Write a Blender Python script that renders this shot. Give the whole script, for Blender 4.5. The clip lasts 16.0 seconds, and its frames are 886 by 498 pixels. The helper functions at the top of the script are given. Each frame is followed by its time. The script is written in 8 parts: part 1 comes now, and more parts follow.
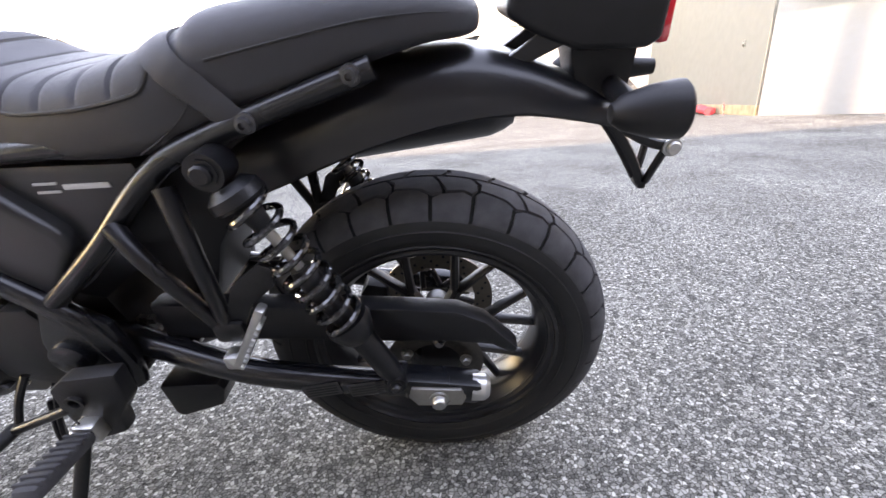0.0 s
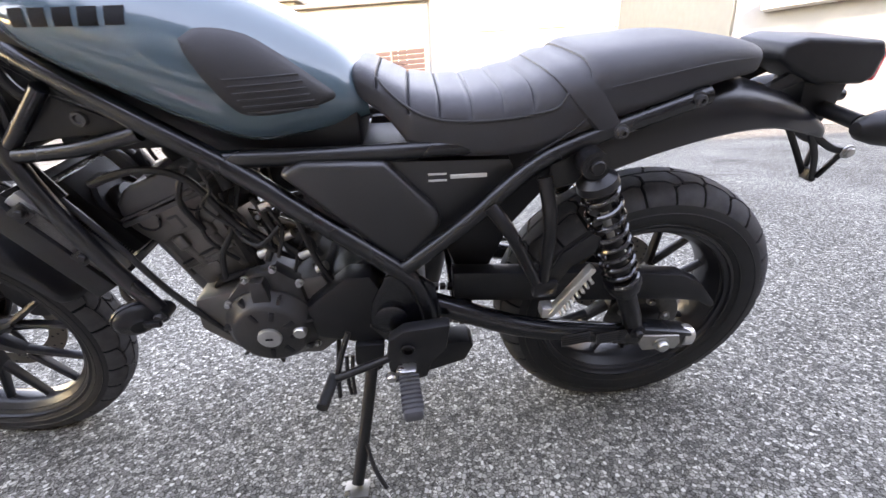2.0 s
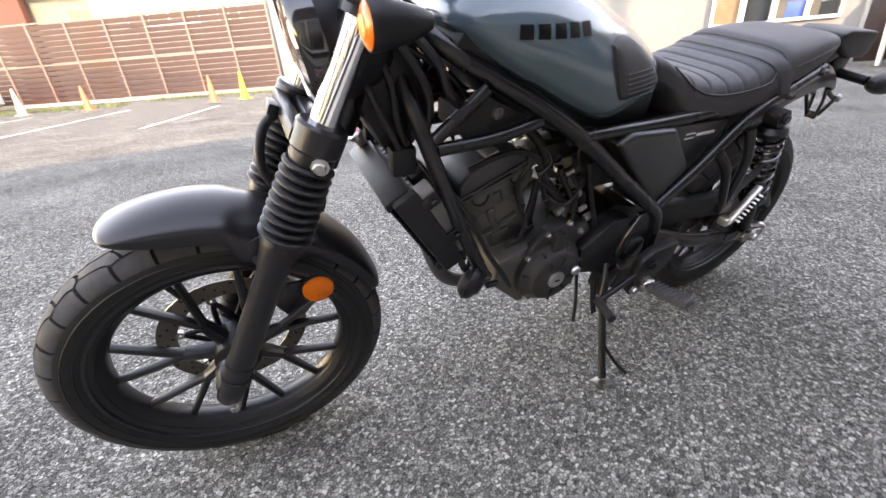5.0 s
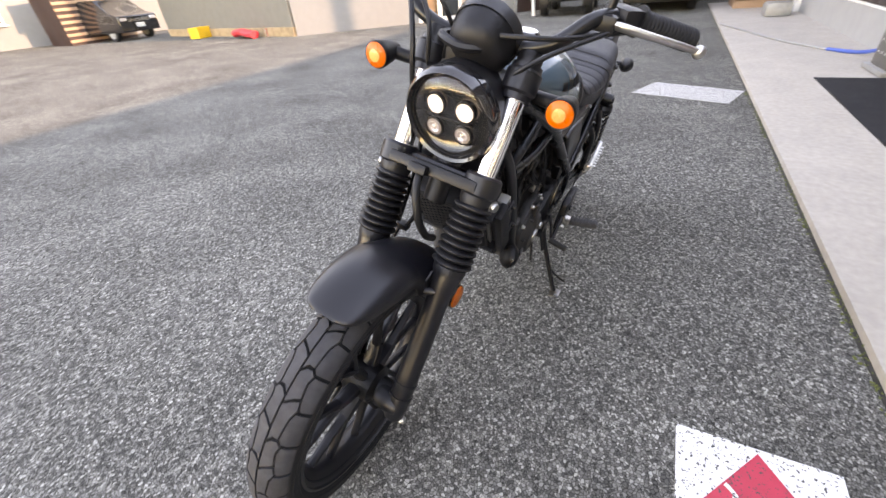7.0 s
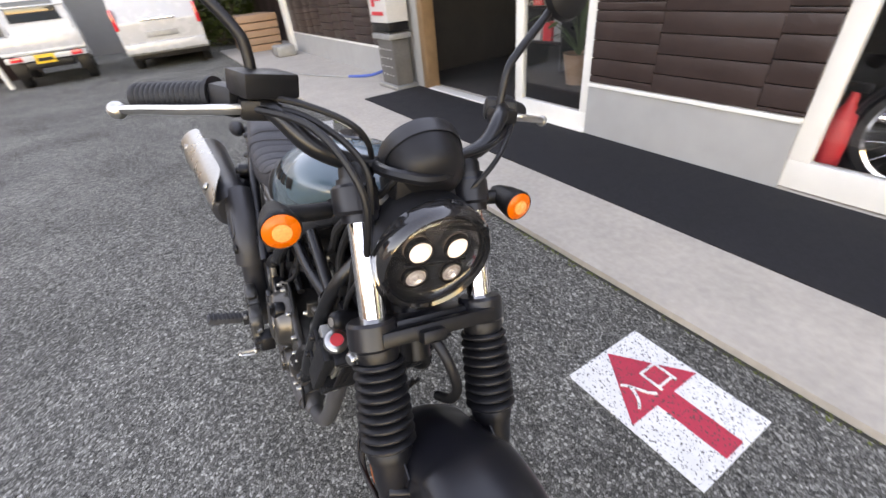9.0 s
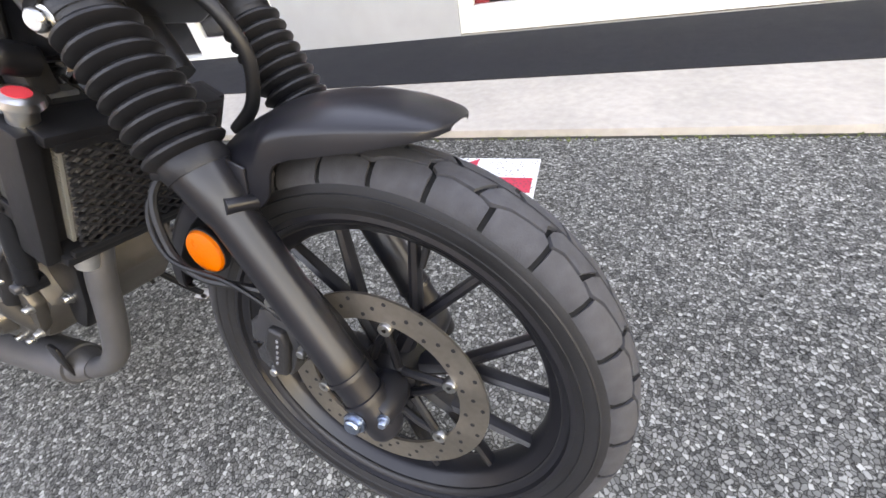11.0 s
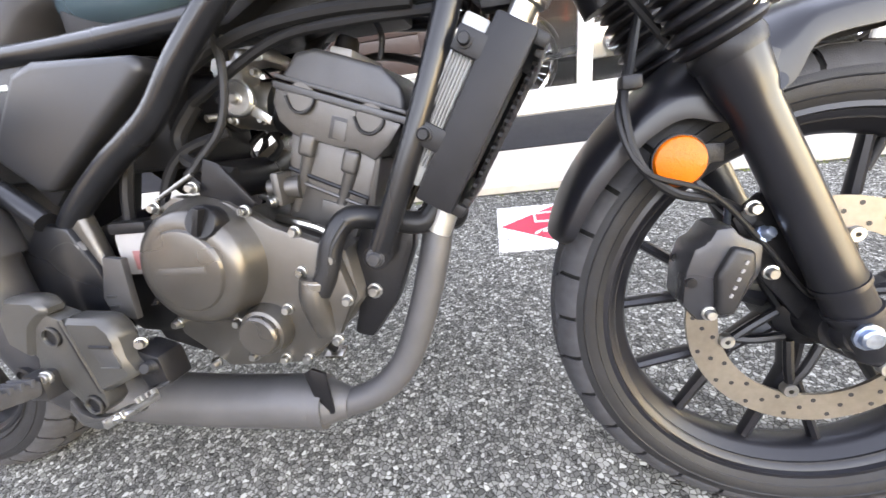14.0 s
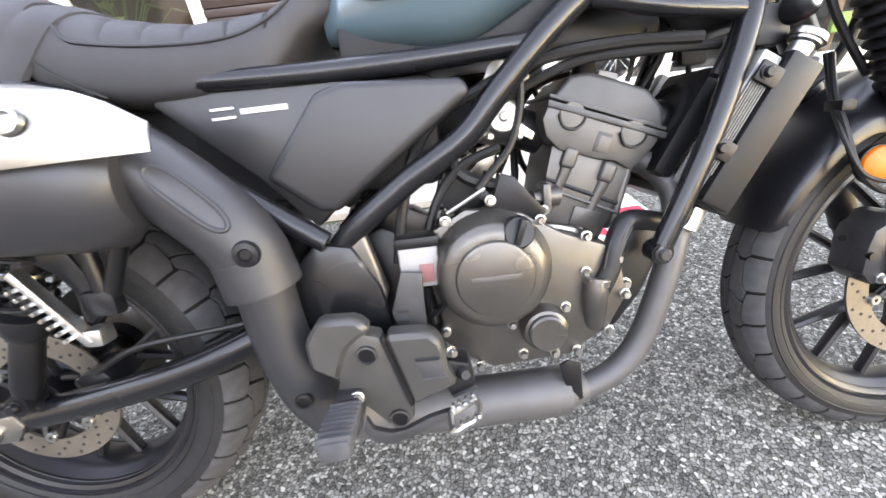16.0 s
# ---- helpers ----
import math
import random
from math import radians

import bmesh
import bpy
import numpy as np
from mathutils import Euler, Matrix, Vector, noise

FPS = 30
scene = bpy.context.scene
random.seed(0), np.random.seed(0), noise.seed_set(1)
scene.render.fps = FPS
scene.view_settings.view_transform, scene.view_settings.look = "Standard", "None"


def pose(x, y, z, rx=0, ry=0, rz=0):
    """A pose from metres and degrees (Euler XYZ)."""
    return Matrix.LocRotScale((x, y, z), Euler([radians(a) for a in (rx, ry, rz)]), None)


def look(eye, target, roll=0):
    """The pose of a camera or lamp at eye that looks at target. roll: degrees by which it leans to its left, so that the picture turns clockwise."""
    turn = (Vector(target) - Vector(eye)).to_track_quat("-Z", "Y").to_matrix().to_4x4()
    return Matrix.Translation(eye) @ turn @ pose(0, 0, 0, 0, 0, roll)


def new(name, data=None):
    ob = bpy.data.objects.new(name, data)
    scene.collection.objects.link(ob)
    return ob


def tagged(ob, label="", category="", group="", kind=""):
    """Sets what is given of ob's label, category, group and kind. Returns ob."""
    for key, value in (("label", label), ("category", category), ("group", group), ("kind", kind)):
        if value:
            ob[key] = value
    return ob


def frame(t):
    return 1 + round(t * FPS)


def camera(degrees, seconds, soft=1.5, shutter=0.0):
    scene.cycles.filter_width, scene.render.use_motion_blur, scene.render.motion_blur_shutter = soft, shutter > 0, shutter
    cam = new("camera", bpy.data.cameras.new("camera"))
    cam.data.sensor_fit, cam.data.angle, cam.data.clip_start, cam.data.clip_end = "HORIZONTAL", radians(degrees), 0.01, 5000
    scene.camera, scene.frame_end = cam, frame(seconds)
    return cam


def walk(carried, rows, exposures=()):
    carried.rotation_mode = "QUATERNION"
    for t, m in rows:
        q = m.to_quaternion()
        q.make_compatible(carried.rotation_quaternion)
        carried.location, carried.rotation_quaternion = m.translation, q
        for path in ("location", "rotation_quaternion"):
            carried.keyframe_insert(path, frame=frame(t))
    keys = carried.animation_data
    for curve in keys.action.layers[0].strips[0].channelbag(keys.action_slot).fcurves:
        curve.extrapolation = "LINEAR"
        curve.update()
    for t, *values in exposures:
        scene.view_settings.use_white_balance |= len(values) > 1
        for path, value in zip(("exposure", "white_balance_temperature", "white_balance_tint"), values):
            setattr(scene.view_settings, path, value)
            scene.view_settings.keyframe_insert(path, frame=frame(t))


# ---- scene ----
cam = camera(95.2, 16.0, shutter=0.25)
PATH = [
    (0, (-0.139, 0.598, 0.71), (0.179, -1.26, 0.044), -3.7),
    (0.5, (-0.027, 0.654, 0.692), (0.254, -1.212, 0.029), -3.9),
    (1, (0.119, 0.686, 0.681), (0.358, -1.177, -0.004), -3.5),
    (1.5, (0.244, 0.736, 0.733), (0.448, -1.14, 0.073), -2.9),
    (2, (0.372, 0.834, 0.753), (0.511, -1.046, 0.085), -2.4),
    (2.5, (0.482, 0.851, 0.771), (0.56, -1.034, 0.105), -2.2),
    (3, (0.631, 0.871, 0.791), (0.633, -1.013, 0.117), -1.8),
    (3.5, (0.787, 0.898, 0.821), (0.72, -0.987, 0.156), -1.6),
    (4, (0.938, 0.958, 0.827), (0.751, -0.904, 0.123), -1.8),
    (4.5, (1.077, 0.923, 0.835), (0.762, -0.901, 0.076), -2.9),
    (5, (1.233, 0.921, 0.851), (0.759, -0.821, -0.01), -4.6),
    (5.2, (1.3, 0.931, 0.871), (0.757, -0.768, -0.034), -5.3),
    (7.3, (1.879, 0.595, 1.132), (0.484, -0.296, 0.009), -5.0),
    (7.5, (1.882, 0.524, 1.148), (0.412, -0.229, 0.02), -4.7),
    (8, (1.835, 0.395, 1.188), (0.22, 0.01, 0.073), -4.3),
    (8.5, (1.771, 0.238, 1.235), (0.11, 0.298, 0.123), -4.5),
    (9, (1.716, 0.076, 1.243), (0.144, 0.587, 0.117), -6.3),
    (9.5, (1.775, -0.046, 1.16), (0.42, 0.785, -0.054), -8.2),
    (10, (1.792, -0.065, 1.02), (0.649, 0.895, -0.311), -10.9),
    (10.2, (1.794, -0.067, 0.967), (0.724, 0.933, -0.396), -11.8),
    (12.3, (1.558, -0.315, 0.732), (0.942, 1.204, -0.415), -10.12),
    (12.5, (1.501, -0.343, 0.728), (0.903, 1.197, -0.4), -9.76),
    (13, (1.389, -0.365, 0.676), (0.766, 1.207, -0.392), -9.98),
    (13.5, (1.3, -0.374, 0.673), (0.654, 1.232, -0.329), -10.01),
    (14, (1.205, -0.441, 0.704), (0.588, 1.202, -0.254), -9.38),
    (14.5, (1.101, -0.458, 0.73), (0.545, 1.215, -0.214), -8.91),
    (15, (0.983, -0.484, 0.729), (0.519, 1.209, -0.231), -8.45),
    (15.5, (0.875, -0.501, 0.743), (0.528, 1.216, -0.222), -7.63),
    (16, (0.749, -0.572, 0.794), (0.512, 1.142, -0.208), -7.04),
]
walk(cam, [(t, look(eye, target, roll)) for t, eye, target, roll in PATH],
     exposures=[(0.0, 4.5, 11000, 31), (1.5, 4.6, 10900, 31), (3.0, 4.5, 10900, 31), (5.0, 4.15, 12000, 30), (7.3, 3.7, 11900, 30), (8.5, 3.4, 11800, 30), (10.0, 3.6, 11500, 28), (12.3, 4.38, 11700, 28), (16.0, 4.6, 11500, 27)])

# ---- world and sun: open shade beside the shop, sunlit lot beyond ----
world = bpy.data.worlds.new("sky")
scene.world = world
world.use_nodes = True
SUN_UP, SUN_AZ = 23.0, 11.2
nt = world.node_tree
nt.nodes.clear()
sky = nt.nodes.new("ShaderNodeTexSky")
sky.sky_type = "NISHITA"
sky.sun_disc = False
sky.sun_elevation = radians(SUN_UP)
sky.sun_rotation = radians(-SUN_AZ)
sky.dust_density = 0.0
sky.air_density = 1.0
bg = nt.nodes.new("ShaderNodeBackground")
bg.inputs["Strength"].default_value = 0.15
wo = nt.nodes.new("ShaderNodeOutputWorld")
nt.links.new(sky.outputs[0], bg.inputs[0])
nt.links.new(bg.outputs[0], wo.inputs[0])
sun = new("sun", bpy.data.lights.new("sun", "SUN"))
sun.data.energy = 0.70
sun.data.angle = radians(1.0)
sun.data.color = (1.0, 0.95, 0.88)
sun.matrix_world = look((0, 0, 0), (math.sin(radians(SUN_AZ)), -math.cos(radians(SUN_AZ)), -math.tan(radians(SUN_UP))))


# ---- materials ----
def mat(name, color, rough=0.5, metal=0.0, var=0.12, scale=40.0, bump=0.0, bscale=200.0, spec=0.5, coat=0.0, rvar=0.1, transmission=0.0, emit=None, emit_strength=0.0):
    """Principled surface with two scales of colour variation, roughness wear and fine relief."""
    m = bpy.data.materials.new(name)
    m.use_nodes = True
    n, l = m.node_tree.nodes, m.node_tree.links
    p = n["Principled BSDF"]
    tc = n.new("ShaderNodeTexCoord")
    a = n.new("ShaderNodeTexNoise")
    a.inputs["Scale"].default_value, a.inputs["Detail"].default_value = scale, 6
    b = n.new("ShaderNodeTexNoise")
    b.inputs["Scale"].default_value, b.inputs["Detail"].default_value = scale * 0.13, 3
    l.new(tc.outputs["Object"], a.inputs["Vector"])
    l.new(tc.outputs["Object"], b.inputs["Vector"])
    add = n.new("ShaderNodeMath")
    add.operation = "ADD"
    l.new(a.outputs["Fac"], add.inputs[0])
    l.new(b.outputs["Fac"], add.inputs[1])
    ramp = n.new("ShaderNodeMapRange")
    ramp.inputs["From Min"].default_value, ramp.inputs["From Max"].default_value = 0.7, 1.3
    ramp.inputs["To Min"].default_value, ramp.inputs["To Max"].default_value = 1 - var, 1 + var
    l.new(add.outputs[0], ramp.inputs["Value"])
    mul = n.new("ShaderNodeVectorMath")
    mul.operation = "SCALE"
    mul.inputs[0].default_value = color
    l.new(ramp.outputs[0], mul.inputs["Scale"])
    l.new(mul.outputs[0], p.inputs["Base Color"])
    rr = n.new("ShaderNodeMapRange")
    rr.inputs["From Min"].default_value, rr.inputs["From Max"].default_value = 0.3, 0.7
    rr.inputs["To Min"].default_value, rr.inputs["To Max"].default_value = max(0.02, rough - rvar), min(1.0, rough + rvar)
    l.new(b.outputs["Fac"], rr.inputs["Value"])
    l.new(rr.outputs[0], p.inputs["Roughness"])
    p.inputs["Metallic"].default_value = metal
    p.inputs["Specular IOR Level"].default_value = spec
    p.inputs["Coat Weight"].default_value = coat
    p.inputs["Coat Roughness"].default_value = 0.06
    p.inputs["Transmission Weight"].default_value = transmission
    if emit:
        p.inputs["Emission Color"].default_value = (*emit, 1)
        p.inputs["Emission Strength"].default_value = emit_strength
    if bump:
        c = n.new("ShaderNodeTexNoise")
        c.inputs["Scale"].default_value, c.inputs["Detail"].default_value = bscale, 4
        l.new(tc.outputs["Object"], c.inputs["Vector"])
        bp = n.new("ShaderNodeBump")
        bp.inputs["Strength"].default_value, bp.inputs["Distance"].default_value = bump, 0.001
        l.new(c.outputs["Fac"], bp.inputs["Height"])
        l.new(bp.outputs[0], p.inputs["Normal"])
    return m


def asphalt_material():
    """Worn open asphalt: light and dark chippings a centimetre across, dark binder between, faint wear patches."""
    m = bpy.data.materials.new("asphalt")
    m.use_nodes = True
    n, l = m.node_tree.nodes, m.node_tree.links
    p = n["Principled BSDF"]
    tc = n.new("ShaderNodeTexCoord")
    warp = n.new("ShaderNodeTexNoise")
    warp.inputs["Scale"].default_value = 60
    mixv = n.new("ShaderNodeMix")
    mixv.data_type = "VECTOR"
    mixv.inputs[0].default_value = 0.012
    l.new(tc.outputs["Object"], warp.inputs["Vector"])
    l.new(tc.outputs["Object"], mixv.inputs[4])
    l.new(warp.outputs["Color"], mixv.inputs[5])
    cell = n.new("ShaderNodeTexVoronoi")
    cell.inputs["Scale"].default_value = 118
    edge = n.new("ShaderNodeTexVoronoi")
    edge.feature = "DISTANCE_TO_EDGE"
    edge.inputs["Scale"].default_value = 118
    l.new(mixv.outputs[1], cell.inputs["Vector"])
    l.new(mixv.outputs[1], edge.inputs["Vector"])
    sep = n.new("ShaderNodeSeparateColor")
    l.new(cell.outputs["Color"], sep.inputs[0])
    stone = n.new("ShaderNodeValToRGB")
    e = stone.color_ramp.elements
    e[0].position, e[0].color = 0.0, (0.080, 0.078, 0.072, 1)
    e[1].position, e[1].color = 1.0, (0.43, 0.415, 0.37, 1)
    for pos, v in ((0.38, 0.145), (0.66, 0.21), (0.87, 0.285)):
        el = e.new(pos)
        el.color = (v, v * 0.97, v * 0.875, 1)
    l.new(sep.outputs[0], stone.inputs[0])
    gap = n.new("ShaderNodeMapRange")
    gap.inputs["From Min"].default_value, gap.inputs["From Max"].default_value = 0.02, 0.14
    gap.inputs["To Min"].default_value, gap.inputs["To Max"].default_value = 0.27, 1.0
    l.new(edge.outputs["Distance"], gap.inputs["Value"])
    big = n.new("ShaderNodeTexNoise")
    big.inputs["Scale"].default_value, big.inputs["Detail"].default_value = 1.1, 5
    l.new(tc.outputs["Object"], big.inputs["Vector"])
    bigr = n.new("ShaderNodeMapRange")
    bigr.inputs["From Min"].default_value, bigr.inputs["From Max"].default_value = 0.3, 0.7
    bigr.inputs["To Min"].default_value, bigr.inputs["To Max"].default_value = 0.78, 1.22
    l.new(big.outputs["Fac"], bigr.inputs["Value"])
    mu = n.new("ShaderNodeMath")
    mu.operation = "MULTIPLY"
    l.new(gap.outputs[0], mu.inputs[0])
    l.new(bigr.outputs[0], mu.inputs[1])
    sc = n.new("ShaderNodeVectorMath")
    sc.operation = "SCALE"
    l.new(stone.outputs["Color"], sc.inputs[0])
    l.new(mu.outputs[0], sc.inputs["Scale"])
    l.new(sc.outputs[0], p.inputs["Base Color"])
    p.inputs["Roughness"].default_value = 0.8
    p.inputs["Specular IOR Level"].default_value = 0.0
    hgt = n.new("ShaderNodeMath")
    hgt.operation = "MULTIPLY"
    l.new(gap.outputs[0], hgt.inputs[0])
    l.new(sep.outputs[1], hgt.inputs[1])
    bp = n.new("ShaderNodeBump")
    bp.inputs["Strength"].default_value, bp.inputs["Distance"].default_value = 0.8, 0.004
    l.new(hgt.outputs[0], bp.inputs["Height"])
    l.new(bp.outputs[0], p.inputs["Normal"])
    return m


def chipped_paint(name, color, threshold):
    """Road paint worn off the high and low chippings, asphalt dark between."""
    m = mat(name, color, 0.6, var=0.08, scale=30, bump=0.5, bscale=150)
    n, l = m.node_tree.nodes, m.node_tree.links
    p = n["Principled BSDF"]
    tc = n.new("ShaderNodeTexCoord")
    v = n.new("ShaderNodeTexNoise")
    v.inputs["Scale"].default_value, v.inputs["Detail"].default_value = 120, 3
    l.new(tc.outputs["Object"], v.inputs["Vector"])
    st = n.new("ShaderNodeMapRange")
    st.inputs["From Min"].default_value, st.inputs["From Max"].default_value = threshold, threshold + 0.03
    l.new(v.outputs["Fac"], st.inputs["Value"])
    src = p.inputs["Base Color"].links[0].from_socket
    mx = n.new("ShaderNodeMix")
    mx.data_type = "RGBA"
    l.new(st.outputs[0], mx.inputs[0])
    mx.inputs[6].default_value = (0.055, 0.053, 0.05, 1)
    l.new(src, mx.inputs[7])
    l.new(mx.outputs[2], p.inputs["Base Color"])
    return m


ASPHALT = asphalt_material()
CONCRETE = mat("concrete", (0.375, 0.338, 0.295), 0.85, var=0.13, scale=26, bump=0.7, bscale=120)
WHITE_WALL = mat("white_render", (0.175, 0.173, 0.168), 0.7, var=0.05, scale=6, bump=0.3, bscale=60)
GREY_BASE = mat("painted_base", (0.31, 0.314, 0.31), 0.6, var=0.08, scale=5, bump=0.3, bscale=70)
CREAM_WALL = mat("cream_render", (0.16, 0.154, 0.132), 0.75, var=0.08, scale=4, bump=0.3, bscale=60)
SIDING = mat("brown_siding", (0.031, 0.0175, 0.0155), 0.38, var=0.25, scale=14, bump=0.5, bscale=50)
WHITE_ALU = mat("white_aluminium", (0.68, 0.67, 0.63), 0.4, var=0.05, scale=8)
MAT_RUBBER = mat("black_carpet", (0.020, 0.020, 0.022), 0.95, var=0.2, scale=60, bump=1.0, bscale=400, spec=0.2)
ROAD_WHITE = chipped_paint("road_white", (0.74, 0.73, 0.70), 0.37)
ROAD_RED = chipped_paint("road_red", (0.58, 0.035, 0.065), 0.36)
ROAD_LINE = chipped_paint("road_line", (0.50, 0.485, 0.46), 0.44)
FENCE_WOOD = mat("fence_board", (0.036, 0.015, 0.012), 0.6, var=0.25, scale=6, bump=0.3)
BEIGE = mat("beige_post", (0.17, 0.125, 0.11), 0.6, var=0.1)
ORANGE = mat("cone_orange", (0.45, 0.10, 0.045), 0.6, var=0.15, scale=8)
CONE_WHITE = mat("cone_faded", (0.42, 0.33, 0.27), 0.6, var=0.12, scale=8)
YELLOW = mat("yellow_plastic", (0.75, 0.42, 0.03), 0.5, var=0.1)
BLACK_PLASTIC = mat("matte_black_plastic", (0.0075, 0.0075, 0.0088), 0.44, var=0.3, scale=30, bump=0.3, bscale=900, rvar=0.12, spec=0.28)
COVER_GREY = mat("satin_dark_plastic", (0.015, 0.015, 0.0165), 0.38, var=0.15, scale=20, bump=0.15, bscale=1200, rvar=0.06)
FRAME_BLACK = mat("frame_black_paint", (0.006, 0.0064, 0.0078), 0.27, var=0.25, scale=25, coat=0.12, spec=0.36, rvar=0.06)
FENDER_BLACK = mat("fender_satin_black", (0.0085, 0.0085, 0.0108), 0.34, var=0.12, scale=15, rvar=0.06, spec=0.4)
RUBBER = mat("tyre_rubber", (0.0095, 0.0095, 0.0105), 0.62, var=0.35, scale=30, bump=0.4, bscale=500, spec=0.35)
TREAD = mat("dusty_tread_rubber", (0.042, 0.042, 0.045), 0.72, var=0.3, scale=50, bump=0.4, bscale=500, spec=0.3)
GROOVE = mat("tread_groove", (0.010, 0.010, 0.010), 0.9, spec=0.1)
GAITER = mat("rubber_gaiter", (0.0075, 0.0075, 0.009), 0.46, spec=0.33, var=0.15, scale=30, bump=0.2, bscale=500)
VINYL = mat("seat_vinyl", (0.030, 0.030, 0.034), 0.55, spec=0.34, var=0.1, scale=30, bump=0.5, bscale=1600, rvar=0.06)
STITCH = mat("seat_piping", (0.008, 0.008, 0.009), 0.6)
TANK_PAINT = mat("pearl_grey_blue_paint", (0.054, 0.095, 0.115), 0.22, var=0.03, scale=8, coat=0.55, rvar=0.04, spec=0.45)
TANK_PAD = mat("knee_pad_rubber", (0.016, 0.0155, 0.0175), 0.6, var=0.1, bump=0.3, bscale=900)
CHROME = mat("chrome", (0.83, 0.83, 0.84), 0.07, metal=1.0, var=0.03, rvar=0.03)
ALU = mat("cast_aluminium", (0.54, 0.53, 0.51), 0.36, metal=1.0, var=0.12, scale=60, bump=0.2, bscale=400)
BRUSHED = mat("brushed_steel", (0.36, 0.34, 0.31), 0.30, metal=1.0, var=0.1, scale=80)
DISC_STEEL = mat("disc_steel", (0.205, 0.180, 0.152), 0.44, metal=0.85, var=0.12, scale=120, rvar=0.1)
BOLT = mat("zinc_bolt", (0.40, 0.395, 0.38), 0.34, metal=1.0, var=0.12, scale=200)
BLUE_ZINC = mat("blue_zinc", (0.30, 0.37, 0.47), 0.36, metal=1.0, var=0.25, scale=150)
ENGINE = mat("bronze_black_engine", (0.088, 0.082, 0.077), 0.40, metal=0.55, var=0.15, scale=40, bump=0.35, bscale=500)
ENGINE_COVER = mat("bronze_engine_cover", (0.108, 0.099, 0.090), 0.34, metal=0.75, var=0.12, scale=30, bump=0.25, bscale=700)
ENGINE_BLACK = mat("black_engine_paint", (0.0065, 0.0065, 0.0078), 0.36, metal=0.1, spec=0.35, var=0.2, scale=40, bump=0.4, bscale=400)
ENGINE_SATIN = mat("satin_black_casting", (0.020, 0.019, 0.0195), 0.38, metal=0.2, var=0.2, scale=40, bump=0.4, bscale=400)
ENGINE_LID = mat("dark_grey_lid_paint", (0.050, 0.050, 0.052), 0.38, metal=0.35, var=0.12, scale=40, bump=0.3, bscale=500)
EXHAUST = mat("heat_grey_exhaust", (0.085, 0.083, 0.085), 0.5, metal=0.5, var=0.18, scale=14, bump=0.2, bscale=500)
EXHAUST_COVER = mat("exhaust_cover_black", (0.017, 0.017, 0.0195), 0.42, var=0.12, scale=14, bump=0.15, bscale=700)
AMBER = mat("amber_lens", (0.60, 0.105, 0.003), 0.35, var=0.1, scale=300, coat=0.1, spec=0.25, bump=0.6, bscale=500)
AMBER_LIT = mat("amber_lamp_lit", (0.60, 0.10, 0.004), 0.3, var=0.1, scale=300, coat=0.2, spec=0.3, emit=(1.0, 0.22, 0.01), emit_strength=0.012)
AMBER_CORE = mat("amber_core_lit", (0.62, 0.24, 0.07), 0.25, var=0.2, scale=300, coat=0.2, emit=(1.0, 0.55, 0.22), emit_strength=0.022)
RED_LENS = mat("red_lens", (0.65, 0.02, 0.03), 0.15, var=0.05, coat=1.0)
LED = mat("led_lit", (0.9, 0.9, 0.9), 0.1, emit=(1.0, 0.98, 0.93), emit_strength=0.07)
# faint added glow brightens the lower headlight lenses and the dark car's lamps
LED_DIM = mat("led_faint_glow", (0.45, 0.47, 0.50), 0.22, metal=0.6, emit=(0.95, 0.97, 1), emit_strength=0.02)
LAMP_GLASS = mat("clear_lens", (0.95, 0.95, 0.95), 0.03, var=0.0, transmission=1.0, rvar=0.01)
GLOSS_BLACK = mat("gloss_black", (0.012, 0.012, 0.013), 0.12, var=0.1, coat=0.6, rvar=0.04)
CABLE = mat("black_cable", (0.008, 0.008, 0.009), 0.45, spec=0.35, var=0.1)
RADIATOR_FIN = mat("radiator_fins", (0.135, 0.135, 0.132), 0.45, metal=0.7, var=0.2, scale=200)
LABEL_WHITE = mat("label_white", (0.48, 0.475, 0.46), 0.5, var=0.06)
LABEL_GREY = mat("label_grey", (0.20, 0.20, 0.205), 0.5, var=0.06)
MILKY = mat("milky_plastic", (0.26, 0.25, 0.245), 0.45, var=0.12, scale=30)
CUP_RED = mat("faded_red_print", (0.20, 0.075, 0.072), 0.5, var=0.3, scale=60)
LABEL_RED = mat("label_red", (0.62, 0.04, 0.05), 0.5, var=0.06)
FOOT_GREY = mat("bracket_grey_paint", (0.058, 0.056, 0.053), 0.34, metal=0.35, var=0.12, scale=30, bump=0.25, bscale=700)
BRACKET = mat("cast_grey_bracket", (0.040, 0.040, 0.043), 0.34, metal=0.3, var=0.15, scale=30, bump=0.25, bscale=700)
GREASE = mat("chain_steel", (0.07, 0.065, 0.06), 0.4, metal=0.8, var=0.3, scale=200)
VAN_WHITE = mat("van_white_paint", (0.46, 0.46, 0.455), 0.25, var=0.04, coat=0.6)
DARK_GLASS = mat("dark_glass", (0.02, 0.025, 0.028), 0.06, var=0.05, spec=0.8, rvar=0.02)
# near-black: the dimness of the room behind the glass is put into this colour
INTERIOR = mat("interior_dimness", (0.026, 0.023, 0.022), 0.8, var=0.3, scale=3)
LEAF = mat("leaf_green", (0.058, 0.085, 0.016), 0.55, var=0.35, scale=3)
LEAF_DARK = mat("leaf_deep_green", (0.035, 0.075, 0.022), 0.5, var=0.35, scale=4)
MOSS = mat("moss_green", (0.085, 0.10, 0.025), 0.9, var=0.5, scale=9)
SOIL = mat("damp_dirt", (0.030, 0.027, 0.022), 0.9, var=0.5, scale=12, bump=0.8, bscale=200)
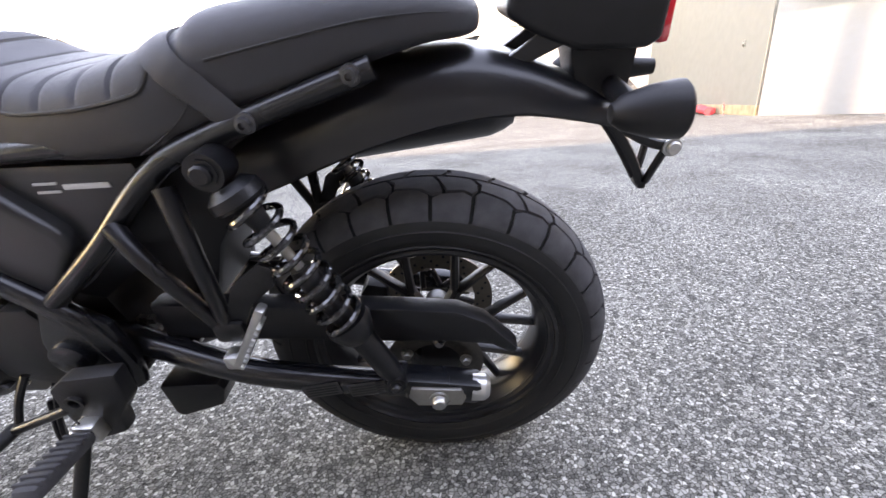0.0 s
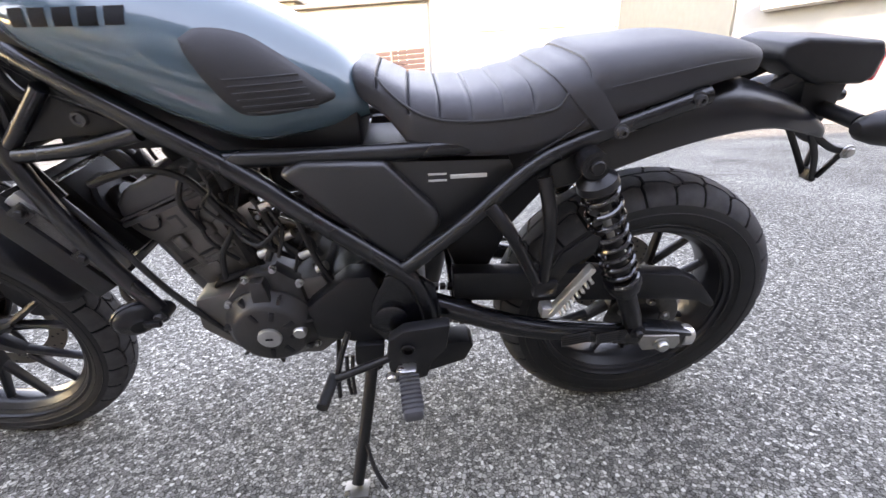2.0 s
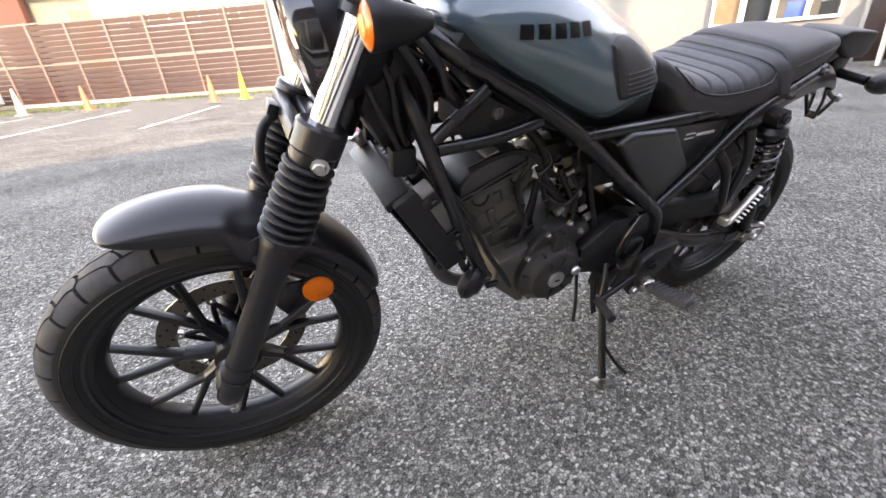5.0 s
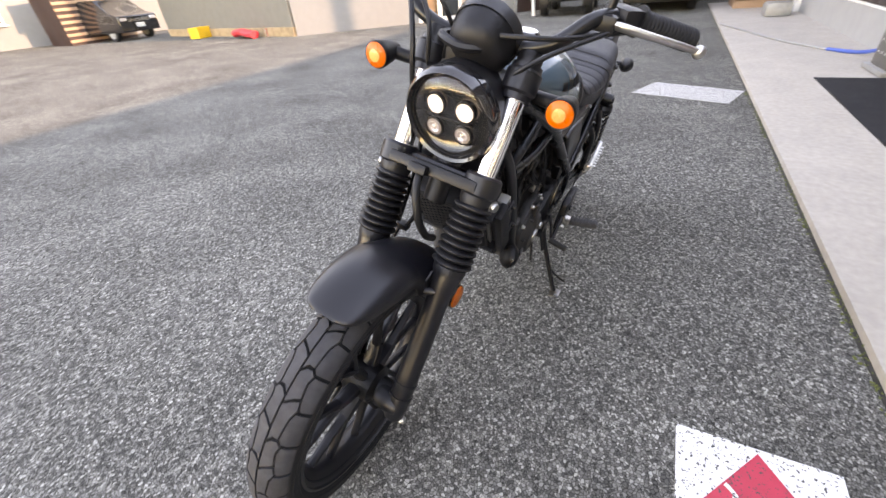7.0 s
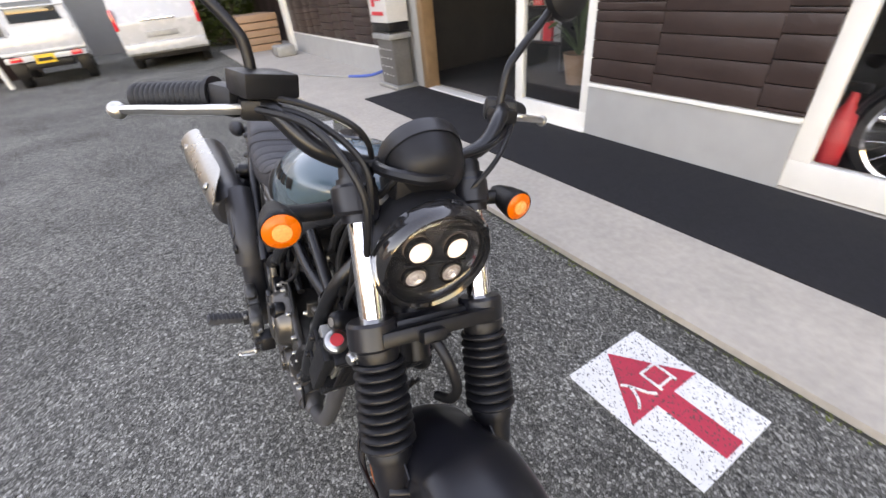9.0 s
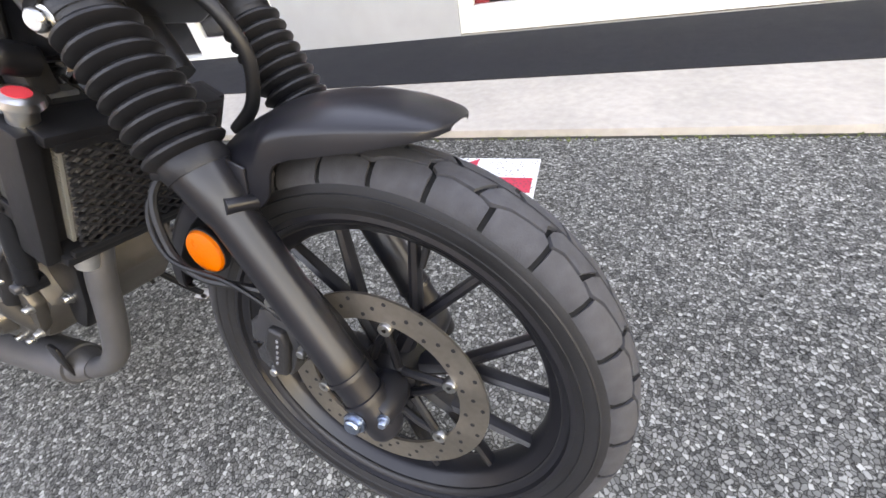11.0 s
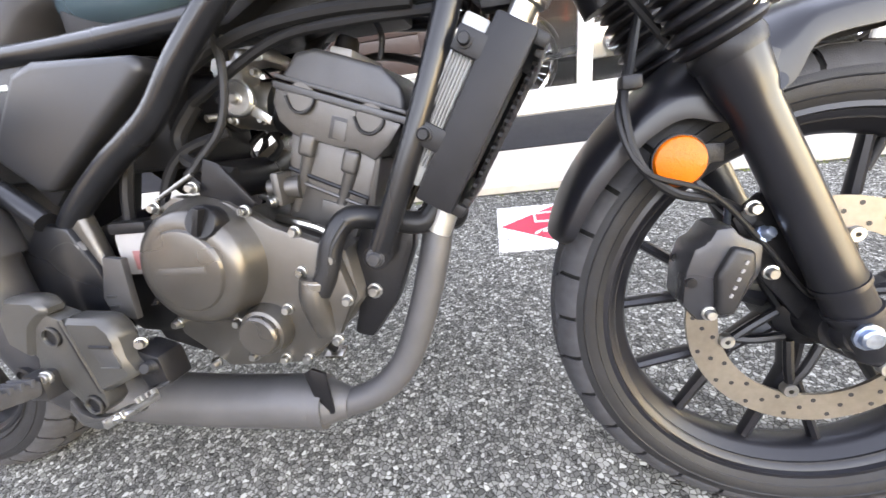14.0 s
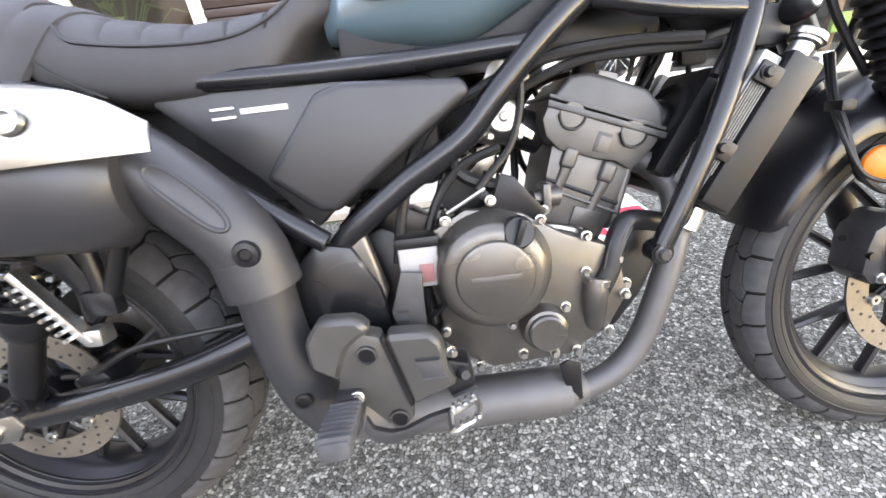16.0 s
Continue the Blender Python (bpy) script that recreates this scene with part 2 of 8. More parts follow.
BARK = mat("bark", (0.12, 0.09, 0.065), 0.85, var=0.3, bump=0.6, bscale=60)
WOOD = mat("warm_wood", (0.20, 0.115, 0.060), 0.5, var=0.2, scale=8)
TIN = mat("tin_grey", (0.30, 0.30, 0.29), 0.5, metal=0.4, var=0.2, scale=10)
BLUE = mat("blue_hose", (0.03, 0.09, 0.35), 0.45, var=0.1)
RUST = mat("rusty_base", (0.34, 0.24, 0.14), 0.8, var=0.35, scale=5)
PANE = mat("window_glass", (1, 1, 1), 0.02, var=0.0, transmission=1.0, rvar=0.01)
CURTAIN_GLASS = mat("curtained_glass", (0.105, 0.10, 0.088), 0.2, var=0.25, scale=2)
ROOF = mat("roof_tile", (0.09, 0.085, 0.08), 0.7, var=0.2)
GREEN_SHEET = mat("green_board", (0.22, 0.40, 0.10), 0.5, var=0.2, scale=3)
TERRACOTTA = mat("terracotta_render", (0.085, 0.030, 0.022), 0.75, var=0.12, scale=5, bump=0.3, bscale=60)
BROWN_PANEL = mat("tan_panel", (0.32, 0.19, 0.12), 0.6, var=0.15, scale=3)


for node in SIDING.node_tree.nodes:
    if node.bl_idname == "ShaderNodeBump":
        node.inputs["Strength"].default_value, node.inputs["Distance"].default_value = 0.4, 0.005
        relief = node.inputs["Height"].links[0].from_node
        relief.inputs["Scale"].default_value, relief.inputs["Distortion"].default_value = 14, 2.5

# ---- mesh helpers ----
def thing(name, label, category, group="", kind=""):
    return tagged(new(name), label, category, group, kind)


def part(name, bm, material, parent=None, label="", smooth=True):
    me = bpy.data.meshes.new(name)
    bmesh.ops.recalc_face_normals(bm, faces=bm.faces)
    bm.to_mesh(me)
    bm.free()
    me.materials.append(material)
    if smooth:
        me.shade_smooth()
        me.set_sharp_from_angle(angle=radians(38))
    ob = new(name, me)
    if parent:
        ob.parent = parent
    if label:
        ob["label"] = label
    return ob


def single(name, bm, material, label, category, group="", kind="", smooth=True):
    return tagged(part(name, bm, material, None, "", smooth), label, category, group, kind)


def bevelled(bm, geom_faces, w, seg=2):
    bm.normal_update()
    edges = list({e for f in geom_faces for e in f.edges if len(e.link_faces) == 2 and e.calc_face_angle(0) > 0.5})
    if w > 0 and edges:
        bmesh.ops.bevel(bm, geom=edges, offset=w, segments=seg, affect="EDGES", profile=0.6, clamp_overlap=True)


def box(bm, c, size, bevel=0.0, m=None, seg=2):
    mt = Matrix.Translation(c) @ (m or Matrix()) @ Matrix.Diagonal((*size, 1))
    r = bmesh.ops.create_cube(bm, size=1, matrix=mt)
    if bevel:
        bevelled(bm, {f for v in r["verts"] for f in v.link_faces}, bevel, seg)
    return bm


def ring_faces(bm, rings, closed=True, caps=True):
    n = len(rings[0])
    for a, b in zip(rings, rings[1:]):
        for i in range(n if closed else n - 1):
            j = (i + 1) % n
            bm.faces.new((a[i], a[j], b[j], b[i]))
    if caps and closed:
        bm.faces.new(rings[0][::-1])
        bm.faces.new(rings[-1])


def loft(bm, sections, closed=True, caps=True):
    rings = [[bm.verts.new(p) for p in s] for s in sections]
    ring_faces(bm, rings, closed, caps)
    return bm


def spline(pts, per=6):
    """Catmull-Rom through the points."""
    p = [Vector(q) for q in pts]
    if len(p) < 3:
        return p
    out = []
    for i in range(len(p) - 1):
        a, b, c, d = p[max(i - 1, 0)], p[i], p[i + 1], p[min(i + 2, len(p) - 1)]
        for k in range(per):
            t = k / per
            out.append(0.5 * ((2 * b) + (c - a) * t + (2 * a - 5 * b + 4 * c - d) * t * t + (3 * b - a - 3 * c + d) * t ** 3))
    out.append(p[-1])
    return out


def tube(bm, pts, r, n=10, per=6, smooth=True, r_end=None, flat=1.0):
    """A round bar along the points; r may taper to r_end; flat squashes it across."""
    p = spline(pts, per) if smooth else [Vector(q) for q in pts]
    rings, up = [], None
    for i, q in enumerate(p):
        d = (p[min(i + 1, len(p) - 1)] - p[max(i - 1, 0)]).normalized()
        if up is None:
            up = d.orthogonal().normalized() if abs(d.y) > 0.9 else Vector((0, 1, 0)).cross(d).normalized()
        up = (up - d * up.dot(d)).normalized()
        side = d.cross(up)
        rr = r if r_end is None else r + (r_end - r) * i / (len(p) - 1)
        rings.append([bm.verts.new(q + (up * math.cos(2 * math.pi * k / n) * rr + side * math.sin(2 * math.pi * k / n) * rr * flat)) for k in range(n)])
    ring_faces(bm, rings)
    return bm


def rod(bm, a, b, r, n=12, r_end=None):
    return tube(bm, [a, b], r, n, smooth=False, r_end=r_end)


def lathe(bm, prof, c, axis=(0, 1, 0), seg=48, closed=False):
    """Turns (radius, height) pairs round the axis through c. closed: the profile is a loop."""
    d = Vector(axis).normalized()
    u = d.orthogonal().normalized()
    v = d.cross(u)
    c = Vector(c)
    rings = []
    for k in range(seg):
        a = 2 * math.pi * k / seg
        e = u * math.cos(a) + v * math.sin(a)
        rings.append([bm.verts.new(c + e * r + d * h) for r, h in prof])
    m = len(prof)
    for k in range(seg):
        a, b = rings[k], rings[(k + 1) % seg]
        for i in range(m if closed else m - 1):
            j = (i + 1) % m
            bm.faces.new((a[i], a[j], b[j], b[i]))
    bmesh.ops.remove_doubles(bm, verts=[q for r in rings for q in r], dist=1e-5)
    return bm


def plate(bm, outline, y0, y1, bevel=0.0, axis="y", seg=2):
    """A flat piece from an outline in the x-z plane, between two places across."""
    place = (lambda a, b, t: (a, t, b)) if axis == "y" else (lambda a, b, t: (a, b, t)) if axis == "z" else (lambda a, b, t: (t, a, b))
    lo = [bm.verts.new(place(a, b, y0)) for a, b in outline]
    hi = [bm.verts.new(place(a, b, y1)) for a, b in outline]
    fs = [bm.faces.new(lo), bm.faces.new(hi[::-1])]
    n = len(lo)
    for i in range(n):
        j = (i + 1) % n
        fs.append(bm.faces.new((lo[i], hi[i], hi[j], lo[j])))
    if bevel:
        bevelled(bm, fs, bevel, seg)
    return bm


def bolt_head(bm, c, axis, r=0.007, h=0.006):
    d = Vector(axis).normalized()
    c = Vector(c)
    lathe(bm, [(0, h), (r * 0.8, h), (r, h * 0.75), (r, h * 0.25), (r * 1.35, h * 0.2), (r * 1.35, -0.002), (0, -0.002)], c, d, 10)
    return bm


def resample(rows, n):
    v = [Vector(r) for r in rows]
    out = []
    for i in range(n):
        t = i / (n - 1) * (len(v) - 1)
        k = min(int(t), len(v) - 2)
        u = t - k
        a, b, c, d = v[max(k - 1, 0)], v[k], v[k + 1], v[min(k + 2, len(v) - 1)]
        out.append(0.5 * ((2 * b) + (c - a) * u + (2 * a - 5 * b + 4 * c - d) * u * u + (3 * b - a - 3 * c + d) * u ** 3))
    return out


B = bmesh.new

# ---- ground, apron and shop front ----
bm = B()
box(bm, (0, 0, -0.25), (400, 400, 0.5))
single("ground", bm, ASPHALT, "grey worn asphalt lot of coarse chippings", "ground", kind="structure", smooth=False)
SHOP = pose(0, 1.095, 0, 0, 0, 11.2)


def shop_box(bm, s0, s1, d0, d1, z0, z1, bevel=0.0):
    """A block in the shop's own axes: along the front, into the building, up."""
    r = bmesh.ops.create_cube(bm, size=1, matrix=SHOP @ Matrix.Translation(((s0 + s1) / 2, (d0 + d1) / 2, (z0 + z1) / 2)) @ Matrix.Diagonal((s1 - s0, d1 - d0, z1 - z0, 1)))
    if bevel:
        bevelled(bm, {f for v in r["verts"] for f in v.link_faces}, bevel, 2)
    return bm


WALL = 1.37
AP = 0.035
single("pavement_apron", shop_box(B(), -12, 9, 0, WALL + 6, -0.3, AP, 0.006), CONCRETE, "pale stained concrete apron along the shop", "pavement", kind="structure")
single("floor_mat", shop_box(B(), -3.45, 6.5, 0.555, 1.352, AP, AP + 0.008, 0.002), MAT_RUBBER, "long black carpet runner on the apron", "mat")

# wall pieces: base, trim, siding boards
shop = tagged(new("wall_shop"), "shop front of dark brown siding over a white base", "wall", kind="structure")


def wall_stretch(s0, s1, boards=True):
    part("base_wall", shop_box(B(), s0, s1, WALL, WALL + 0.2, AP, 0.408), GREY_BASE, shop, "white painted base", smooth=False)
    part("base_trim", shop_box(B(), s0, s1, WALL - 0.015, WALL + 0.1, 0.408, 0.433, 0.003), WHITE_ALU, shop)
    part("back_wall", shop_box(B(), s0, s1, WALL + 0.03, WALL + 0.2, 0.433, 3.2), SIDING, shop, smooth=False)
    # staggered boards: neighbouring runs step by half a board, every fourth joint runs through
    x, col = s0, 0
    while x < s1 - 0.01 and boards:
        w = min(s1 - x, (0.52, 0.66, 0.44)[col % 3])
        for base in range(6):
            z0 = 0.436 + base * 0.484
            cuts = [0.0] + [0.121 * k + (0.052, 0.0, 0.026)[col % 3] for k in range(1 if col % 3 == 1 else 0, 4)] + [0.484]
            for a, b in zip(cuts, cuts[1:]):
                if b - a > 0.02 and z0 + b < 3.19:
                    part("siding_board", shop_box(B(), x + 0.001, x + w - 0.001, WALL, WALL + 0.03, z0 + a + 0.003, z0 + b - 0.003, 0.004), SIDING, shop)
        x += w
        col += 1


wall_stretch(-9.2, -4.05)
wall_stretch(-0.74, 0.67)
wall_stretch(5.2, 7.0, False)
part("upper_wall", shop_box(B(), -9.2, 9, WALL + 0.002, WALL + 0.2, 3.2, 3.35), SIDING, shop, smooth=False)
part("shop_roof", shop_box(B(), -40, 20, WALL - 0.1, WALL + 8, 3.35, 3.5), ROOF, shop, smooth=False)
part("side_wall", shop_box(B(), -40, -9.2, WALL + 0.4, WALL + 0.6, 0, 3.35), SIDING, shop, smooth=False)
# room shell behind the panes, its shade carried by the near-black colour
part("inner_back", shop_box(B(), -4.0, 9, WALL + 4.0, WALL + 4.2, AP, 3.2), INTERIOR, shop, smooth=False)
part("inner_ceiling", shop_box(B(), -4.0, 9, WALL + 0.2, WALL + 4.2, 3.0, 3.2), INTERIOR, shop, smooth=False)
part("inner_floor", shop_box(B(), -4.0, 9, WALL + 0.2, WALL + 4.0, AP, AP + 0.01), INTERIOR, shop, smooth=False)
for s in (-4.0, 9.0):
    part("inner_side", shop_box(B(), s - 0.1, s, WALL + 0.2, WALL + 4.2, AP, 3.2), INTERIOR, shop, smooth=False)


def framed_glass(name, s0, s1, z0, z1, label, rail=0.12, stile=0.09, mids=(), d=WALL + 0.02):
    """A white aluminium frame with clear panes."""
    w = tagged(new(name), label, name.split("_")[0], kind="structure")
    th = 0.06
    part("bottom_rail", shop_box(B(), s0, s1, d, d + th, z0, z0 + rail, 0.004), WHITE_ALU, w)
    part("top_rail", shop_box(B(), s0, s1, d, d + th, z1 - 0.08, z1, 0.004), WHITE_ALU, w)
    cuts = [s0, *mids, s1]
    for i, s in enumerate(cuts):
        a = s if i == 0 else s - stile if i == len(cuts) - 1 else s - stile / 2
        part("stile", shop_box(B(), a, a + stile, d, d + th, z0 + rail, z1 - 0.08, 0.004), WHITE_ALU, w)
    for a, b in zip(cuts, cuts[1:]):
        g = part("pane", shop_box(B(), a + stile * 0.6, b - stile * 0.6, d + 0.025, d + 0.031, z0 + rail - 0.01, z1 - 0.09), PANE, w, "clear glass pane", smooth=False)
        g.visible_shadow = False
    return w


framed_glass("door_1", -1.62, -0.74, AP + 0.01, 2.25, "white-framed sliding glass shop door", 0.14, 0.09)
framed_glass("window_1", 0.67, 5.2, AP + 0.01, 2.3, "large white-framed shop window", 0.16, 0.10, (1.56, 2.46, 3.40, 4.3))
single("door_threshold", shop_box(B(), -3.2, -0.74, WALL - 0.03, WALL + 0.1, AP, AP + 0.02, 0.004), WHITE_ALU, "pale worn door threshold rail", "trim", kind="structure")
single("door_jamb", shop_box(B(), -3.32, -3.2, WALL - 0.02, WALL + 0.14, AP, 2.6, 0.006), WOOD, "tan wooden door jamb", "trim", kind="structure")
single("door_pier", shop_box(B(), -4.05, -3.32, WALL + 0.0, WALL + 0.2, AP, 3.2, 0.006), GREY_BASE, "pale painted pier beside the shop door", "trim", kind="structure")
single("door_header", shop_box(B(), -3.2, 5.2, WALL, WALL + 0.2, 2.32, 3.2), SIDING, "dark brown wall over the shop door", "trim", kind="structure", smooth=False)

# ---- painted entrance mark on the asphalt ----
SIGN = Matrix.Translation((1.165, 0.975, 0)) @ Matrix.Rotation(radians(11.0), 4, "Z")


def flat_poly(pts, z0, z1, m=SIGN):
    bm = plate(B(), pts, z0, z1, axis="z")
    bmesh.ops.transform(bm, matrix=m, verts=bm.verts)
    return bm


sign = tagged(new("road_marking"), "white entrance marking with a red arrow painted on the asphalt", "road marking")
part("white_field", flat_poly([(-0.244, -0.189), (0.243, -0.186), (0.243, 0.174), (-0.243, 0.178)], -0.01, 0.0025), ROAD_WHITE, sign, "chipped white paint", smooth=False)
part("red_arrow", flat_poly([(-0.228, 0.0), (0.008, -0.172), (0.008, -0.046), (0.228, -0.046), (0.228, 0.041), (0.008, 0.041), (0.008, 0.168)], -0.01, 0.005), ROAD_RED, sign, "chipped red paint arrow", smooth=False)
# the two characters for "entrance", read along the arrow
letters = [bpy.data.curves.new("lettering", "FONT")]
letters[0].body = "入口"
letters[0].size = 0.112
letters[0].extrude = 0.003
letters[0].align_x, letters[0].align_y = "CENTER", "CENTER"
tx = new("lettering", letters[0])
tx.data.materials.append(ROAD_WHITE)
tx.parent = sign
tx.matrix_world = SIGN @ Matrix.Translation((-0.055, -0.004, 0.006)) @ Matrix.Rotation(radians(90), 4, "Z")
tx["label"] = "white lettering for entrance"
strip = Matrix.Translation((-2.80, 0.03, 0)) @ Matrix.Rotation(radians(80), 4, "Z")
single("parking_strip", flat_poly([(-0.42, -0.25), (0.44, -0.25), (0.42, 0.25), (-0.40, 0.25)], -0.01, 0.0025, strip), ROAD_LINE, "chipped white painted panel on the asphalt", "road marking", smooth=False)

# ---- lot on the far side ----
def wall_between(name, a, b, z0, z1, th, material, parent):
    a, b = Vector((*a, 0)), Vector((*b, 0))
    d = (b - a)
    bm = B()
    box(bm, (0, 0, 0), (d.length, th, z1 - z0))
    bmesh.ops.transform(bm, matrix=Matrix.Translation((a + b) / 2 + Vector((0, 0, (z0 + z1) / 2))) @ Matrix.Rotation(math.atan2(d.y, d.x), 4, "Z"), verts=bm.verts)
    return part(name, bm, material, parent, smooth=False)


garage = thing("garage_building", "white rendered garage with sliding doors and a cream side wall", "building")
GA, GB, GC = (-6.35, -11.1), (-10.2, -7.7), (-6.3, -19.5)
wall_between("side_wall", GA, GC, 0.25, 6.5, 0.2, CREAM_WALL, garage)
wall_between("base", GA, GC, 0, 0.25, 0.24, RUST, garage)
wall_between("front_wall", (-12.6, -5.6), GB, 0, 6.5, 0.2, WHITE_WALL, garage)
wall_between("front_wall", GA, GB, 2.75, 6.5, 0.22, WHITE_WALL, garage)
wall_between("front_wall", GA, GB, 0.0, 2.75, 0.20, WHITE_WALL, garage)
wall_between("canopy", (-6.7, -10.6), (-9.0, -8.55), 2.55, 2.82, 0.9, WHITE_ALU, garage)

# ---- the motorcycle, upright in its own axes: x ahead, y to its left ----
bike = thing("motorcycle", "grey-blue and matte black scrambler motorcycle leaning on its side stand", "motorcycle")
bike.matrix_world = pose(0.022, -0.166, 0, -13.8, 0, 7.3)
REAR, FRONT = Vector((-0.0105, 0, 0.3090)), Vector((1.505, 0, 0.327))
RAKE = Vector((-0.454, 0, 0.891))


def wheel(c, R, half, rim, name, disc_r, disc_y, parent):
    """Tyre, rim with seven forked spokes, hub, drilled disc."""
    w = tagged(new(name), "cast black alloy wheel with a block-tread tyre")
    w.parent = parent
    rc = rim + 0.46 * (R - rim)
    prof = []
    for k in range(25):
        a = math.pi * k / 24
        s = math.cos(a)
        prof.append((rc + (R - rc) * math.sin(a) ** 0.92, half * abs(s) ** 0.88 * (1 if s > 0 else -1)))
    lower = [(rc - (rc - rim - 0.008) * q, half * (1 - 0.20 * q ** 2.2)) for q in (0.35, 0.7, 1.0)]
    loop = prof + [(r, -y) for r, y in lower] + [(rim - 0.006, -half * 0.66), (rim - 0.006, half * 0.66)] + lower[::-1]
    bm = lathe(B(), loop, c, seg=96, closed=True)
    tyre = part("tyre", bm, RUBBER, w, "black rubber tyre with angled tread blocks")

    def crown(y):
        s = min(0.999, (abs(y) / half) ** (1 / 0.88))
        return rc + (R - rc) * (1 - s * s) ** 0.46

    strip = [(crown(y) + 0.0008, y) for y in [half * (-0.95 + 1.9 * k / 20) for k in range(21)]]
    tagged(part("tread_base", lathe(B(), strip, c, seg=96), GROOVE, w, "deep black groove bottoms"))
    N = 15
    step = 2 * math.pi / N
    shapes = (((0.03, 0.95), (0.48, 0.95), (0.48, 0.62), (0.38, 0.53), (0.10, 0.46), (0.03, 0.55)),
              ((0.53, 0.95), (0.98, 0.95), (0.98, 0.60), (0.88, 0.53), (0.62, 0.61), (0.53, 0.69)),
              ((0.09, 0.40), (0.40, 0.47), (0.53, 0.60), (0.64, 0.54), (0.60, 0.30), (0.52, 0.04), (0.02, 0.04), (0.10, 0.20)),
              ((0.69, 0.51), (0.89, 0.46), (0.99, 0.54), (1.05, 0.40), (1.04, 0.22), (0.97, 0.04), (0.57, 0.04), (0.64, 0.28)))
    for shape in shapes:
        for sgn in (1, -1):
            bm = B()
            f = bm.faces.new([bm.verts.new((u, v, 0)) for u, v in shape])
            bmesh.ops.triangulate(bm, faces=[f])
            bmesh.ops.subdivide_edges(bm, edges=list(bm.edges), cuts=1, use_grid_fill=True)
            up = bmesh.ops.extrude_face_region(bm, geom=list(bm.faces))
            for v in [g for g in up["geom"] if isinstance(g, bmesh.types.BMVert)]:
                v.co.z = 1
            for v in bm.verts:
                y, a, h = sgn * half * v.co.y, step * v.co.x, 0.0050 if v.co.z > 0.5 else -0.002
                r = crown(y) + h
                v.co = (math.cos(a) * r, y, math.sin(a) * r)
            b0 = part("tread_block", bm, TREAD, w)
            for k in range(N):
                ob = b0 if k == 0 else new("tread_block", b0.data)
                ob.parent = w
                ob.matrix_local = Matrix.Translation(c) @ Matrix.Rotation(-step * (k + (0.35 if sgn > 0 else 0)), 4, "Y")
    for s in (1, -1):
        for r0, y0 in ((rim + 0.022, 0.955), (rc + 0.004, 1.0)):
            bm = lathe(B(), [(r0 - 0.002, s * (half * y0 - 0.001)), (r0, s * (half * y0 + 0.0012)), (r0 + 0.002, s * (half * y0 - 0.001))], c, seg=72)
            part("bead_line", bm, RUBBER, tyre)
    rw = half * 0.86
    rp = [(rim + 0.012, rw), (rim + 0.013, rw - 0.005), (rim - 0.002, rw - 0.010), (rim - 0.004, rw * 0.55), (rim - 0.006, 0.0), (rim - 0.004, -rw * 0.55), (rim - 0.002, -rw + 0.010), (rim + 0.013, -rw + 0.005), (rim + 0.012, -rw),
          (rim + 0.006, -rw - 0.001), (rim + 0.004, -rw + 0.005), (rim - 0.003, -rw + 0.008), (rim - 0.006, -rw * 0.70), (rim - 0.017, -rw * 0.52), (rim - 0.022, -rw * 0.3), (rim - 0.023, 0),
          (rim - 0.022, rw * 0.3), (rim - 0.017, rw * 0.52), (rim - 0.006, rw * 0.70), (rim - 0.003, rw - 0.008), (rim + 0.004, rw - 0.005), (rim + 0.006, rw + 0.001)]
    part("rim", lathe(B(), rp, c, seg=96, closed=True), FENDER_BLACK, w, "satin black cast rim")
    for k in range(7):
        a = 2 * math.pi * (k + 0.25) / 7
        bm = B()
        e = Vector((math.cos(a), 0, math.sin(a)))
        p0, p1 = c + e * 0.035, c + e * 0.105
        tube(bm, [p0, p1], 0.015, 8, smooth=False, r_end=0.011, flat=1.5)
        for s in (-1, 1):
            b = a + s * math.pi / 14
            g = Vector((math.cos(b), 0, math.sin(b)))
            tube(bm, [c + e * 0.092, c + g * (rim - 0.006)], 0.0090, 8, smooth=False, r_end=0.0072, flat=1.45)
        part("spoke", bm, FENDER_BLACK, w)
    hp = [(0.0, 0.085), (0.024, 0.085), (0.028, 0.07), (0.030, 0.045), (0.046, 0.035), (0.046, -0.035), (0.030, -0.045), (0.028, -0.07), (0.024, -0.085), (0.0, -0.085)]
    part("hub", lathe(B(), hp, c, seg=32), ENGINE_BLACK, w)
    d = part("brake_disc", lathe(B(), [(disc_r, disc_y - 0.0022), (disc_r, disc_y + 0.0022), (disc_r - 0.038, disc_y + 0.0022), (disc_r - 0.038, disc_y - 0.0022)], c, seg=72, closed=True), DISC_STEEL, w, "tan drilled steel brake disc")
    bm = B()
    for k in range(54):
        a = 2 * math.pi * k / 54
        r = disc_r - 0.008 - 0.011 * (k % 3)
        q = c + Vector((math.cos(a) * r, disc_y, math.sin(a) * r))
        lathe(bm, [(0.0, 0.0027), (0.0030, 0.0027), (0.0030, -0.0027), (0, -0.0027)], q, seg=8)
    tagged(part("drill_hole", bm, STITCH, d, "dark drilled holes"), kind="stuff")
    for k in range(6):
        a = 2 * math.pi * (k + 0.3) / 6
        e = Vector((math.cos(a), 0, math.sin(a)))
        bm = B()
        for sw in (0.42, -0.42):
            g = Vector((math.cos(a + sw), 0, math.sin(a + sw)))
            tube(bm, [c + g * 0.045 + Vector((0, disc_y * 0.9, 0)), c + (e * 0.7 + g * 0.3) * 0.078 + Vector((0, disc_y, 0)), c + e * (disc_r - 0.052) + Vector((0, disc_y, 0))], 0.0062, 8, 3)
        part("disc_carrier", bm, ENGINE_BLACK, d)
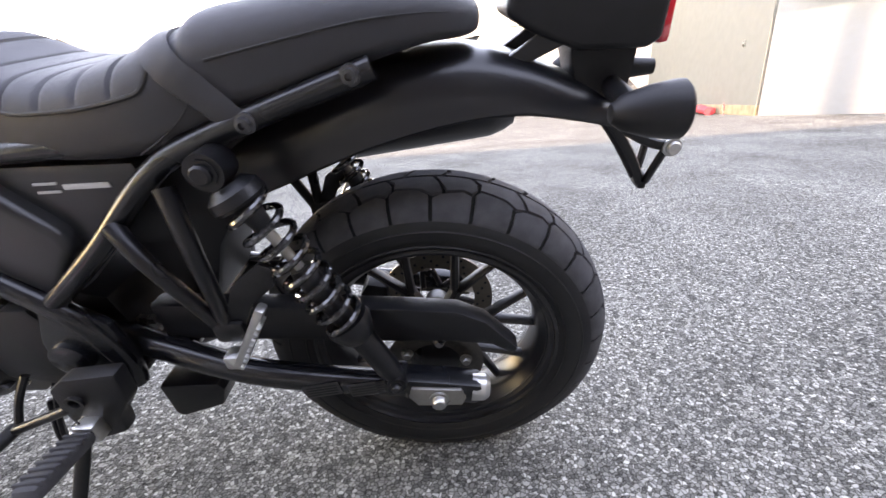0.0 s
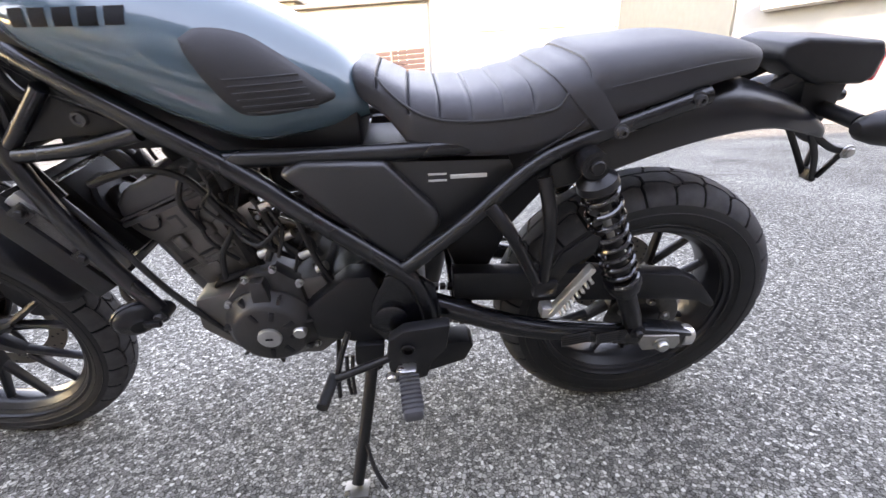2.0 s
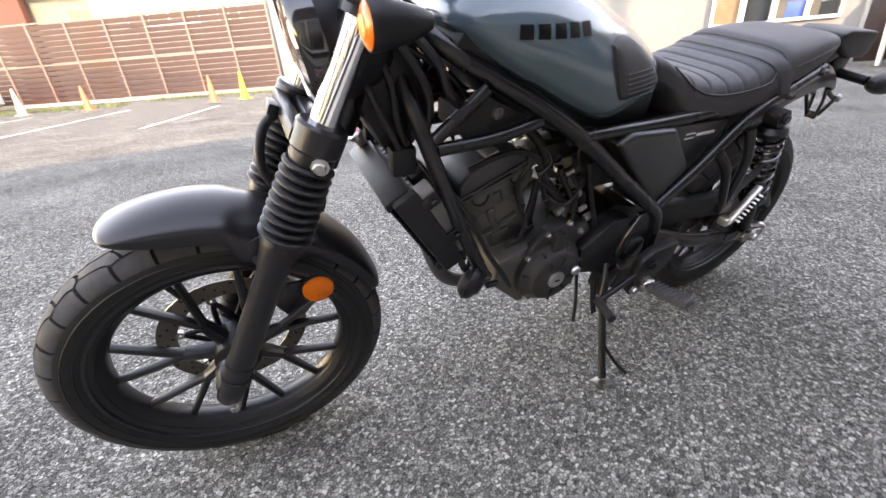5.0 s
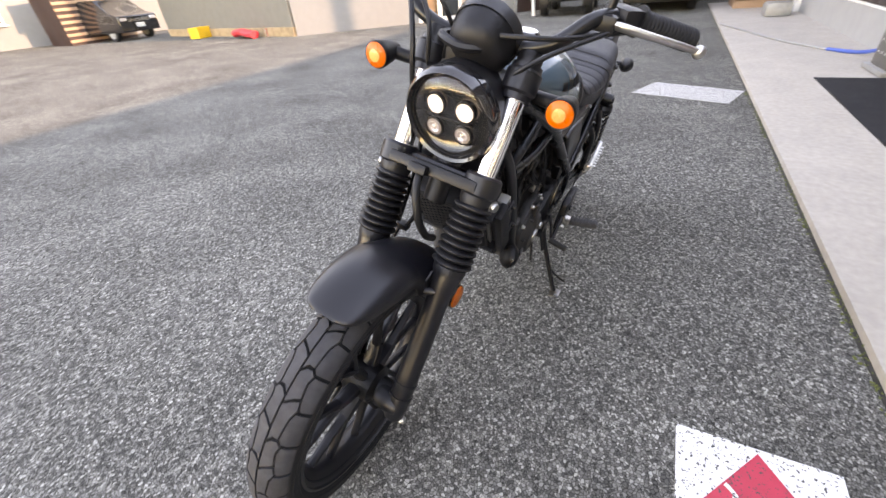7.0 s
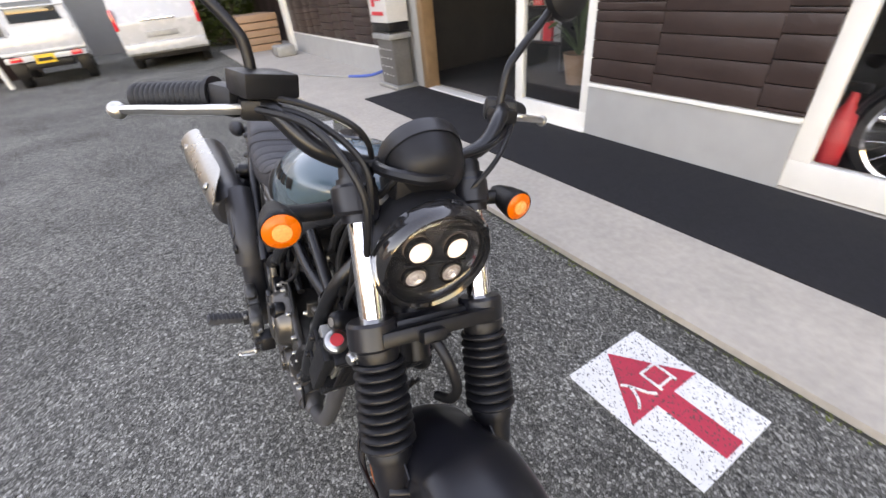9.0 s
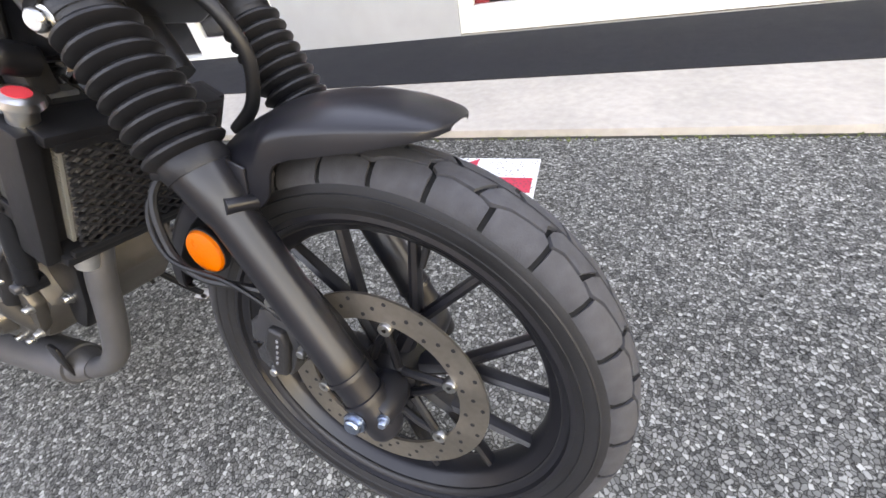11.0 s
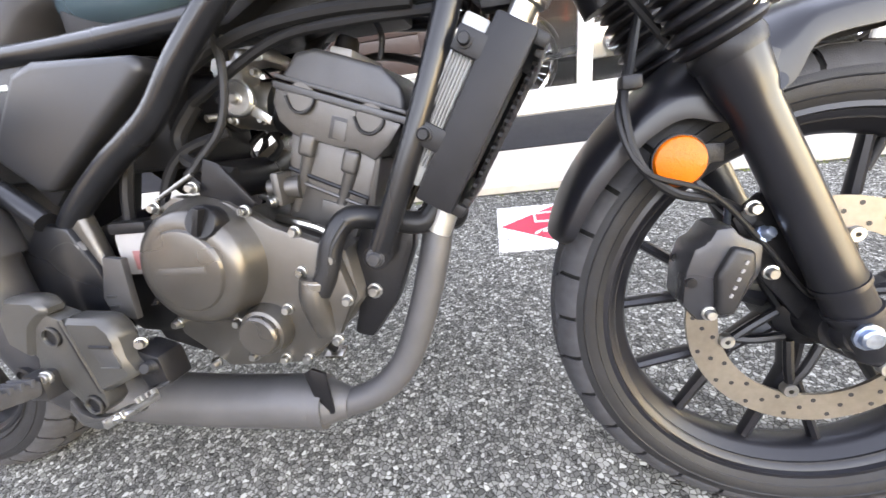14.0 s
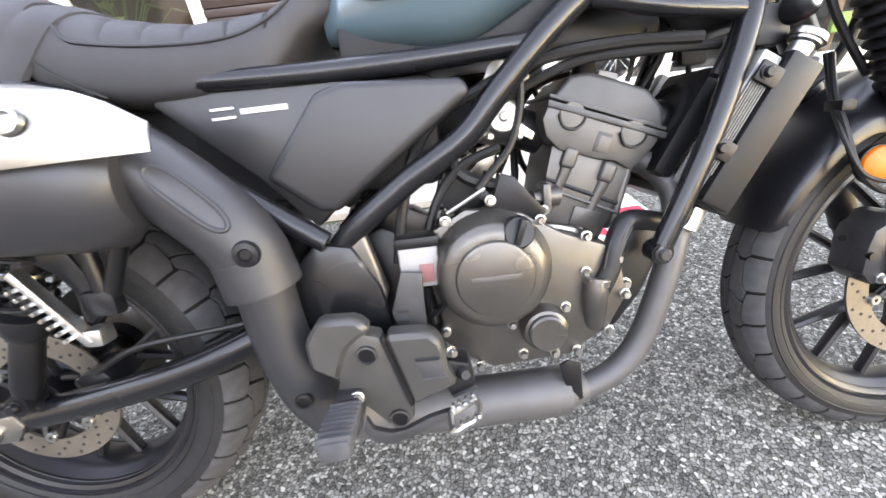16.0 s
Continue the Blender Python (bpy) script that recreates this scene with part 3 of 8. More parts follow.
    for k in range(6):
        a = 2 * math.pi * (k + 0.3) / 6
        e = Vector((math.cos(a), 0, math.sin(a)))
        q = c + e * (disc_r - 0.044)
        sg = -1 if disc_y < 0 else 1
        part("disc_bolt", lathe(B(), [(0.0032, 0.008), (0.0084, 0.008), (0.0094, 0.0065), (0.0094, -0.003), (0.0032, -0.003)], q + Vector((0, disc_y, 0)), (0, sg, 0), 16, closed=True), BOLT, d)
    a = 1.25
    e = Vector((math.cos(a), 0, math.sin(a)))
    part("valve", rod(B(), c + e * (rim - 0.02), c + e * (rim - 0.062), 0.006, 10, 0.0045), RUBBER, w)
    return w


rear_wheel = wheel(REAR, 0.3140, 0.077, 0.212, "rear_wheel", 0.118, -0.085, bike)
FRONT_HUB = Vector((1.490, 0.004, 0.3235))
front_wheel = wheel(FRONT_HUB, 0.3150, 0.050, 0.2410, "front_wheel", 0.151, -0.046, bike)

# ---- front fork, lamps and bars ----
def fork_at(z, y=0.0, ahead=0.0):
    k = (z - FRONT.z) / RAKE.z
    p = FRONT + RAKE * k
    return Vector((p.x + ahead * 0.891, y, p.z + ahead * 0.454))


for sy in (1, -1):
    fk = tagged(new("fork_leg"), "telescopic fork leg with a ribbed black gaiter and chrome tube")
    fk.parent = bike
    y = 0.108 if sy > 0 else -0.086
    a0, a1 = fork_at(0.328, y), fork_at(0.645, y)
    bm = B()
    d = (a1 - a0).normalized()
    L = (a1 - a0).length
    lathe(bm, [(0, -0.035), (0.020, -0.035), (0.024, -0.028), (0.0255, 0.0), (0.0250, 0.060), (0.0262, 0.064), (0.0252, 0.09), (0.0252, L - 0.07), (0.029, L - 0.05), (0.033, L - 0.01), (0.033, L), (0, L)], a0, d, 32)
    part("lower_tube", bm, FENDER_BLACK, fk, "satin black lower fork tube")
    for z in (0.352, 0.385):
        part("tube_collar", lathe(B(), [(0.024, -0.004), (0.0278, -0.003), (0.0278, 0.003), (0.024, 0.004)], fork_at(z, y), RAKE, 28), FENDER_BLACK, fk)
    lug = fork_at(0.327, y * 0.80)
    part("axle_clamp", lathe(B(), [(0, 0.03), (0.026, 0.03), (0.029, 0.022), (0.029, -0.022), (0.026, -0.03), (0, -0.03)], lug, seg=24), FENDER_BLACK, fk)
    g0, g1 = fork_at(0.632, y), fork_at(0.80, y)
    d, L = (g1 - g0).normalized(), (g1 - g0).length
    prof = [(0, 0.0), (0.034, 0.0), (0.036, 0.01), (0.034, 0.018)]
    n = 9
    for k in range(n):
        b = 0.018 + (L - 0.05) * k / n
        s = (L - 0.05) / n
        ro = 0.0435 - 0.004 * k / n
        prof += [(ro - 0.011, b), (ro - 0.004, b + s * 0.2), (ro, b + s * 0.42), (ro, b + s * 0.58), (ro - 0.004, b + s * 0.8)]
    prof += [(0.031, L - 0.036), (0.0325, L - 0.03), (0.0325, L - 0.003), (0.030, L), (0, L)]
    part("gaiter", lathe(B(), prof, g0, d, 32), GAITER, fk, "ribbed black rubber gaiter")
    part("gaiter_clamp", lathe(B(), [(0.034, 0), (0.0345, 0.004), (0.0345, 0.014), (0.034, 0.018)], fork_at(0.775, y), d, 32), ENGINE_BLACK, fk)
    part("upper_tube", rod(B(), fork_at(0.79, y), fork_at(0.955, y), 0.0205, 32), CHROME, fk, "polished chrome fork tube")
    part("fork_cap", lathe(B(), [(0, 0.034), (0.012, 0.034), (0.0125, 0.026), (0.022, 0.024), (0.024, 0.018), (0.024, 0.0)], fork_at(1.01, y), RAKE, 24), ENGINE_BLACK, fk)
    part("clamp_bolt", bolt_head(B(), fork_at(0.778, y * 1.02 + 0.033 * sy, -0.005), (0.3, sy, 0), 0.010, 0.010), BOLT, fk)
    if sy > 0:
        part("clamp_bolt", bolt_head(B(), fork_at(0.292, y + 0.02, -0.012), (-0.2, 1, 0), 0.009, 0.008), BOLT, fk)

yoke = tagged(new("fork_yoke"), "black triple clamps holding both fork legs")
yoke.parent = bike
for z, r in ((0.805, 0.038), (0.985, 0.034)):
    bm = B()
    m = Matrix.Rotation(radians(-27), 4, "Y")
    box(bm, fork_at(z, 0, -0.02), (0.062, 0.17, 0.026), 0.008, m)
    for sy in (1, -1):
        q = fork_at(z, 0.108 if sy > 0 else -0.090)
        lathe(bm, [(0, 0.022), (r - 0.004, 0.022), (r, 0.017), (r, -0.017), (r - 0.004, -0.022), (0, -0.022)], q, RAKE, 24)
    part("clamp", bm, FENDER_BLACK, yoke)
for sy in (1, -1):
    part("fork_shroud", rod(B(), fork_at(0.955, 0.108 if sy > 0 else -0.086), fork_at(1.012, 0.108 if sy > 0 else -0.086), 0.029, 28), FENDER_BLACK, yoke, "black fork shroud round the tube top")
part("steering_stem", rod(B(), fork_at(0.74, 0, -0.055), fork_at(1.02, 0, -0.055), 0.026, 20), ENGINE_BLACK, yoke)
part("lower_bridge", box(B(), fork_at(0.800, 0.011, 0.030), (0.022, 0.20, 0.024), 0.006, Matrix.Rotation(radians(-27), 4, "Y")), ENGINE_BLACK, yoke)
part("stem_hose", tube(B(), [fork_at(0.800, -0.012, 0.03), fork_at(0.765, 0.0, 0.055), fork_at(0.715, 0.02, 0.045), fork_at(0.68, 0.03, 0.0), fork_at(0.67, 0.03, -0.05)], 0.0085, 10, 6), CABLE, yoke, "black brake hose under the yoke")
part("hose_union", box(B(), fork_at(0.795, -0.012, 0.045), (0.026, 0.040, 0.020), 0.005, Matrix.Rotation(radians(-27), 4, "Y")), ENGINE_BLACK, yoke)

HL = Vector((1.240, 0.012, 0.912))
FWD = Vector((0.985, 0.0, -0.17)).normalized()
lamp = tagged(new("headlight"), "round black headlight with four lit LED projectors")
lamp.parent = bike
bm = lathe(B(), [(0, -0.125), (0.035, -0.123), (0.065, -0.108), (0.084, -0.08), (0.092, -0.04), (0.094, -0.005), (0.094, 0.004), (0.086, 0.004), (0.086, -0.012), (0, -0.012)], HL, FWD, 48)
part("lamp_shell", bm, BLACK_PLASTIC, lamp, "matte black headlight bowl")
part("lamp_ring", lathe(B(), [(0.0955, -0.012), (0.0965, 0.010), (0.094, 0.020), (0.089, 0.024), (0.083, 0.020), (0.080, 0.010), (0.082, -0.008)], HL, FWD, 56, closed=True), GLOSS_BLACK, lamp, "glossy black trim ring")
part("position_ring", lathe(B(), [(0.0845, 0.016), (0.078, 0.014), (0.0735, 0.006), (0.0725, -0.006), (0.080, -0.006)], HL, FWD, 56), GLOSS_BLACK, lamp, "dark glossy position light ring")
part("reflector", lathe(B(), [(0.073, -0.004), (0.06, -0.008), (0, -0.010)], HL, FWD, 40), GLOSS_BLACK, lamp)
uy = FWD.cross(Vector((0, 1, 0))).normalized()
if uy.z < 0:
    uy = -uy
for sy in (1, -1):
    for up, r, mm in ((0.020, 0.0165, LED), (-0.026, 0.0150, LED_DIM)):
        q = HL + Vector((0, sy * 0.030, 0)) + uy * up
        led = part("projector", lathe(B(), [(r + 0.003, -0.006), (r + 0.003, 0.003), (r, 0.003), (r * 0.72, 0.0075), (r * 0.36, 0.0055), (r * 0.18, 0.010), (0, 0.0105)], q, FWD, 14), mm, lamp, "bright LED projector lens" if up > 0 else "faintly glowing clear projector lens", smooth=False)
        part("bezel", lathe(B(), [(r + 0.004, -0.006), (r + 0.0045, 0.005), (r + 0.001, 0.006), (r + 0.001, 0.0)], q, FWD, 24), BLACK_PLASTIC, led)
part("divider", box(B(), HL + FWD * 0.002 + uy * -0.003, (0.006, 0.10, 0.004), 0.001), BLACK_PLASTIC, lamp)
g = part("lens", lathe(B(), [(0.0835, 0.012), (0.075, 0.0185), (0.055, 0.024), (0.03, 0.0275), (0, 0.0285)], HL, FWD, 48), LAMP_GLASS, lamp, "clear domed lens")
g.visible_shadow = False
for sy in (1, -1):
    part("lamp_bolt", bolt_head(B(), HL - FWD * 0.045 + Vector((0, sy * 0.091, 0.02)), (0, sy, 0), 0.008, 0.006), ENGINE_BLACK, lamp)
    part("lamp_stay", box(B(), HL - FWD * 0.075 + Vector((-0.01, sy * 0.085, 0.01)), (0.10, 0.012, 0.03), 0.004), ENGINE_BLACK, lamp)

for sy in (1, -1):
    ind = tagged(new("turn_signal"), "bullet-shaped black turn signal with an amber lens")
    ind.parent = bike
    q = Vector((1.175, sy * 0.20, 0.962))
    part("stalk", tube(B(), [(1.13, sy * 0.12, 0.955), (1.14, sy * 0.15, 0.958), (1.150, sy * 0.19, 0.962)], 0.0135, 12, 4), BLACK_PLASTIC, ind)
    part("housing", lathe(B(), [(0, -0.074), (0.009, -0.072), (0.016, -0.058), (0.023, -0.033), (0.027, -0.008), (0.028, 0.004), (0.0265, 0.007), (0.024, 0.006), (0, 0.004)], q + Vector((0.02, 0, 0)), (1, 0, -0.03), 28), BLACK_PLASTIC, ind, "matte black bullet housing")
    le = part("lens", lathe(B(), [(0.0255, 0.003), (0.025, 0.007), (0.021, 0.010), (0.012, 0.012), (0, 0.013)], q + Vector((0.02, 0, 0)), (1, 0, -0.03), 28), AMBER_LIT, ind, "lit amber lens")
    part("lens_core", lathe(B(), [(0.0130, 0.0116), (0.0125, 0.0136), (0.007, 0.0146), (0, 0.0148)], q + Vector((0.02, 0, 0)), (1, 0, -0.03), 18), AMBER_CORE, le, "paler lit centre", smooth=False)

dash = tagged(new("instrument"), "round black instrument pod seen from its back")
dash.parent = bike
DC, DA = Vector((1.165, 0.018, 1.040)), Vector((0.78, 0, -0.45)).normalized()
part("pod", lathe(B(), [(0, 0.056), (0.032, 0.054), (0.050, 0.044), (0.059, 0.028), (0.0635, 0.0), (0.065, -0.018), (0.061, -0.025), (0.055, -0.023), (0, -0.022)], DC, DA, 40), BLACK_PLASTIC, dash, "matte black round pod")
part("pod_ring", lathe(B(), [(0.0663, -0.022), (0.0672, -0.012), (0.0655, 0.002), (0.0635, 0.0)], DC, DA, 40), COVER_GREY, dash)
part("pod_bracket", tube(B(), [(1.15, -0.055, 1.03), (1.205, -0.05, 1.035), (1.225, 0, 1.03), (1.205, 0.05, 1.035), (1.15, 0.055, 1.03)], 0.009, 8), ENGINE_BLACK, dash)
part("lower_box", box(B(), (1.175, 0.0, 1.01), (0.06, 0.085, 0.05), 0.012), BLACK_PLASTIC, dash)

bar = tagged(new("handlebar"), "wide black handlebar with rubber grips and levers")
bar.parent = bike
HB = [(0.985, 0.335, 1.085), (1.06, 0.235, 1.105), (1.115, 0.19, 1.10), (1.145, 0.14, 1.055), (1.145, 0.06, 1.03), (1.145, -0.06, 1.03), (1.145, -0.14, 1.055), (1.115, -0.19, 1.10), (1.06, -0.235, 1.105), (0.985, -0.335, 1.085)]
part("bar_tube", tube(B(), HB, 0.0135, 14, 6), FRAME_BLACK, bar, "black painted bar tube")
for sy in (1, -1):
    a, b = Vector((1.043, sy * 0.252, 1.102)), Vector((0.962, sy * 0.362, 1.080))
    dd = (b - a).normalized()
    prof = [(0, 0), (0.026, 0), (0.026, 0.006), (0.0205, 0.008)]
    for k in range(14):
        prof += [(0.0196, 0.012 + k * 0.0076), (0.0208, 0.014 + k * 0.0076), (0.0208, 0.018 + k * 0.0076)]
    prof += [(0.0205, 0.119), (0.019, 0.123), (0.010, 0.124), (0, 0.124)]
    part("grip", lathe(B(), prof, a - dd * 0.005, dd, 20), RUBBER, bar, "ribbed black rubber grip")
    sw = part("switch_box", box(B(), (1.064, sy * 0.225, 1.103), (0.05, 0.06, 0.042), 0.012, Matrix.Rotation(radians(-sy * 32), 4, "Z")), BLACK_PLASTIC, bar)
    if sy < 0:
        part("switch_button", box(B(), (1.057, sy * 0.225, 1.128), (0.016, 0.02, 0.01), 0.003), RED_LENS, sw, "red stop switch")
        part("reservoir", box(B(), (1.100, -0.195, 1.130), (0.055, 0.075, 0.032), 0.006, Matrix.Rotation(radians(20), 4, "Z")), BLACK_PLASTIC, bar, "black brake fluid reservoir")
    part("lever_perch", box(B(), (1.100, sy * 0.205, 1.098), (0.04, 0.045, 0.028), 0.008), ENGINE_BLACK, bar)
    lev = [(1.107, sy * 0.215, 1.098), (1.114, sy * 0.245, 1.098), (1.098, sy * 0.285, 1.093), (1.062, sy * 0.335, 1.085), (1.035, sy * 0.365, 1.078)]
    bm = tube(B(), lev, 0.0090, 10, 5, r_end=0.0068, flat=0.7)
    bmesh.ops.create_uvsphere(bm, u_segments=10, v_segments=8, radius=0.0115, matrix=Matrix.Translation(lev[-1]))
    part("lever", bm, ALU, bar, "silver aluminium lever")
    part("mirror_stem", tube(B(), [(1.088, sy * 0.205, 1.11), (1.085, sy * 0.210, 1.165), (1.080, sy * 0.225, 1.195), (1.06, sy * 0.29, 1.26), (1.05, sy * 0.315, 1.285)], 0.0075, 10, 5), ENGINE_BLACK, bar)
    mi = part("mirror_shell", lathe(B(), [(0, 0.022), (0.03, 0.020), (0.048, 0.011), (0.053, 0.0), (0.050, -0.004), (0, -0.004)], (1.055, sy * 0.335, 1.315), (0.98, 0.0, 0.1), 28), BLACK_PLASTIC, bar, "round black mirror")
    part("mirror_glass", lathe(B(), [(0, -0.0045), (0.048, -0.0045)], (1.055, sy * 0.335, 1.315), (0.98, 0.0, 0.1), 28), CHROME, mi)
for pts, r in (([(1.07, -0.25, 1.09), (1.14, -0.16, 1.10), (1.19, -0.09, 1.05), (1.20, -0.075, 0.97), (1.16, -0.06, 0.88)], 0.0048),
               ([(1.10, -0.225, 1.10), (1.17, -0.15, 1.09), (1.225, -0.10, 1.02), (1.225, -0.09, 0.93), (1.19, -0.08, 0.86), (1.22, -0.07, 0.76), (1.30, -0.055, 0.66)], 0.0055),
               ([(1.06, -0.255, 1.095), (1.12, -0.18, 1.115), (1.165, -0.085, 1.085), (1.12, -0.05, 1.0), (1.02, -0.06, 0.93)], 0.0045),
               ([(1.07, 0.25, 1.09), (1.16, 0.16, 1.07), (1.20, 0.08, 1.06), (1.21, -0.02, 1.045), (1.17, -0.06, 0.98)], 0.0048),
               ([(1.10, 0.235, 1.095), (1.18, 0.15, 1.045), (1.19, 0.09, 0.99), (1.12, 0.07, 0.92), (1.02, 0.07, 0.85), (0.95, 0.08, 0.75)], 0.0045)):
    part("cable", tube(B(), pts, r, 8, 8), CABLE, bar)

# ---- front fender ----
def curved_guard(name, c, R, a0, a1, wfun, th, label, crown=0.022, parent=None, n=28):
    """A curved guard over a wheel, with a rolled crown and thickness."""
    bm = B()
    m = 11
    top, bot = [], []
    for i in range(n + 1):
        t = i / n
        a = radians(a0 + (a1 - a0) * t)
        w = wfun(t)
        e = Vector((math.cos(a), 0, math.sin(a)))
        for lst, o in ((top, 0), (bot, -th)):
            lst.append([c + e * (R(t) + o + crown * (1 - abs(2 * k / (m - 1) - 1) ** 2.4) - crown) + Vector((0, (2 * k / (m - 1) - 1) * (w + (o * 0.4)), 0)) for k in range(m)])
    rings = [[bm.verts.new(p) for p in (a + b[::-1])] for a, b in zip(top, bot)]
    ring_faces(bm, rings)
    return part(name, bm, FENDER_BLACK, parent or bike, label)


FENDER_ROWS = [(71.5, 0.366, 0.008, 0.026), (73, 0.369, 0.016, 0.048), (77, 0.372, 0.029, 0.062), (83, 0.374, 0.042, 0.070), (90, 0.375, 0.050, 0.075), (98, 0.374, 0.052, 0.078), (101, 0.373, 0.058, 0.079), (105, 0.372, 0.084, 0.079), (113, 0.368, 0.090, 0.080),
               (119, 0.364, 0.084, 0.080), (124, 0.361, 0.056, 0.079), (130, 0.357, 0.043, 0.078), (145, 0.352, 0.036, 0.076), (154, 0.346, 0.031, 0.073), (158, 0.343, 0.028, 0.066), (160, 0.341, 0.022, 0.050)]
SECTION = [(0.0, 0.0), (0.35, 0.05), (0.60, 0.14), (0.80, 0.27), (0.93, 0.42), (0.985, 0.52), (1.0, 0.60), (0.985, 1.0)]


def fender(name, c, rows, th, label):
    """A guard over a wheel: rounded crown, a crease along each side and flat flanks that reach lowest at the fork."""
    bm = B()
    rings = []
    side = [(-u, d) for u, d in SECTION[:0:-1]] + SECTION
    for ang, r, drop, w in resample(rows, 64):
        e = Vector((math.cos(radians(ang)), 0, math.sin(radians(ang))))
        top = [c + e * (r - d * drop) + Vector((0, u * w, 0)) for u, d in side]
        low = [c + e * (r - d * drop - th * (1 - d * 0.9)) + Vector((0, u * (w - th * abs(u)), 0)) for u, d in side]
        rings.append([bm.verts.new(p) for p in top + low[::-1]])
    ring_faces(bm, rings)
    return part(name, bm, FENDER_BLACK, bike, label)


ff = fender("front_fender", FRONT_HUB, FENDER_ROWS, 0.003, "satin black plastic front fender")
for sy in (1, -1):
    part("fender_stay", plate(B(), [(1.345, 0.60), (1.375, 0.645), (1.40, 0.635), (1.385, 0.56), (1.365, 0.55)], sy * 0.080 + 0.002, sy * 0.080 + 0.006, 0.002), FENDER_BLACK, ff)
    part("fender_boss", rod(B(), (1.396, sy * 0.070, 0.597), (1.386, sy * 0.103, 0.603), 0.009, 12), FENDER_BLACK, ff)
    rf = tagged(new("side_reflector"), "round amber side reflector on the fork")
    rf.parent = bike
    q = Vector((1.308, 0.121 if sy > 0 else -0.084, 0.532))
    part("reflector_lens", lathe(B(), [(0.0275, -0.004), (0.0285, 0.002), (0.026, 0.007), (0.02, 0.009), (0, 0.0095)], q, (0, sy, 0), 28), AMBER, rf, "amber lens")
    part("reflector_back", lathe(B(), [(0, -0.012), (0.024, -0.012), (0.0295, -0.004), (0.0295, 0.0025), (0.028, 0.003)], q, (0, sy, 0), 28), BLACK_PLASTIC, rf)
    part("reflector_stay", box(B(), q + Vector((0.025, -sy * 0.014, 0.005)), (0.05, 0.006, 0.022), 0.002), ENGINE_BLACK, rf)

# front caliper, on the right leg
cal = tagged(new("front_caliper"), "matte black two-piston brake caliper")
cal.parent = bike
cal.location = (-0.022, 0.036, -0.004)
bm = plate(B(), [(1.342, 0.362), (1.344, 0.405), (1.352, 0.432), (1.366, 0.440), (1.374, 0.456), (1.392, 0.458), (1.400, 0.446), (1.424, 0.436), (1.424, 0.402), (1.410, 0.372), (1.396, 0.344), (1.360, 0.340)], -0.118, -0.055, 0.007)
part("caliper_body", bm, BRACKET, cal)
part("caliper_bridge", plate(B(), [(1.378, 0.352), (1.374, 0.400), (1.390, 0.436), (1.412, 0.430), (1.414, 0.404), (1.396, 0.352)], -0.128, -0.110, 0.006, seg=3), ENGINE_SATIN, cal)
for k in range(5):
    part("caliper_mark", box(B(), (1.3895 + k * 0.0032, -0.1285, 0.378 + k * 0.0100), (0.0030, 0.002, 0.0048), 0, Matrix.Rotation(radians(25), 4, "Y")), LABEL_GREY, cal, "small pale maker's mark")
part("bleed_nipple", rod(B(), (1.398, -0.085, 0.452), (1.392, -0.098, 0.478), 0.004, 10), BLUE_ZINC, cal)
part("banjo_bolt", bolt_head(B(), (1.424, -0.112, 0.446), (0.3, -0.8, 0.4), 0.0072, 0.012), BLUE_ZINC, cal)
part("pad_pin", rod(B(), (1.350, -0.122, 0.392), (1.350, -0.114, 0.392), 0.006, 12), ENGINE_BLACK, cal)
part("caliper_bracket", plate(B(), [(1.40, 0.46), (1.43, 0.49), (1.47, 0.44), (1.52, 0.34), (1.49, 0.32), (1.44, 0.38)], -0.092, -0.078, 0.003), ENGINE_BLACK, cal)
for p in ((1.408, -0.118, 0.478), (1.432, -0.118, 0.402), (1.372, -0.118, 0.352)):
    part("caliper_bolt", bolt_head(B(), p, (0, -1, 0), 0.0066, 0.010), BOLT, cal)
part("axle_nut", bolt_head(B(), (1.514, -0.150, 0.336), (0, -1, 0), 0.0112, 0.010), BLUE_ZINC, cal, "bluish zinc axle bolt")
part("pinch_bolt", bolt_head(B(), (1.548, -0.138, 0.340), (0.2, -1, 0), 0.0055, 0.010), BLUE_ZINC, cal)
part("brake_hose", tube(B(), [(1.30, -0.055, 0.70), (1.285, -0.085, 0.64), (1.272, -0.12, 0.60), (1.285, -0.135, 0.54), (1.32, -0.135, 0.505), (1.37, -0.12, 0.49), (1.40, -0.105, 0.475)], 0.0052, 8, 8), CABLE, cal)
part("sensor_wire", tube(B(), [(1.30, -0.045, 0.70), (1.278, -0.09, 0.63), (1.265, -0.128, 0.585), (1.290, -0.142, 0.53), (1.36, -0.13, 0.50), (1.42, -0.115, 0.44), (1.48, -0.10, 0.37), (1.51, -0.08, 0.355)], 0.0032, 8, 8), CABLE, cal)
part("hose_clip", box(B(), (1.282, -0.10, 0.625), (0.022, 0.03, 0.016), 0.004), ENGINE_BLACK, cal)

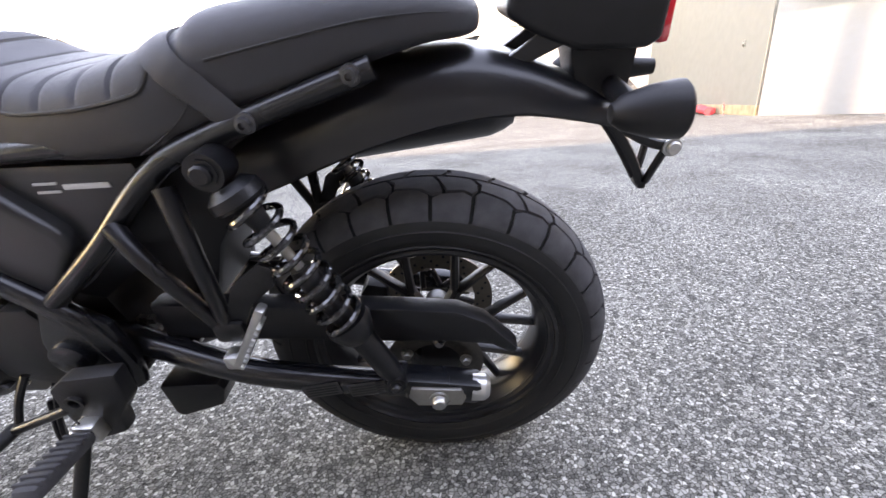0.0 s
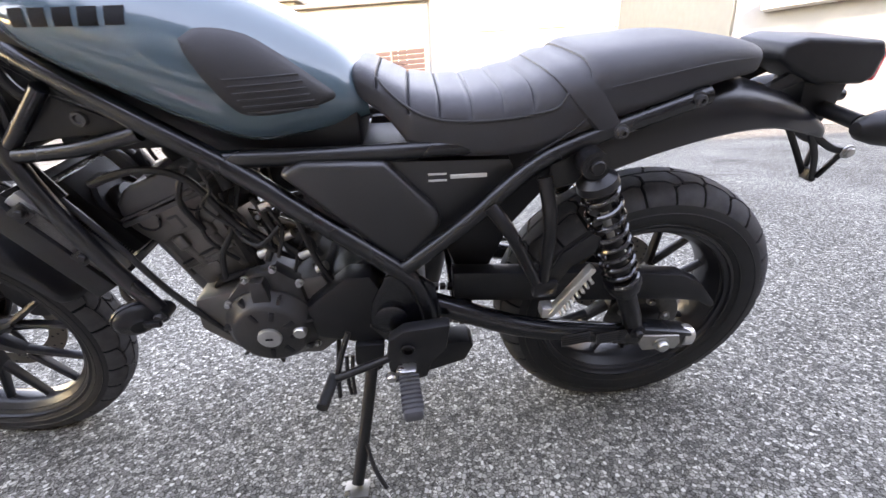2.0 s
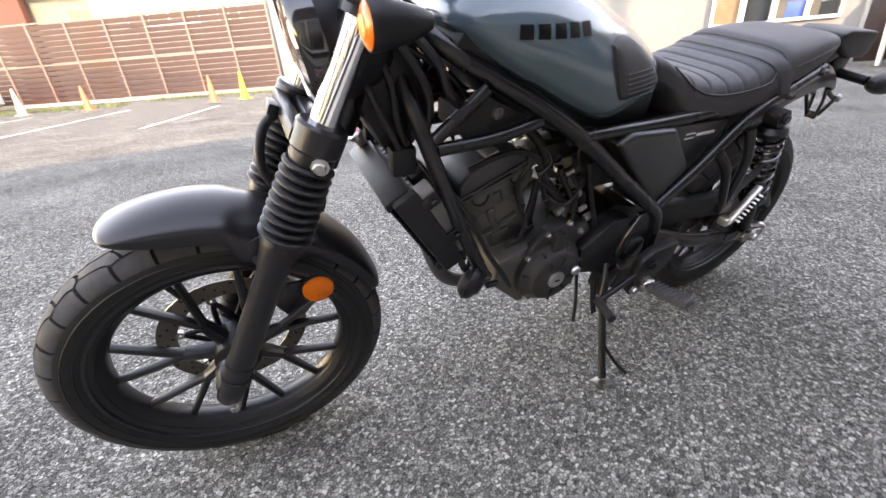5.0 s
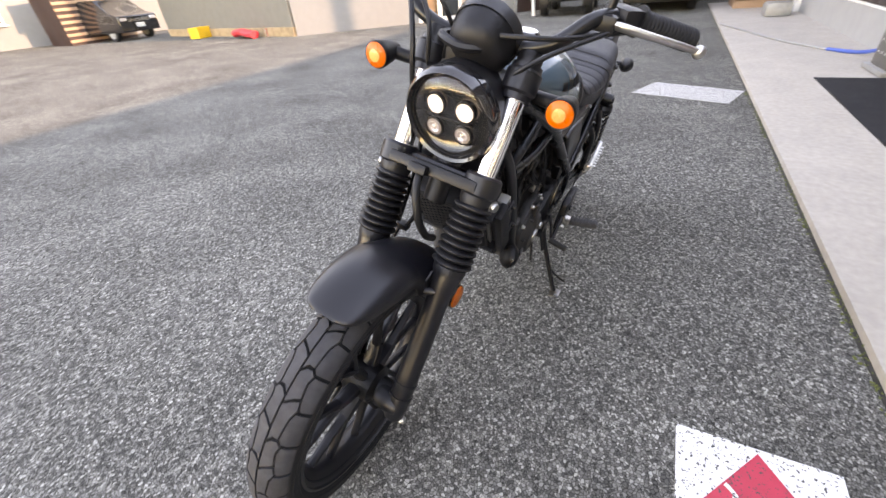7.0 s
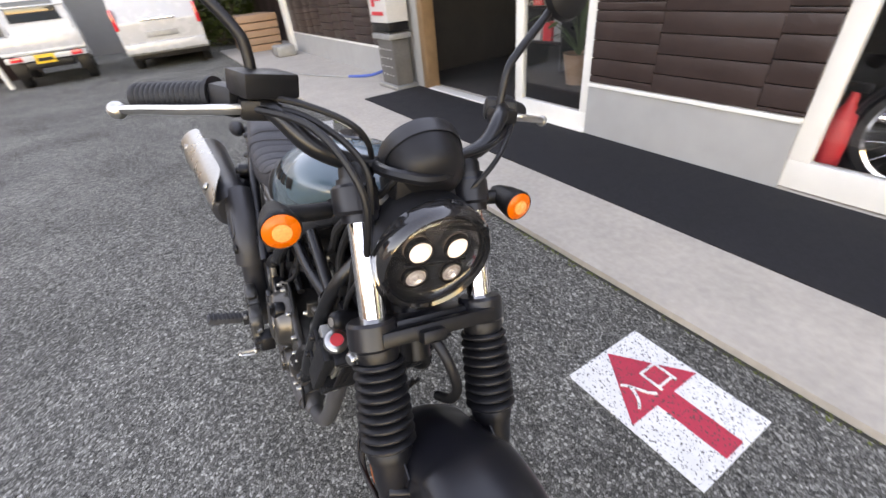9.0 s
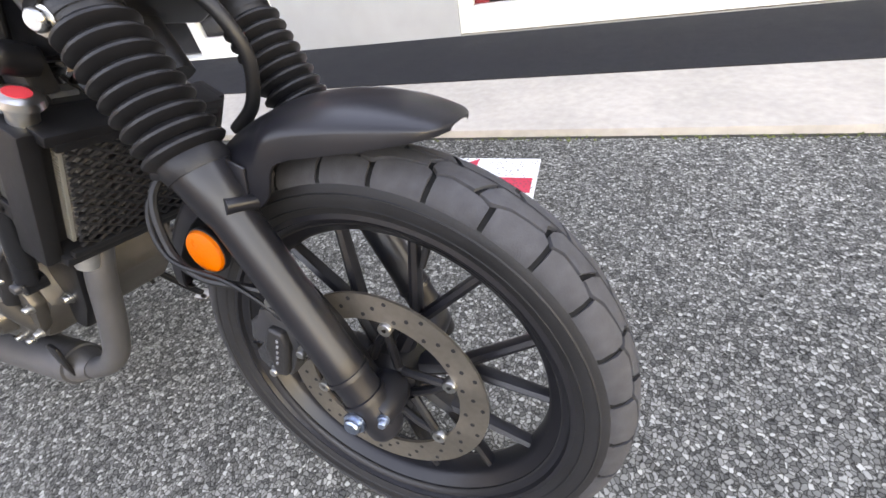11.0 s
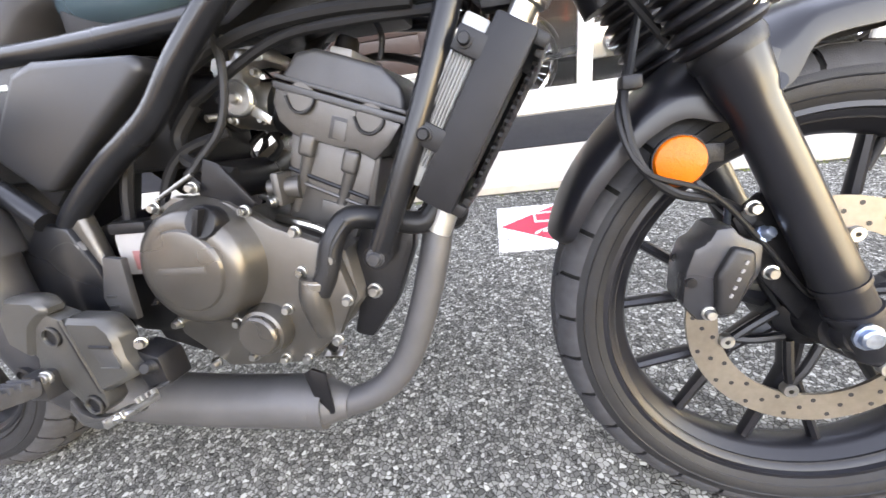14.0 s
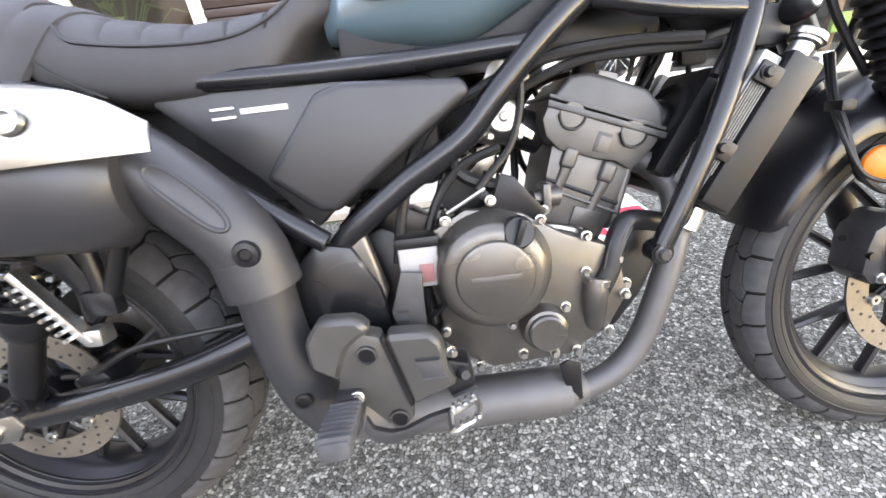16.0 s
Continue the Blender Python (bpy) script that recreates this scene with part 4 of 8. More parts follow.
# ---- frame ----
fr = tagged(new("frame"), "black painted tubular steel diamond frame")
fr.parent = bike
for sy in (1, -1):
    y = sy
    main = [(1.085, 0.035, 0.935), (1.02, 0.085, 0.890), (0.86, 0.128, 0.798), (0.745, 0.135, 0.718), (0.65, 0.145, 0.640), (0.53, 0.156, 0.545), (0.490, 0.157, 0.500), (0.468, 0.152, 0.41), (0.48, 0.146, 0.36)]
    if sy < 0:
        main = [(1.085, 0.035, 0.935), (1.02, 0.085, 0.890), (0.86, 0.128, 0.785), (0.772, 0.140, 0.708), (0.715, 0.143, 0.648), (0.670, 0.144, 0.618), (0.625, 0.143, 0.592), (0.552, 0.141, 0.540), (0.512, 0.132, 0.500), (0.495, 0.112, 0.455)]
    part("main_tube", tube(B(), [(p, y * q, r) for p, q, r in main], 0.0165, 14, 6), FRAME_BLACK, fr)
    part("down_tube", tube(B(), [(1.118, y * 0.022, 0.905), (1.112, y * 0.055, 0.855), (1.09, y * 0.105, 0.77), (1.035, y * 0.128, 0.615), (0.967, y * 0.135, 0.462)], 0.0145, 14, 5), FRAME_BLACK, fr)
    part("brace_tube", tube(B(), [(1.075, y * 0.105, 0.770), (0.985, y * 0.115, 0.850)], 0.0115, 10, smooth=False), FRAME_BLACK, fr)
    part("cross_tube", tube(B(), [(1.07, y * 0.11, 0.755), (0.97, y * 0.122, 0.765), (0.875, y * 0.125, 0.785)], 0.0120, 10, 4), FRAME_BLACK, fr)
    part("subframe_tube", tube(B(), [(0.515, y * 0.156, 0.530), (0.40, y * 0.152, 0.618), (0.30, y * 0.145, 0.705), (0.22, y * 0.138, 0.745), (0.02, y * 0.120, 0.805)], 0.0145, 12, 5), FRAME_BLACK, fr)
    part("seat_rail", tube(B(), [(0.80, y * 0.130, 0.742), (0.60, y * 0.125, 0.738), (0.42, y * 0.125, 0.742), (0.25, y * 0.125, 0.752)], 0.0140, 12, 5), FRAME_BLACK, fr)
    part("pivot_plate", plate(B(), [(0.455, 0.49), (0.50, 0.53), (0.545, 0.52), (0.575, 0.46), (0.585, 0.40), (0.54, 0.34), (0.47, 0.35), (0.445, 0.42)], y * 0.142, y * 0.158, 0.006), FRAME_BLACK, fr)
    part("frame_bolt", bolt_head(B(), (0.964, y * 0.146, 0.456), (0, y, 0), 0.0085, 0.010), BRACKET, fr)
    part("foot_lug", rod(B(), (0.964, y * 0.118, 0.456), (0.964, y * 0.146, 0.456), 0.0155, 18), FRAME_BLACK, fr)
    ip = part("frame_panel", plate(B(), [(1.06, 0.772), (0.985, 0.838), (0.885, 0.785)], y * 0.098, y * 0.108, 0.004), BLACK_PLASTIC, fr, "matte black infill panel")
    part("panel_fastener", lathe(B(), [(0, 0.001), (0.005, 0.001), (0.0065, 0.004), (0.010, 0.004), (0.0115, 0.001), (0.012, -0.003), (0, -0.003)], (0.958, y * 0.110, 0.805), (0, y, 0), 20), BRACKET, ip)
part("head_tube", rod(B(), fork_at(0.80, 0, -0.055), fork_at(0.965, 0, -0.055), 0.033, 24), FRAME_BLACK, fr)
for y0, z0, x0 in ((0.138, 0.35, 0.50), (0.14, 0.735, 0.26)):
    part("cross_brace", rod(B(), (x0, -y0, z0), (x0, y0, z0), 0.012, 12), FRAME_BLACK, fr)

# ---- tank ----
TANK = [(0.545, 0.078, 0.776, 0.842), (0.58, 0.102, 0.768, 0.880), (0.64, 0.126, 0.758, 0.918), (0.72, 0.145, 0.752, 0.958), (0.80, 0.155, 0.785, 0.988), (0.88, 0.156, 0.832, 1.003), (0.945, 0.145, 0.866, 1.001), (0.995, 0.120, 0.900, 0.985), (1.022, 0.090, 0.920, 0.965), (1.034, 0.050, 0.930, 0.945)]


def tank_section(x, w, zb, zt, n=40, grow=0.0):
    """Rounded section: full flanks, domed top, tucked lower edge."""
    out = []
    zc = zb + (zt - zb) * 0.42
    for k in range(n):
        a = 2 * math.pi * k / n
        c, s = math.cos(a), math.sin(a)
        yy = (w + grow) * abs(c) ** (0.86 if s > 0 else 0.34) * (1 if c > 0 else -1)
        zz = zc + ((zt - zc + grow) * abs(s) ** 0.96 if s > 0 else -(zc - zb + grow) * abs(s) ** 0.80)
        if s < 0:
            yy *= 1 - 0.10 * abs(s) ** 2
        out.append((x, yy, zz))
    return out


tank = tagged(new("fuel_tank"), "glossy grey-blue painted steel fuel tank")
tank.parent = bike
rows4 = [Vector(r) for r in TANK]
secs = []
for r in resample(rows4, 40):
    secs.append(tank_section(r[0], max(r[1], 0.02), r[2], r[3]))
part("tank_shell", loft(B(), secs), TANK_PAINT, tank, "glossy grey-blue painted shell")
part("filler_cap", lathe(B(), [(0, 0.014), (0.026, 0.014), (0.031, 0.010), (0.033, 0.0), (0, -0.01)], (0.87, 0, 0.998), (0.05, 0, 1), 32), GLOSS_BLACK, tank, "black filler cap")


FINE = resample(rows4, 40)


def flank(x, z):
    """Half-width of the tank at a place on its side."""
    r = None
    rs = FINE
    for a, b in zip(rs, rs[1:]):
        if a[0] <= x <= b[0]:
            t = (x - a[0]) / (b[0] - a[0])
            r = a + (b - a) * t
    if r is None:
        return 0.1
    w, zb, zt = r[1], r[2], r[3]
    zc = zb + (zt - zb) * 0.42
    if z >= zc:
        s = min(1, ((z - zc) / (zt - zc)) ** (1 / 0.96))
        return w * (1 - s * s) ** 0.43
    s = min(1, ((zc - z) / (zc - zb)) ** 1.25)
    return w * (1 - s * s) ** 0.17 * (1 - 0.10 * s * s)


def flank_patch(outline, sy, th, grid=12):
    """A pad that follows the tank's flank inside a smooth outline."""
    cx = sum(p[0] for p in outline) / len(outline)
    cz = sum(p[1] for p in outline) / len(outline)
    pts = [(p.x, p.z) for p in spline([(a, 0, b) for a, b in outline + outline[:1]], 6)][:-1]
    bm = B()
    rings = []
    for k in range(grid + 1):
        t = 1 - k / grid * 0.999
        prof = th * (1 - t ** 6) ** 0.5 if k else -0.004
        rings.append([bm.verts.new((cx + (a - cx) * t, sy * (flank(cx + (a - cx) * t, cz + (b - cz) * t) + prof), cz + (b - cz) * t)) for a, b in pts])
    ring_faces(bm, rings, caps=False)
    bm.faces.new(rings[-1])
    return bm


PAD = [(0.771, 0.908), (0.752, 0.918), (0.722, 0.916), (0.687, 0.904), (0.648, 0.878), (0.608, 0.846), (0.585, 0.823), (0.600, 0.813), (0.645, 0.805), (0.700, 0.804), (0.724, 0.815), (0.750, 0.855), (0.765, 0.886)]
for sy in (1, -1):
    pad = part("knee_pad", flank_patch(PAD, sy, 0.009), TANK_PAD, tank, "black rubber knee pad with raised ribs")
    bm = B()
    for k in range(6):
        z = 0.812 + 0.009 * k
        xs = [0.612 + 0.004 * k + i * 0.0132 for i in range(8)]
        tube(bm, [(x, sy * (flank(x, z) + 0.0085), z - (x - 0.66) * 0.0) for x in xs], 0.0016, 6, 2)
    part("pad_rib", bm, TANK_PAD, pad)
    for x0 in (0.945, 0.917, 0.888, 0.860, 0.832):
        bm = B()
        rows = []
        for j in range(5):
            z = 0.924 + 0.005 * j
            rows.append([bm.verts.new((x, sy * (flank(x, z) + 0.0012), z)) for x in (x0 + 0.0105, x0, x0 - 0.0105)])
        ring_faces(bm, rows, closed=False)
        bmesh.ops.solidify(bm, geom=bm.faces[:], thickness=0.003)
        part("tank_mark", bm, BLACK_PLASTIC, tank, "plain black emblem block")

# ---- seat ----
seat = tagged(new("seat"), "dark grey stitched two-part vinyl seat")
seat.parent = bike


def seat_section(x, w, zb, zt, drop=0.0, n=48):
    """Upholstered section: upright flanks, a rounded shoulder and a gently crowned top."""
    out = []
    h = zt - zb
    for k in range(n):
        a = 2 * math.pi * k / n
        c, s = math.cos(a), math.sin(a)
        yy = w * abs(c) ** 0.42 * (1 if c > 0 else -1)
        if s > 0:
            zz = zb + h * (0.40 + 0.60 * abs(s) ** 0.66)
            if s > 0.33:
                zz -= drop
                yy *= 1 - drop * 1.6
        else:
            zz = zb + h * 0.40 * (1 - abs(s) ** 0.5)
            yy *= 0.985
        out.append((x, yy, zz))
    return out


S1 = [(0.566, 0.072, 0.826, 0.850), (0.561, 0.086, 0.812, 0.858), (0.545, 0.098, 0.800, 0.858), (0.520, 0.110, 0.782, 0.845), (0.496, 0.119, 0.752, 0.833), (0.476, 0.128, 0.728, 0.826), (0.44, 0.135, 0.722, 0.821), (0.38, 0.143, 0.718, 0.820), (0.30, 0.148, 0.721, 0.834), (0.235, 0.146, 0.738, 0.853), (0.205, 0.143, 0.748, 0.861), (0.195, 0.135, 0.752, 0.857)]
secs = []
for i, r in enumerate(resample(S1, 220)):
    groove = 0.0
    if 0.25 < r[0] < 0.53:
        ph = ((r[0] - 0.25) / 0.0465) % 1.0
        near = min(ph, 1 - ph)
        groove = 0.0052 * max(0, 1 - near / 0.075) + 0.0014 * max(0, 1 - near / 0.40) ** 2
    secs.append(seat_section(r[0], r[1], r[2], r[3], groove))
part("front_cushion", loft(B(), secs), VINYL, seat, "ribbed dark grey rider's cushion")
S2 = [(0.215, 0.143, 0.752, 0.862), (0.19, 0.143, 0.760, 0.872), (0.10, 0.134, 0.783, 0.880), (0.03, 0.122, 0.803, 0.882), (-0.03, 0.106, 0.817, 0.877), (-0.065, 0.090, 0.820, 0.870), (-0.085, 0.074, 0.822, 0.863), (-0.096, 0.056, 0.826, 0.856), (-0.100, 0.036, 0.832, 0.848)]
part("rear_cushion", loft(B(), [seat_section(*r) for r in resample(S2, 36)]), VINYL, seat, "smooth raised passenger cushion")


def seat_row(x):
    """Half-width, foot and crown of the seat at a place along it."""
    rows = sorted([r for r in S1 if r[0] > 0.21] + [r for r in S2 if r[0] < 0.20])
    for p, q in zip(rows, rows[1:]):
        if p[0] <= x <= q[0]:
            t = (x - p[0]) / (q[0] - p[0])
            return [p[k] + (q[k] - p[k]) * t for k in (1, 2, 3)]
    return rows[-1][1:] if x > 0 else rows[0][1:]


def seat_side(x, z, sy, off=0.0):
    """A point on the seat's flank."""
    w, zb, zt = seat_row(x)
    q = min(1.0, max(0.0, ((z - zb) / (zt - zb) - 0.40) / 0.60)) ** (1 / 0.66)
    return (x, sy * (w * (1 - q * q) ** 0.21 + off), z)


for sy in (1, -1):
    part("seat_piping", tube(B(), [seat_side(x, z, sy, 0.0005) for x, z in ((0.528, 0.842), (0.512, 0.826), (0.487, 0.806), (0.455, 0.791), (0.418, 0.785), (0.375, 0.785), (0.331, 0.788), (0.285, 0.795), (0.262, 0.802), (0.248, 0.820))], 0.0024, 6, 6), STITCH, seat)


def strap_band(front, back, th):
    """A band over the seat that leans back as it comes down."""
    bm = B()
    rings = []
    for k in range(33):
        a = math.pi * k / 32
        sc, ss = math.cos(a), math.sin(a)
        ring = []
        for x0 in (front, (front + back) / 2, back):
            x = x0
            for _ in range(6):
                w, zb, zt = seat_row(x)
                z = zb + (zt - zb) * (0.40 + 0.60 * ss ** 0.66) if k not in (0, 32) else zb + 0.004
                x = x0 - 0.72 * (zt - z) * (1 if abs(sc) > 0.3 else 0.6)
            y = w * abs(sc) ** 0.42 * (1 if sc > 0 else -1)
            g = th if x0 not in (front, back) else th * 0.4
            ring.append(bm.verts.new((x, y + (g if sc > 0 else -g) * min(1, abs(sc) * 2), z + g * ss)))
        ring += [bm.verts.new((v.co.x, v.co.y * 0.97, v.co.z - 0.006)) for v in (ring[2], ring[0])]
        rings.append(ring)
    ring_faces(bm, rings)
    return bm


for sy in (1, -1):
    part("side_seam", tube(B(), [seat_side(x, seat_row(x)[1] + 0.58 * (seat_row(x)[2] - seat_row(x)[1]), sy, 0.0004) for x in (0.185, 0.15, 0.11, 0.07, 0.03, -0.01, -0.05, -0.08)], 0.0013, 6, 4), STITCH, seat)
    part("side_seam", tube(B(), [seat_side(x, z, sy, 0.0004) for x, z in ((0.212, 0.790), (0.232, 0.770), (0.262, 0.750), (0.290, 0.735))], 0.0012, 6, 4), STITCH, seat)
part("grab_strap", strap_band(0.270, 0.234, 0.0045), VINYL, seat, "black passenger strap across the seat")

# ---- side covers ----
for sy in (1, -1):
    cv = tagged(new("side_cover"), "satin black plastic side cover with a pale badge")
    cv.parent = bike
    y0, y1 = sy * 0.095, sy * 0.132
    back = [(0.555, 0.725), (0.325, 0.720), (0.318, 0.702), (0.425, 0.588), (0.495, 0.530), (0.52, 0.548)]
    ahead = [(0.688, 0.720), (0.650, 0.737), (0.525, 0.731), (0.444, 0.640), (0.440, 0.615), (0.502, 0.540), (0.522, 0.546), (0.605, 0.630)]
    if sy < 0:
        back = [(0.336, 0.743), (0.326, 0.722), (0.436, 0.620), (0.500, 0.545), (0.600, 0.630), (0.560, 0.738)]
        ahead = [(0.453, 0.620), (0.532, 0.714), (0.567, 0.723), (0.712, 0.712), (0.722, 0.693), (0.536, 0.567), (0.512, 0.569)]
    part("rear_panel", plate(B(), back, y0, sy * 0.128, 0.006), COVER_GREY, cv)
    part("front_panel", plate(B(), ahead, y0, sy * 0.152, 0.013, seg=3), COVER_GREY, cv, "raised angular panel")
    bg = tagged(new("badge"), "pale two-letter-sized badge and bar")
    bg.parent = cv
    xs = (0.455, 0.430) if sy > 0 else (0.385, 0.405)
    x0, z0 = (0.443, 0.6945) if sy > 0 else (0.411, 0.704)
    for z, h in ((z0 + 0.0055, 0.003), (z0 - 0.0055, 0.003)):
        part("badge_stroke", box(B(), (x0, sy * 0.1285, z), (0.030, 0.003, h)), LABEL_WHITE, bg)
    bm = box(B(), (0.392 if sy > 0 else 0.463, sy * 0.1285, z0), (0.060, 0.003, 0.007), 0.001)
    part("badge_bar", bm, LABEL_WHITE, bg)

# ---- engine ----
eng = tagged(new("engine"), "bronze and black single-cylinder engine with bright cover bolts")
eng.parent = bike
part("crankcase", plate(B(), [(0.655, 0.48), (0.665, 0.505), (0.80, 0.49), (0.915, 0.462), (0.925, 0.39), (0.84, 0.302), (0.70, 0.300), (0.645, 0.345)], -0.118, 0.118, 0.012), ENGINE, eng, "bronze-black cast crankcase")
part("gearbox", plate(B(), [(0.66, 0.49), (0.58, 0.53), (0.49, 0.50), (0.47, 0.42), (0.54, 0.34), (0.66, 0.335)], -0.10, 0.105, 0.012), ENGINE_BLACK, eng)
cyl = part("cylinder", plate(B(), [(0.840, 0.616), (0.827, 0.566), (0.815, 0.510), (0.805, 0.462), (0.905, 0.455), (0.934, 0.514), (0.962, 0.566)], -0.066, 0.066, 0.009), ENGINE, eng, "cast cylinder with stud bosses")
hd = part("cylinder_head", plate(B(), [(0.837, 0.674), (0.826, 0.651), (0.830, 0.627), (0.848, 0.606), (0.868, 0.600), (0.905, 0.586), (0.930, 0.580), (0.953, 0.564), (0.974, 0.580), (0.996, 0.606)], -0.073, 0.073, 0.006), ENGINE, eng, "bronze cast cylinder head")
part("head_lid", plate(B(), [(0.838, 0.678), (0.852, 0.689), (0.868, 0.706), (0.895, 0.707), (0.931, 0.694), (0.978, 0.675), (1.000, 0.648), (1.002, 0.630), (0.998, 0.614)], -0.070, 0.070, 0.007, seg=3), ENGINE_LID, eng, "dark grey head cover")
part("lid_rim", plate(B(), [(0.833, 0.668), (0.835, 0.677), (1.003, 0.613), (1.001, 0.604)], -0.077, 0.077, 0.0022), ENGINE_LID, hd)
part("lid_rim", plate(B(), [(0.836, 0.680), (0.838, 0.685), (1.003, 0.621), (1.003, 0.615)], -0.0745, 0.0745, 0.0018), ENGINE_LID, hd)
part("lid_plug", box(B(), (0.925, 0.0, 0.699), (0.030, 0.120, 0.012), 0.004, Matrix.Rotation(radians(18), 4, "Y")), LABEL_GREY, hd)
for sy in (1, -1):
    for x, z in ((0.868, 0.652), (0.955, 0.617)):
        part("head_scallop", lathe(B(), [(0.019, -0.004), (0.019, 0.0), (0.0175, 0.0015), (0.0, 0.0018)], (x, sy * 0.0735, z), (0, sy, 0), 24), ENGINE, hd)
        part("scallop_lip", tube(B(), [(x - 0.019, sy * 0.0765, z + 0.004), (x - 0.014, sy * 0.0765, z - 0.013), (x, sy * 0.0765, z - 0.019), (x + 0.014, sy * 0.0765, z - 0.013), (x + 0.019, sy * 0.0765, z - 0.004)], 0.0022, 6, 4), ENGINE_BLACK, hd)
    part("window_pocket", plate(B(), [(0.895, 0.599), (0.906, 0.626), (0.926, 0.619), (0.918, 0.592)], sy * 0.070, sy * 0.0736, 0.0010), ENGINE_SATIN, hd)
    part("pocket_face", plate(B(), [(0.901, 0.599), (0.909, 0.620), (0.925, 0.614), (0.917, 0.591)], sy * 0.070, sy * 0.0742, 0.0010), ENGINE, hd)
    for pts in ([(0.868, 0.608), (0.861, 0.582), (0.843, 0.545), (0.824, 0.508)], [(0.924, 0.580), (0.917, 0.555), (0.898, 0.518), (0.880, 0.482)]):
        part("stud_boss", tube(B(), [(x, sy * (0.063 if k < 2 else 0.0605), z) for k, (x, z) in enumerate(pts)], 0.0105, 12, 4, r_end=0.0088), ENGINE, cyl)
        (ax, az), (bx, bz) = pts[0], pts[1]
        part("boss_collar", box(B(), ((ax + bx) / 2 - 0.001, sy * 0.064, (az + bz) / 2 - 0.002), (0.022, 0.024, 0.030), 0.006, Matrix.Rotation(radians(22), 4, "Y"), 3), ENGINE, cyl)
    for o in (0.0, -0.014):
        part("joint_rib", tube(B(), [(0.829, sy * 0.0660, 0.566 + o), (0.935, sy * 0.0660, 0.516 + o)], 0.0030, 8, smooth=False), ENGINE if o else ENGINE_BLACK, cyl)
    part("cast_pad", box(B(), (0.885, sy * 0.0675, 0.500), (0.042, 0.004, 0.028), 0.0015, Matrix.Rotation(radians(21), 4, "Y")), ENGINE, cyl)
    part("web_rib", tube(B(), [(0.955, sy * 0.060, 0.570), (0.945, sy * 0.061, 0.535), (0.930, sy * 0.061, 0.485)], 0.006, 8, 4), ENGINE, cyl)
part("coolant_port", rod(B(), (0.842, -0.070, 0.540), (0.802, -0.082, 0.542), 0.016, 14, 0.012), ENGINE, cyl)
part("port_flange", box(B(), (0.822, -0.078, 0.541), (0.012, 0.040, 0.044), 0.004), ENGINE, cyl)
part("port_bolt", bolt_head(B(), (0.815, -0.098, 0.526), (-0.3, -1, 0), 0.006, 0.008), BOLT, cyl)
part("lid_hook", tube(B(), [(0.965, -0.03, 0.690), (0.972, -0.032, 0.715), (0.966, -0.034, 0.735)], 0.004, 8, 4), ENGINE_BLACK, hd)

# right-hand clutch cover
cc = Vector((0.729, -0.118, 0.459))
cl = tagged(new("clutch_cover"), "round bronze clutch cover ringed with bolts")
cl.parent = eng
part("cover_body", lathe(B(), [(0.087, 0.0), (0.085, 0.018), (0.077, 0.030), (0.075, 0.044), (0.070, 0.052), (0.061, 0.056), (0.053, 0.0565), (0.051, 0.0605), (0.047, 0.062), (0.0, 0.0622)], cc, (0, -1, 0), 56), ENGINE_COVER, cl)
part("cover_flange", plate(B(), [(0.640, 0.47), (0.655, 0.525), (0.70, 0.548), (0.775, 0.535), (0.83, 0.50), (0.905, 0.470), (0.922, 0.40), (0.895, 0.35), (0.835, 0.310), (0.72, 0.303), (0.655, 0.355)], -0.136, -0.116, 0.006), ENGINE_COVER, cl)
part("embossed_bar", box(B(), cc + Vector((0.0, -0.0625, 0.002)), (0.066, 0.002, 0.009), 0.001), ENGINE, cl, "plain raised emblem bar")
part("oil_filler", lathe(B(), [(0.022, 0.0), (0.022, 0.02), (0.019, 0.024), (0, 0.024)], (0.762, -0.150, 0.512), (0.1, -1, 0.25), 24), ENGINE_BLACK, cl)
part("filler_grip", box(B(), (0.765, -0.176, 0.519), (0.008, 0.012, 0.034), 0.002, Matrix.Rotation(radians(20), 4, "Y")), ENGINE_BLACK, cl)
part("small_cover", lathe(B(), [(0.036, 0.0), (0.034, 0.014), (0.031, 0.024), (0.027, 0.026), (0.027, 0.033), (0.024, 0.036), (0, 0.036)], (0.797, -0.132, 0.364), (0, -1, 0), 32), ENGINE_COVER, cl)
part("pump_housing", tube(B(), [(0.875, -0.125, 0.355), (0.872, -0.140, 0.40), (0.875, -0.138, 0.43)], 0.018, 12, 4), ENGINE_COVER, cl)
for x, z in ((0.652, 0.488), (0.672, 0.535), (0.735, 0.556), (0.80, 0.522), (0.862, 0.492), (0.905, 0.455), (0.916, 0.40), (0.893, 0.345), (0.845, 0.318), (0.83, 0.39), (0.752, 0.372), (0.765, 0.322), (0.70, 0.310), (0.655, 0.372), (0.86, 0.44), (0.812, 0.318)):
    part("cover_bolt", bolt_head(B(), (x, -0.137, z), (0, -1, 0), 0.0058, 0.010), BOLT, cl)

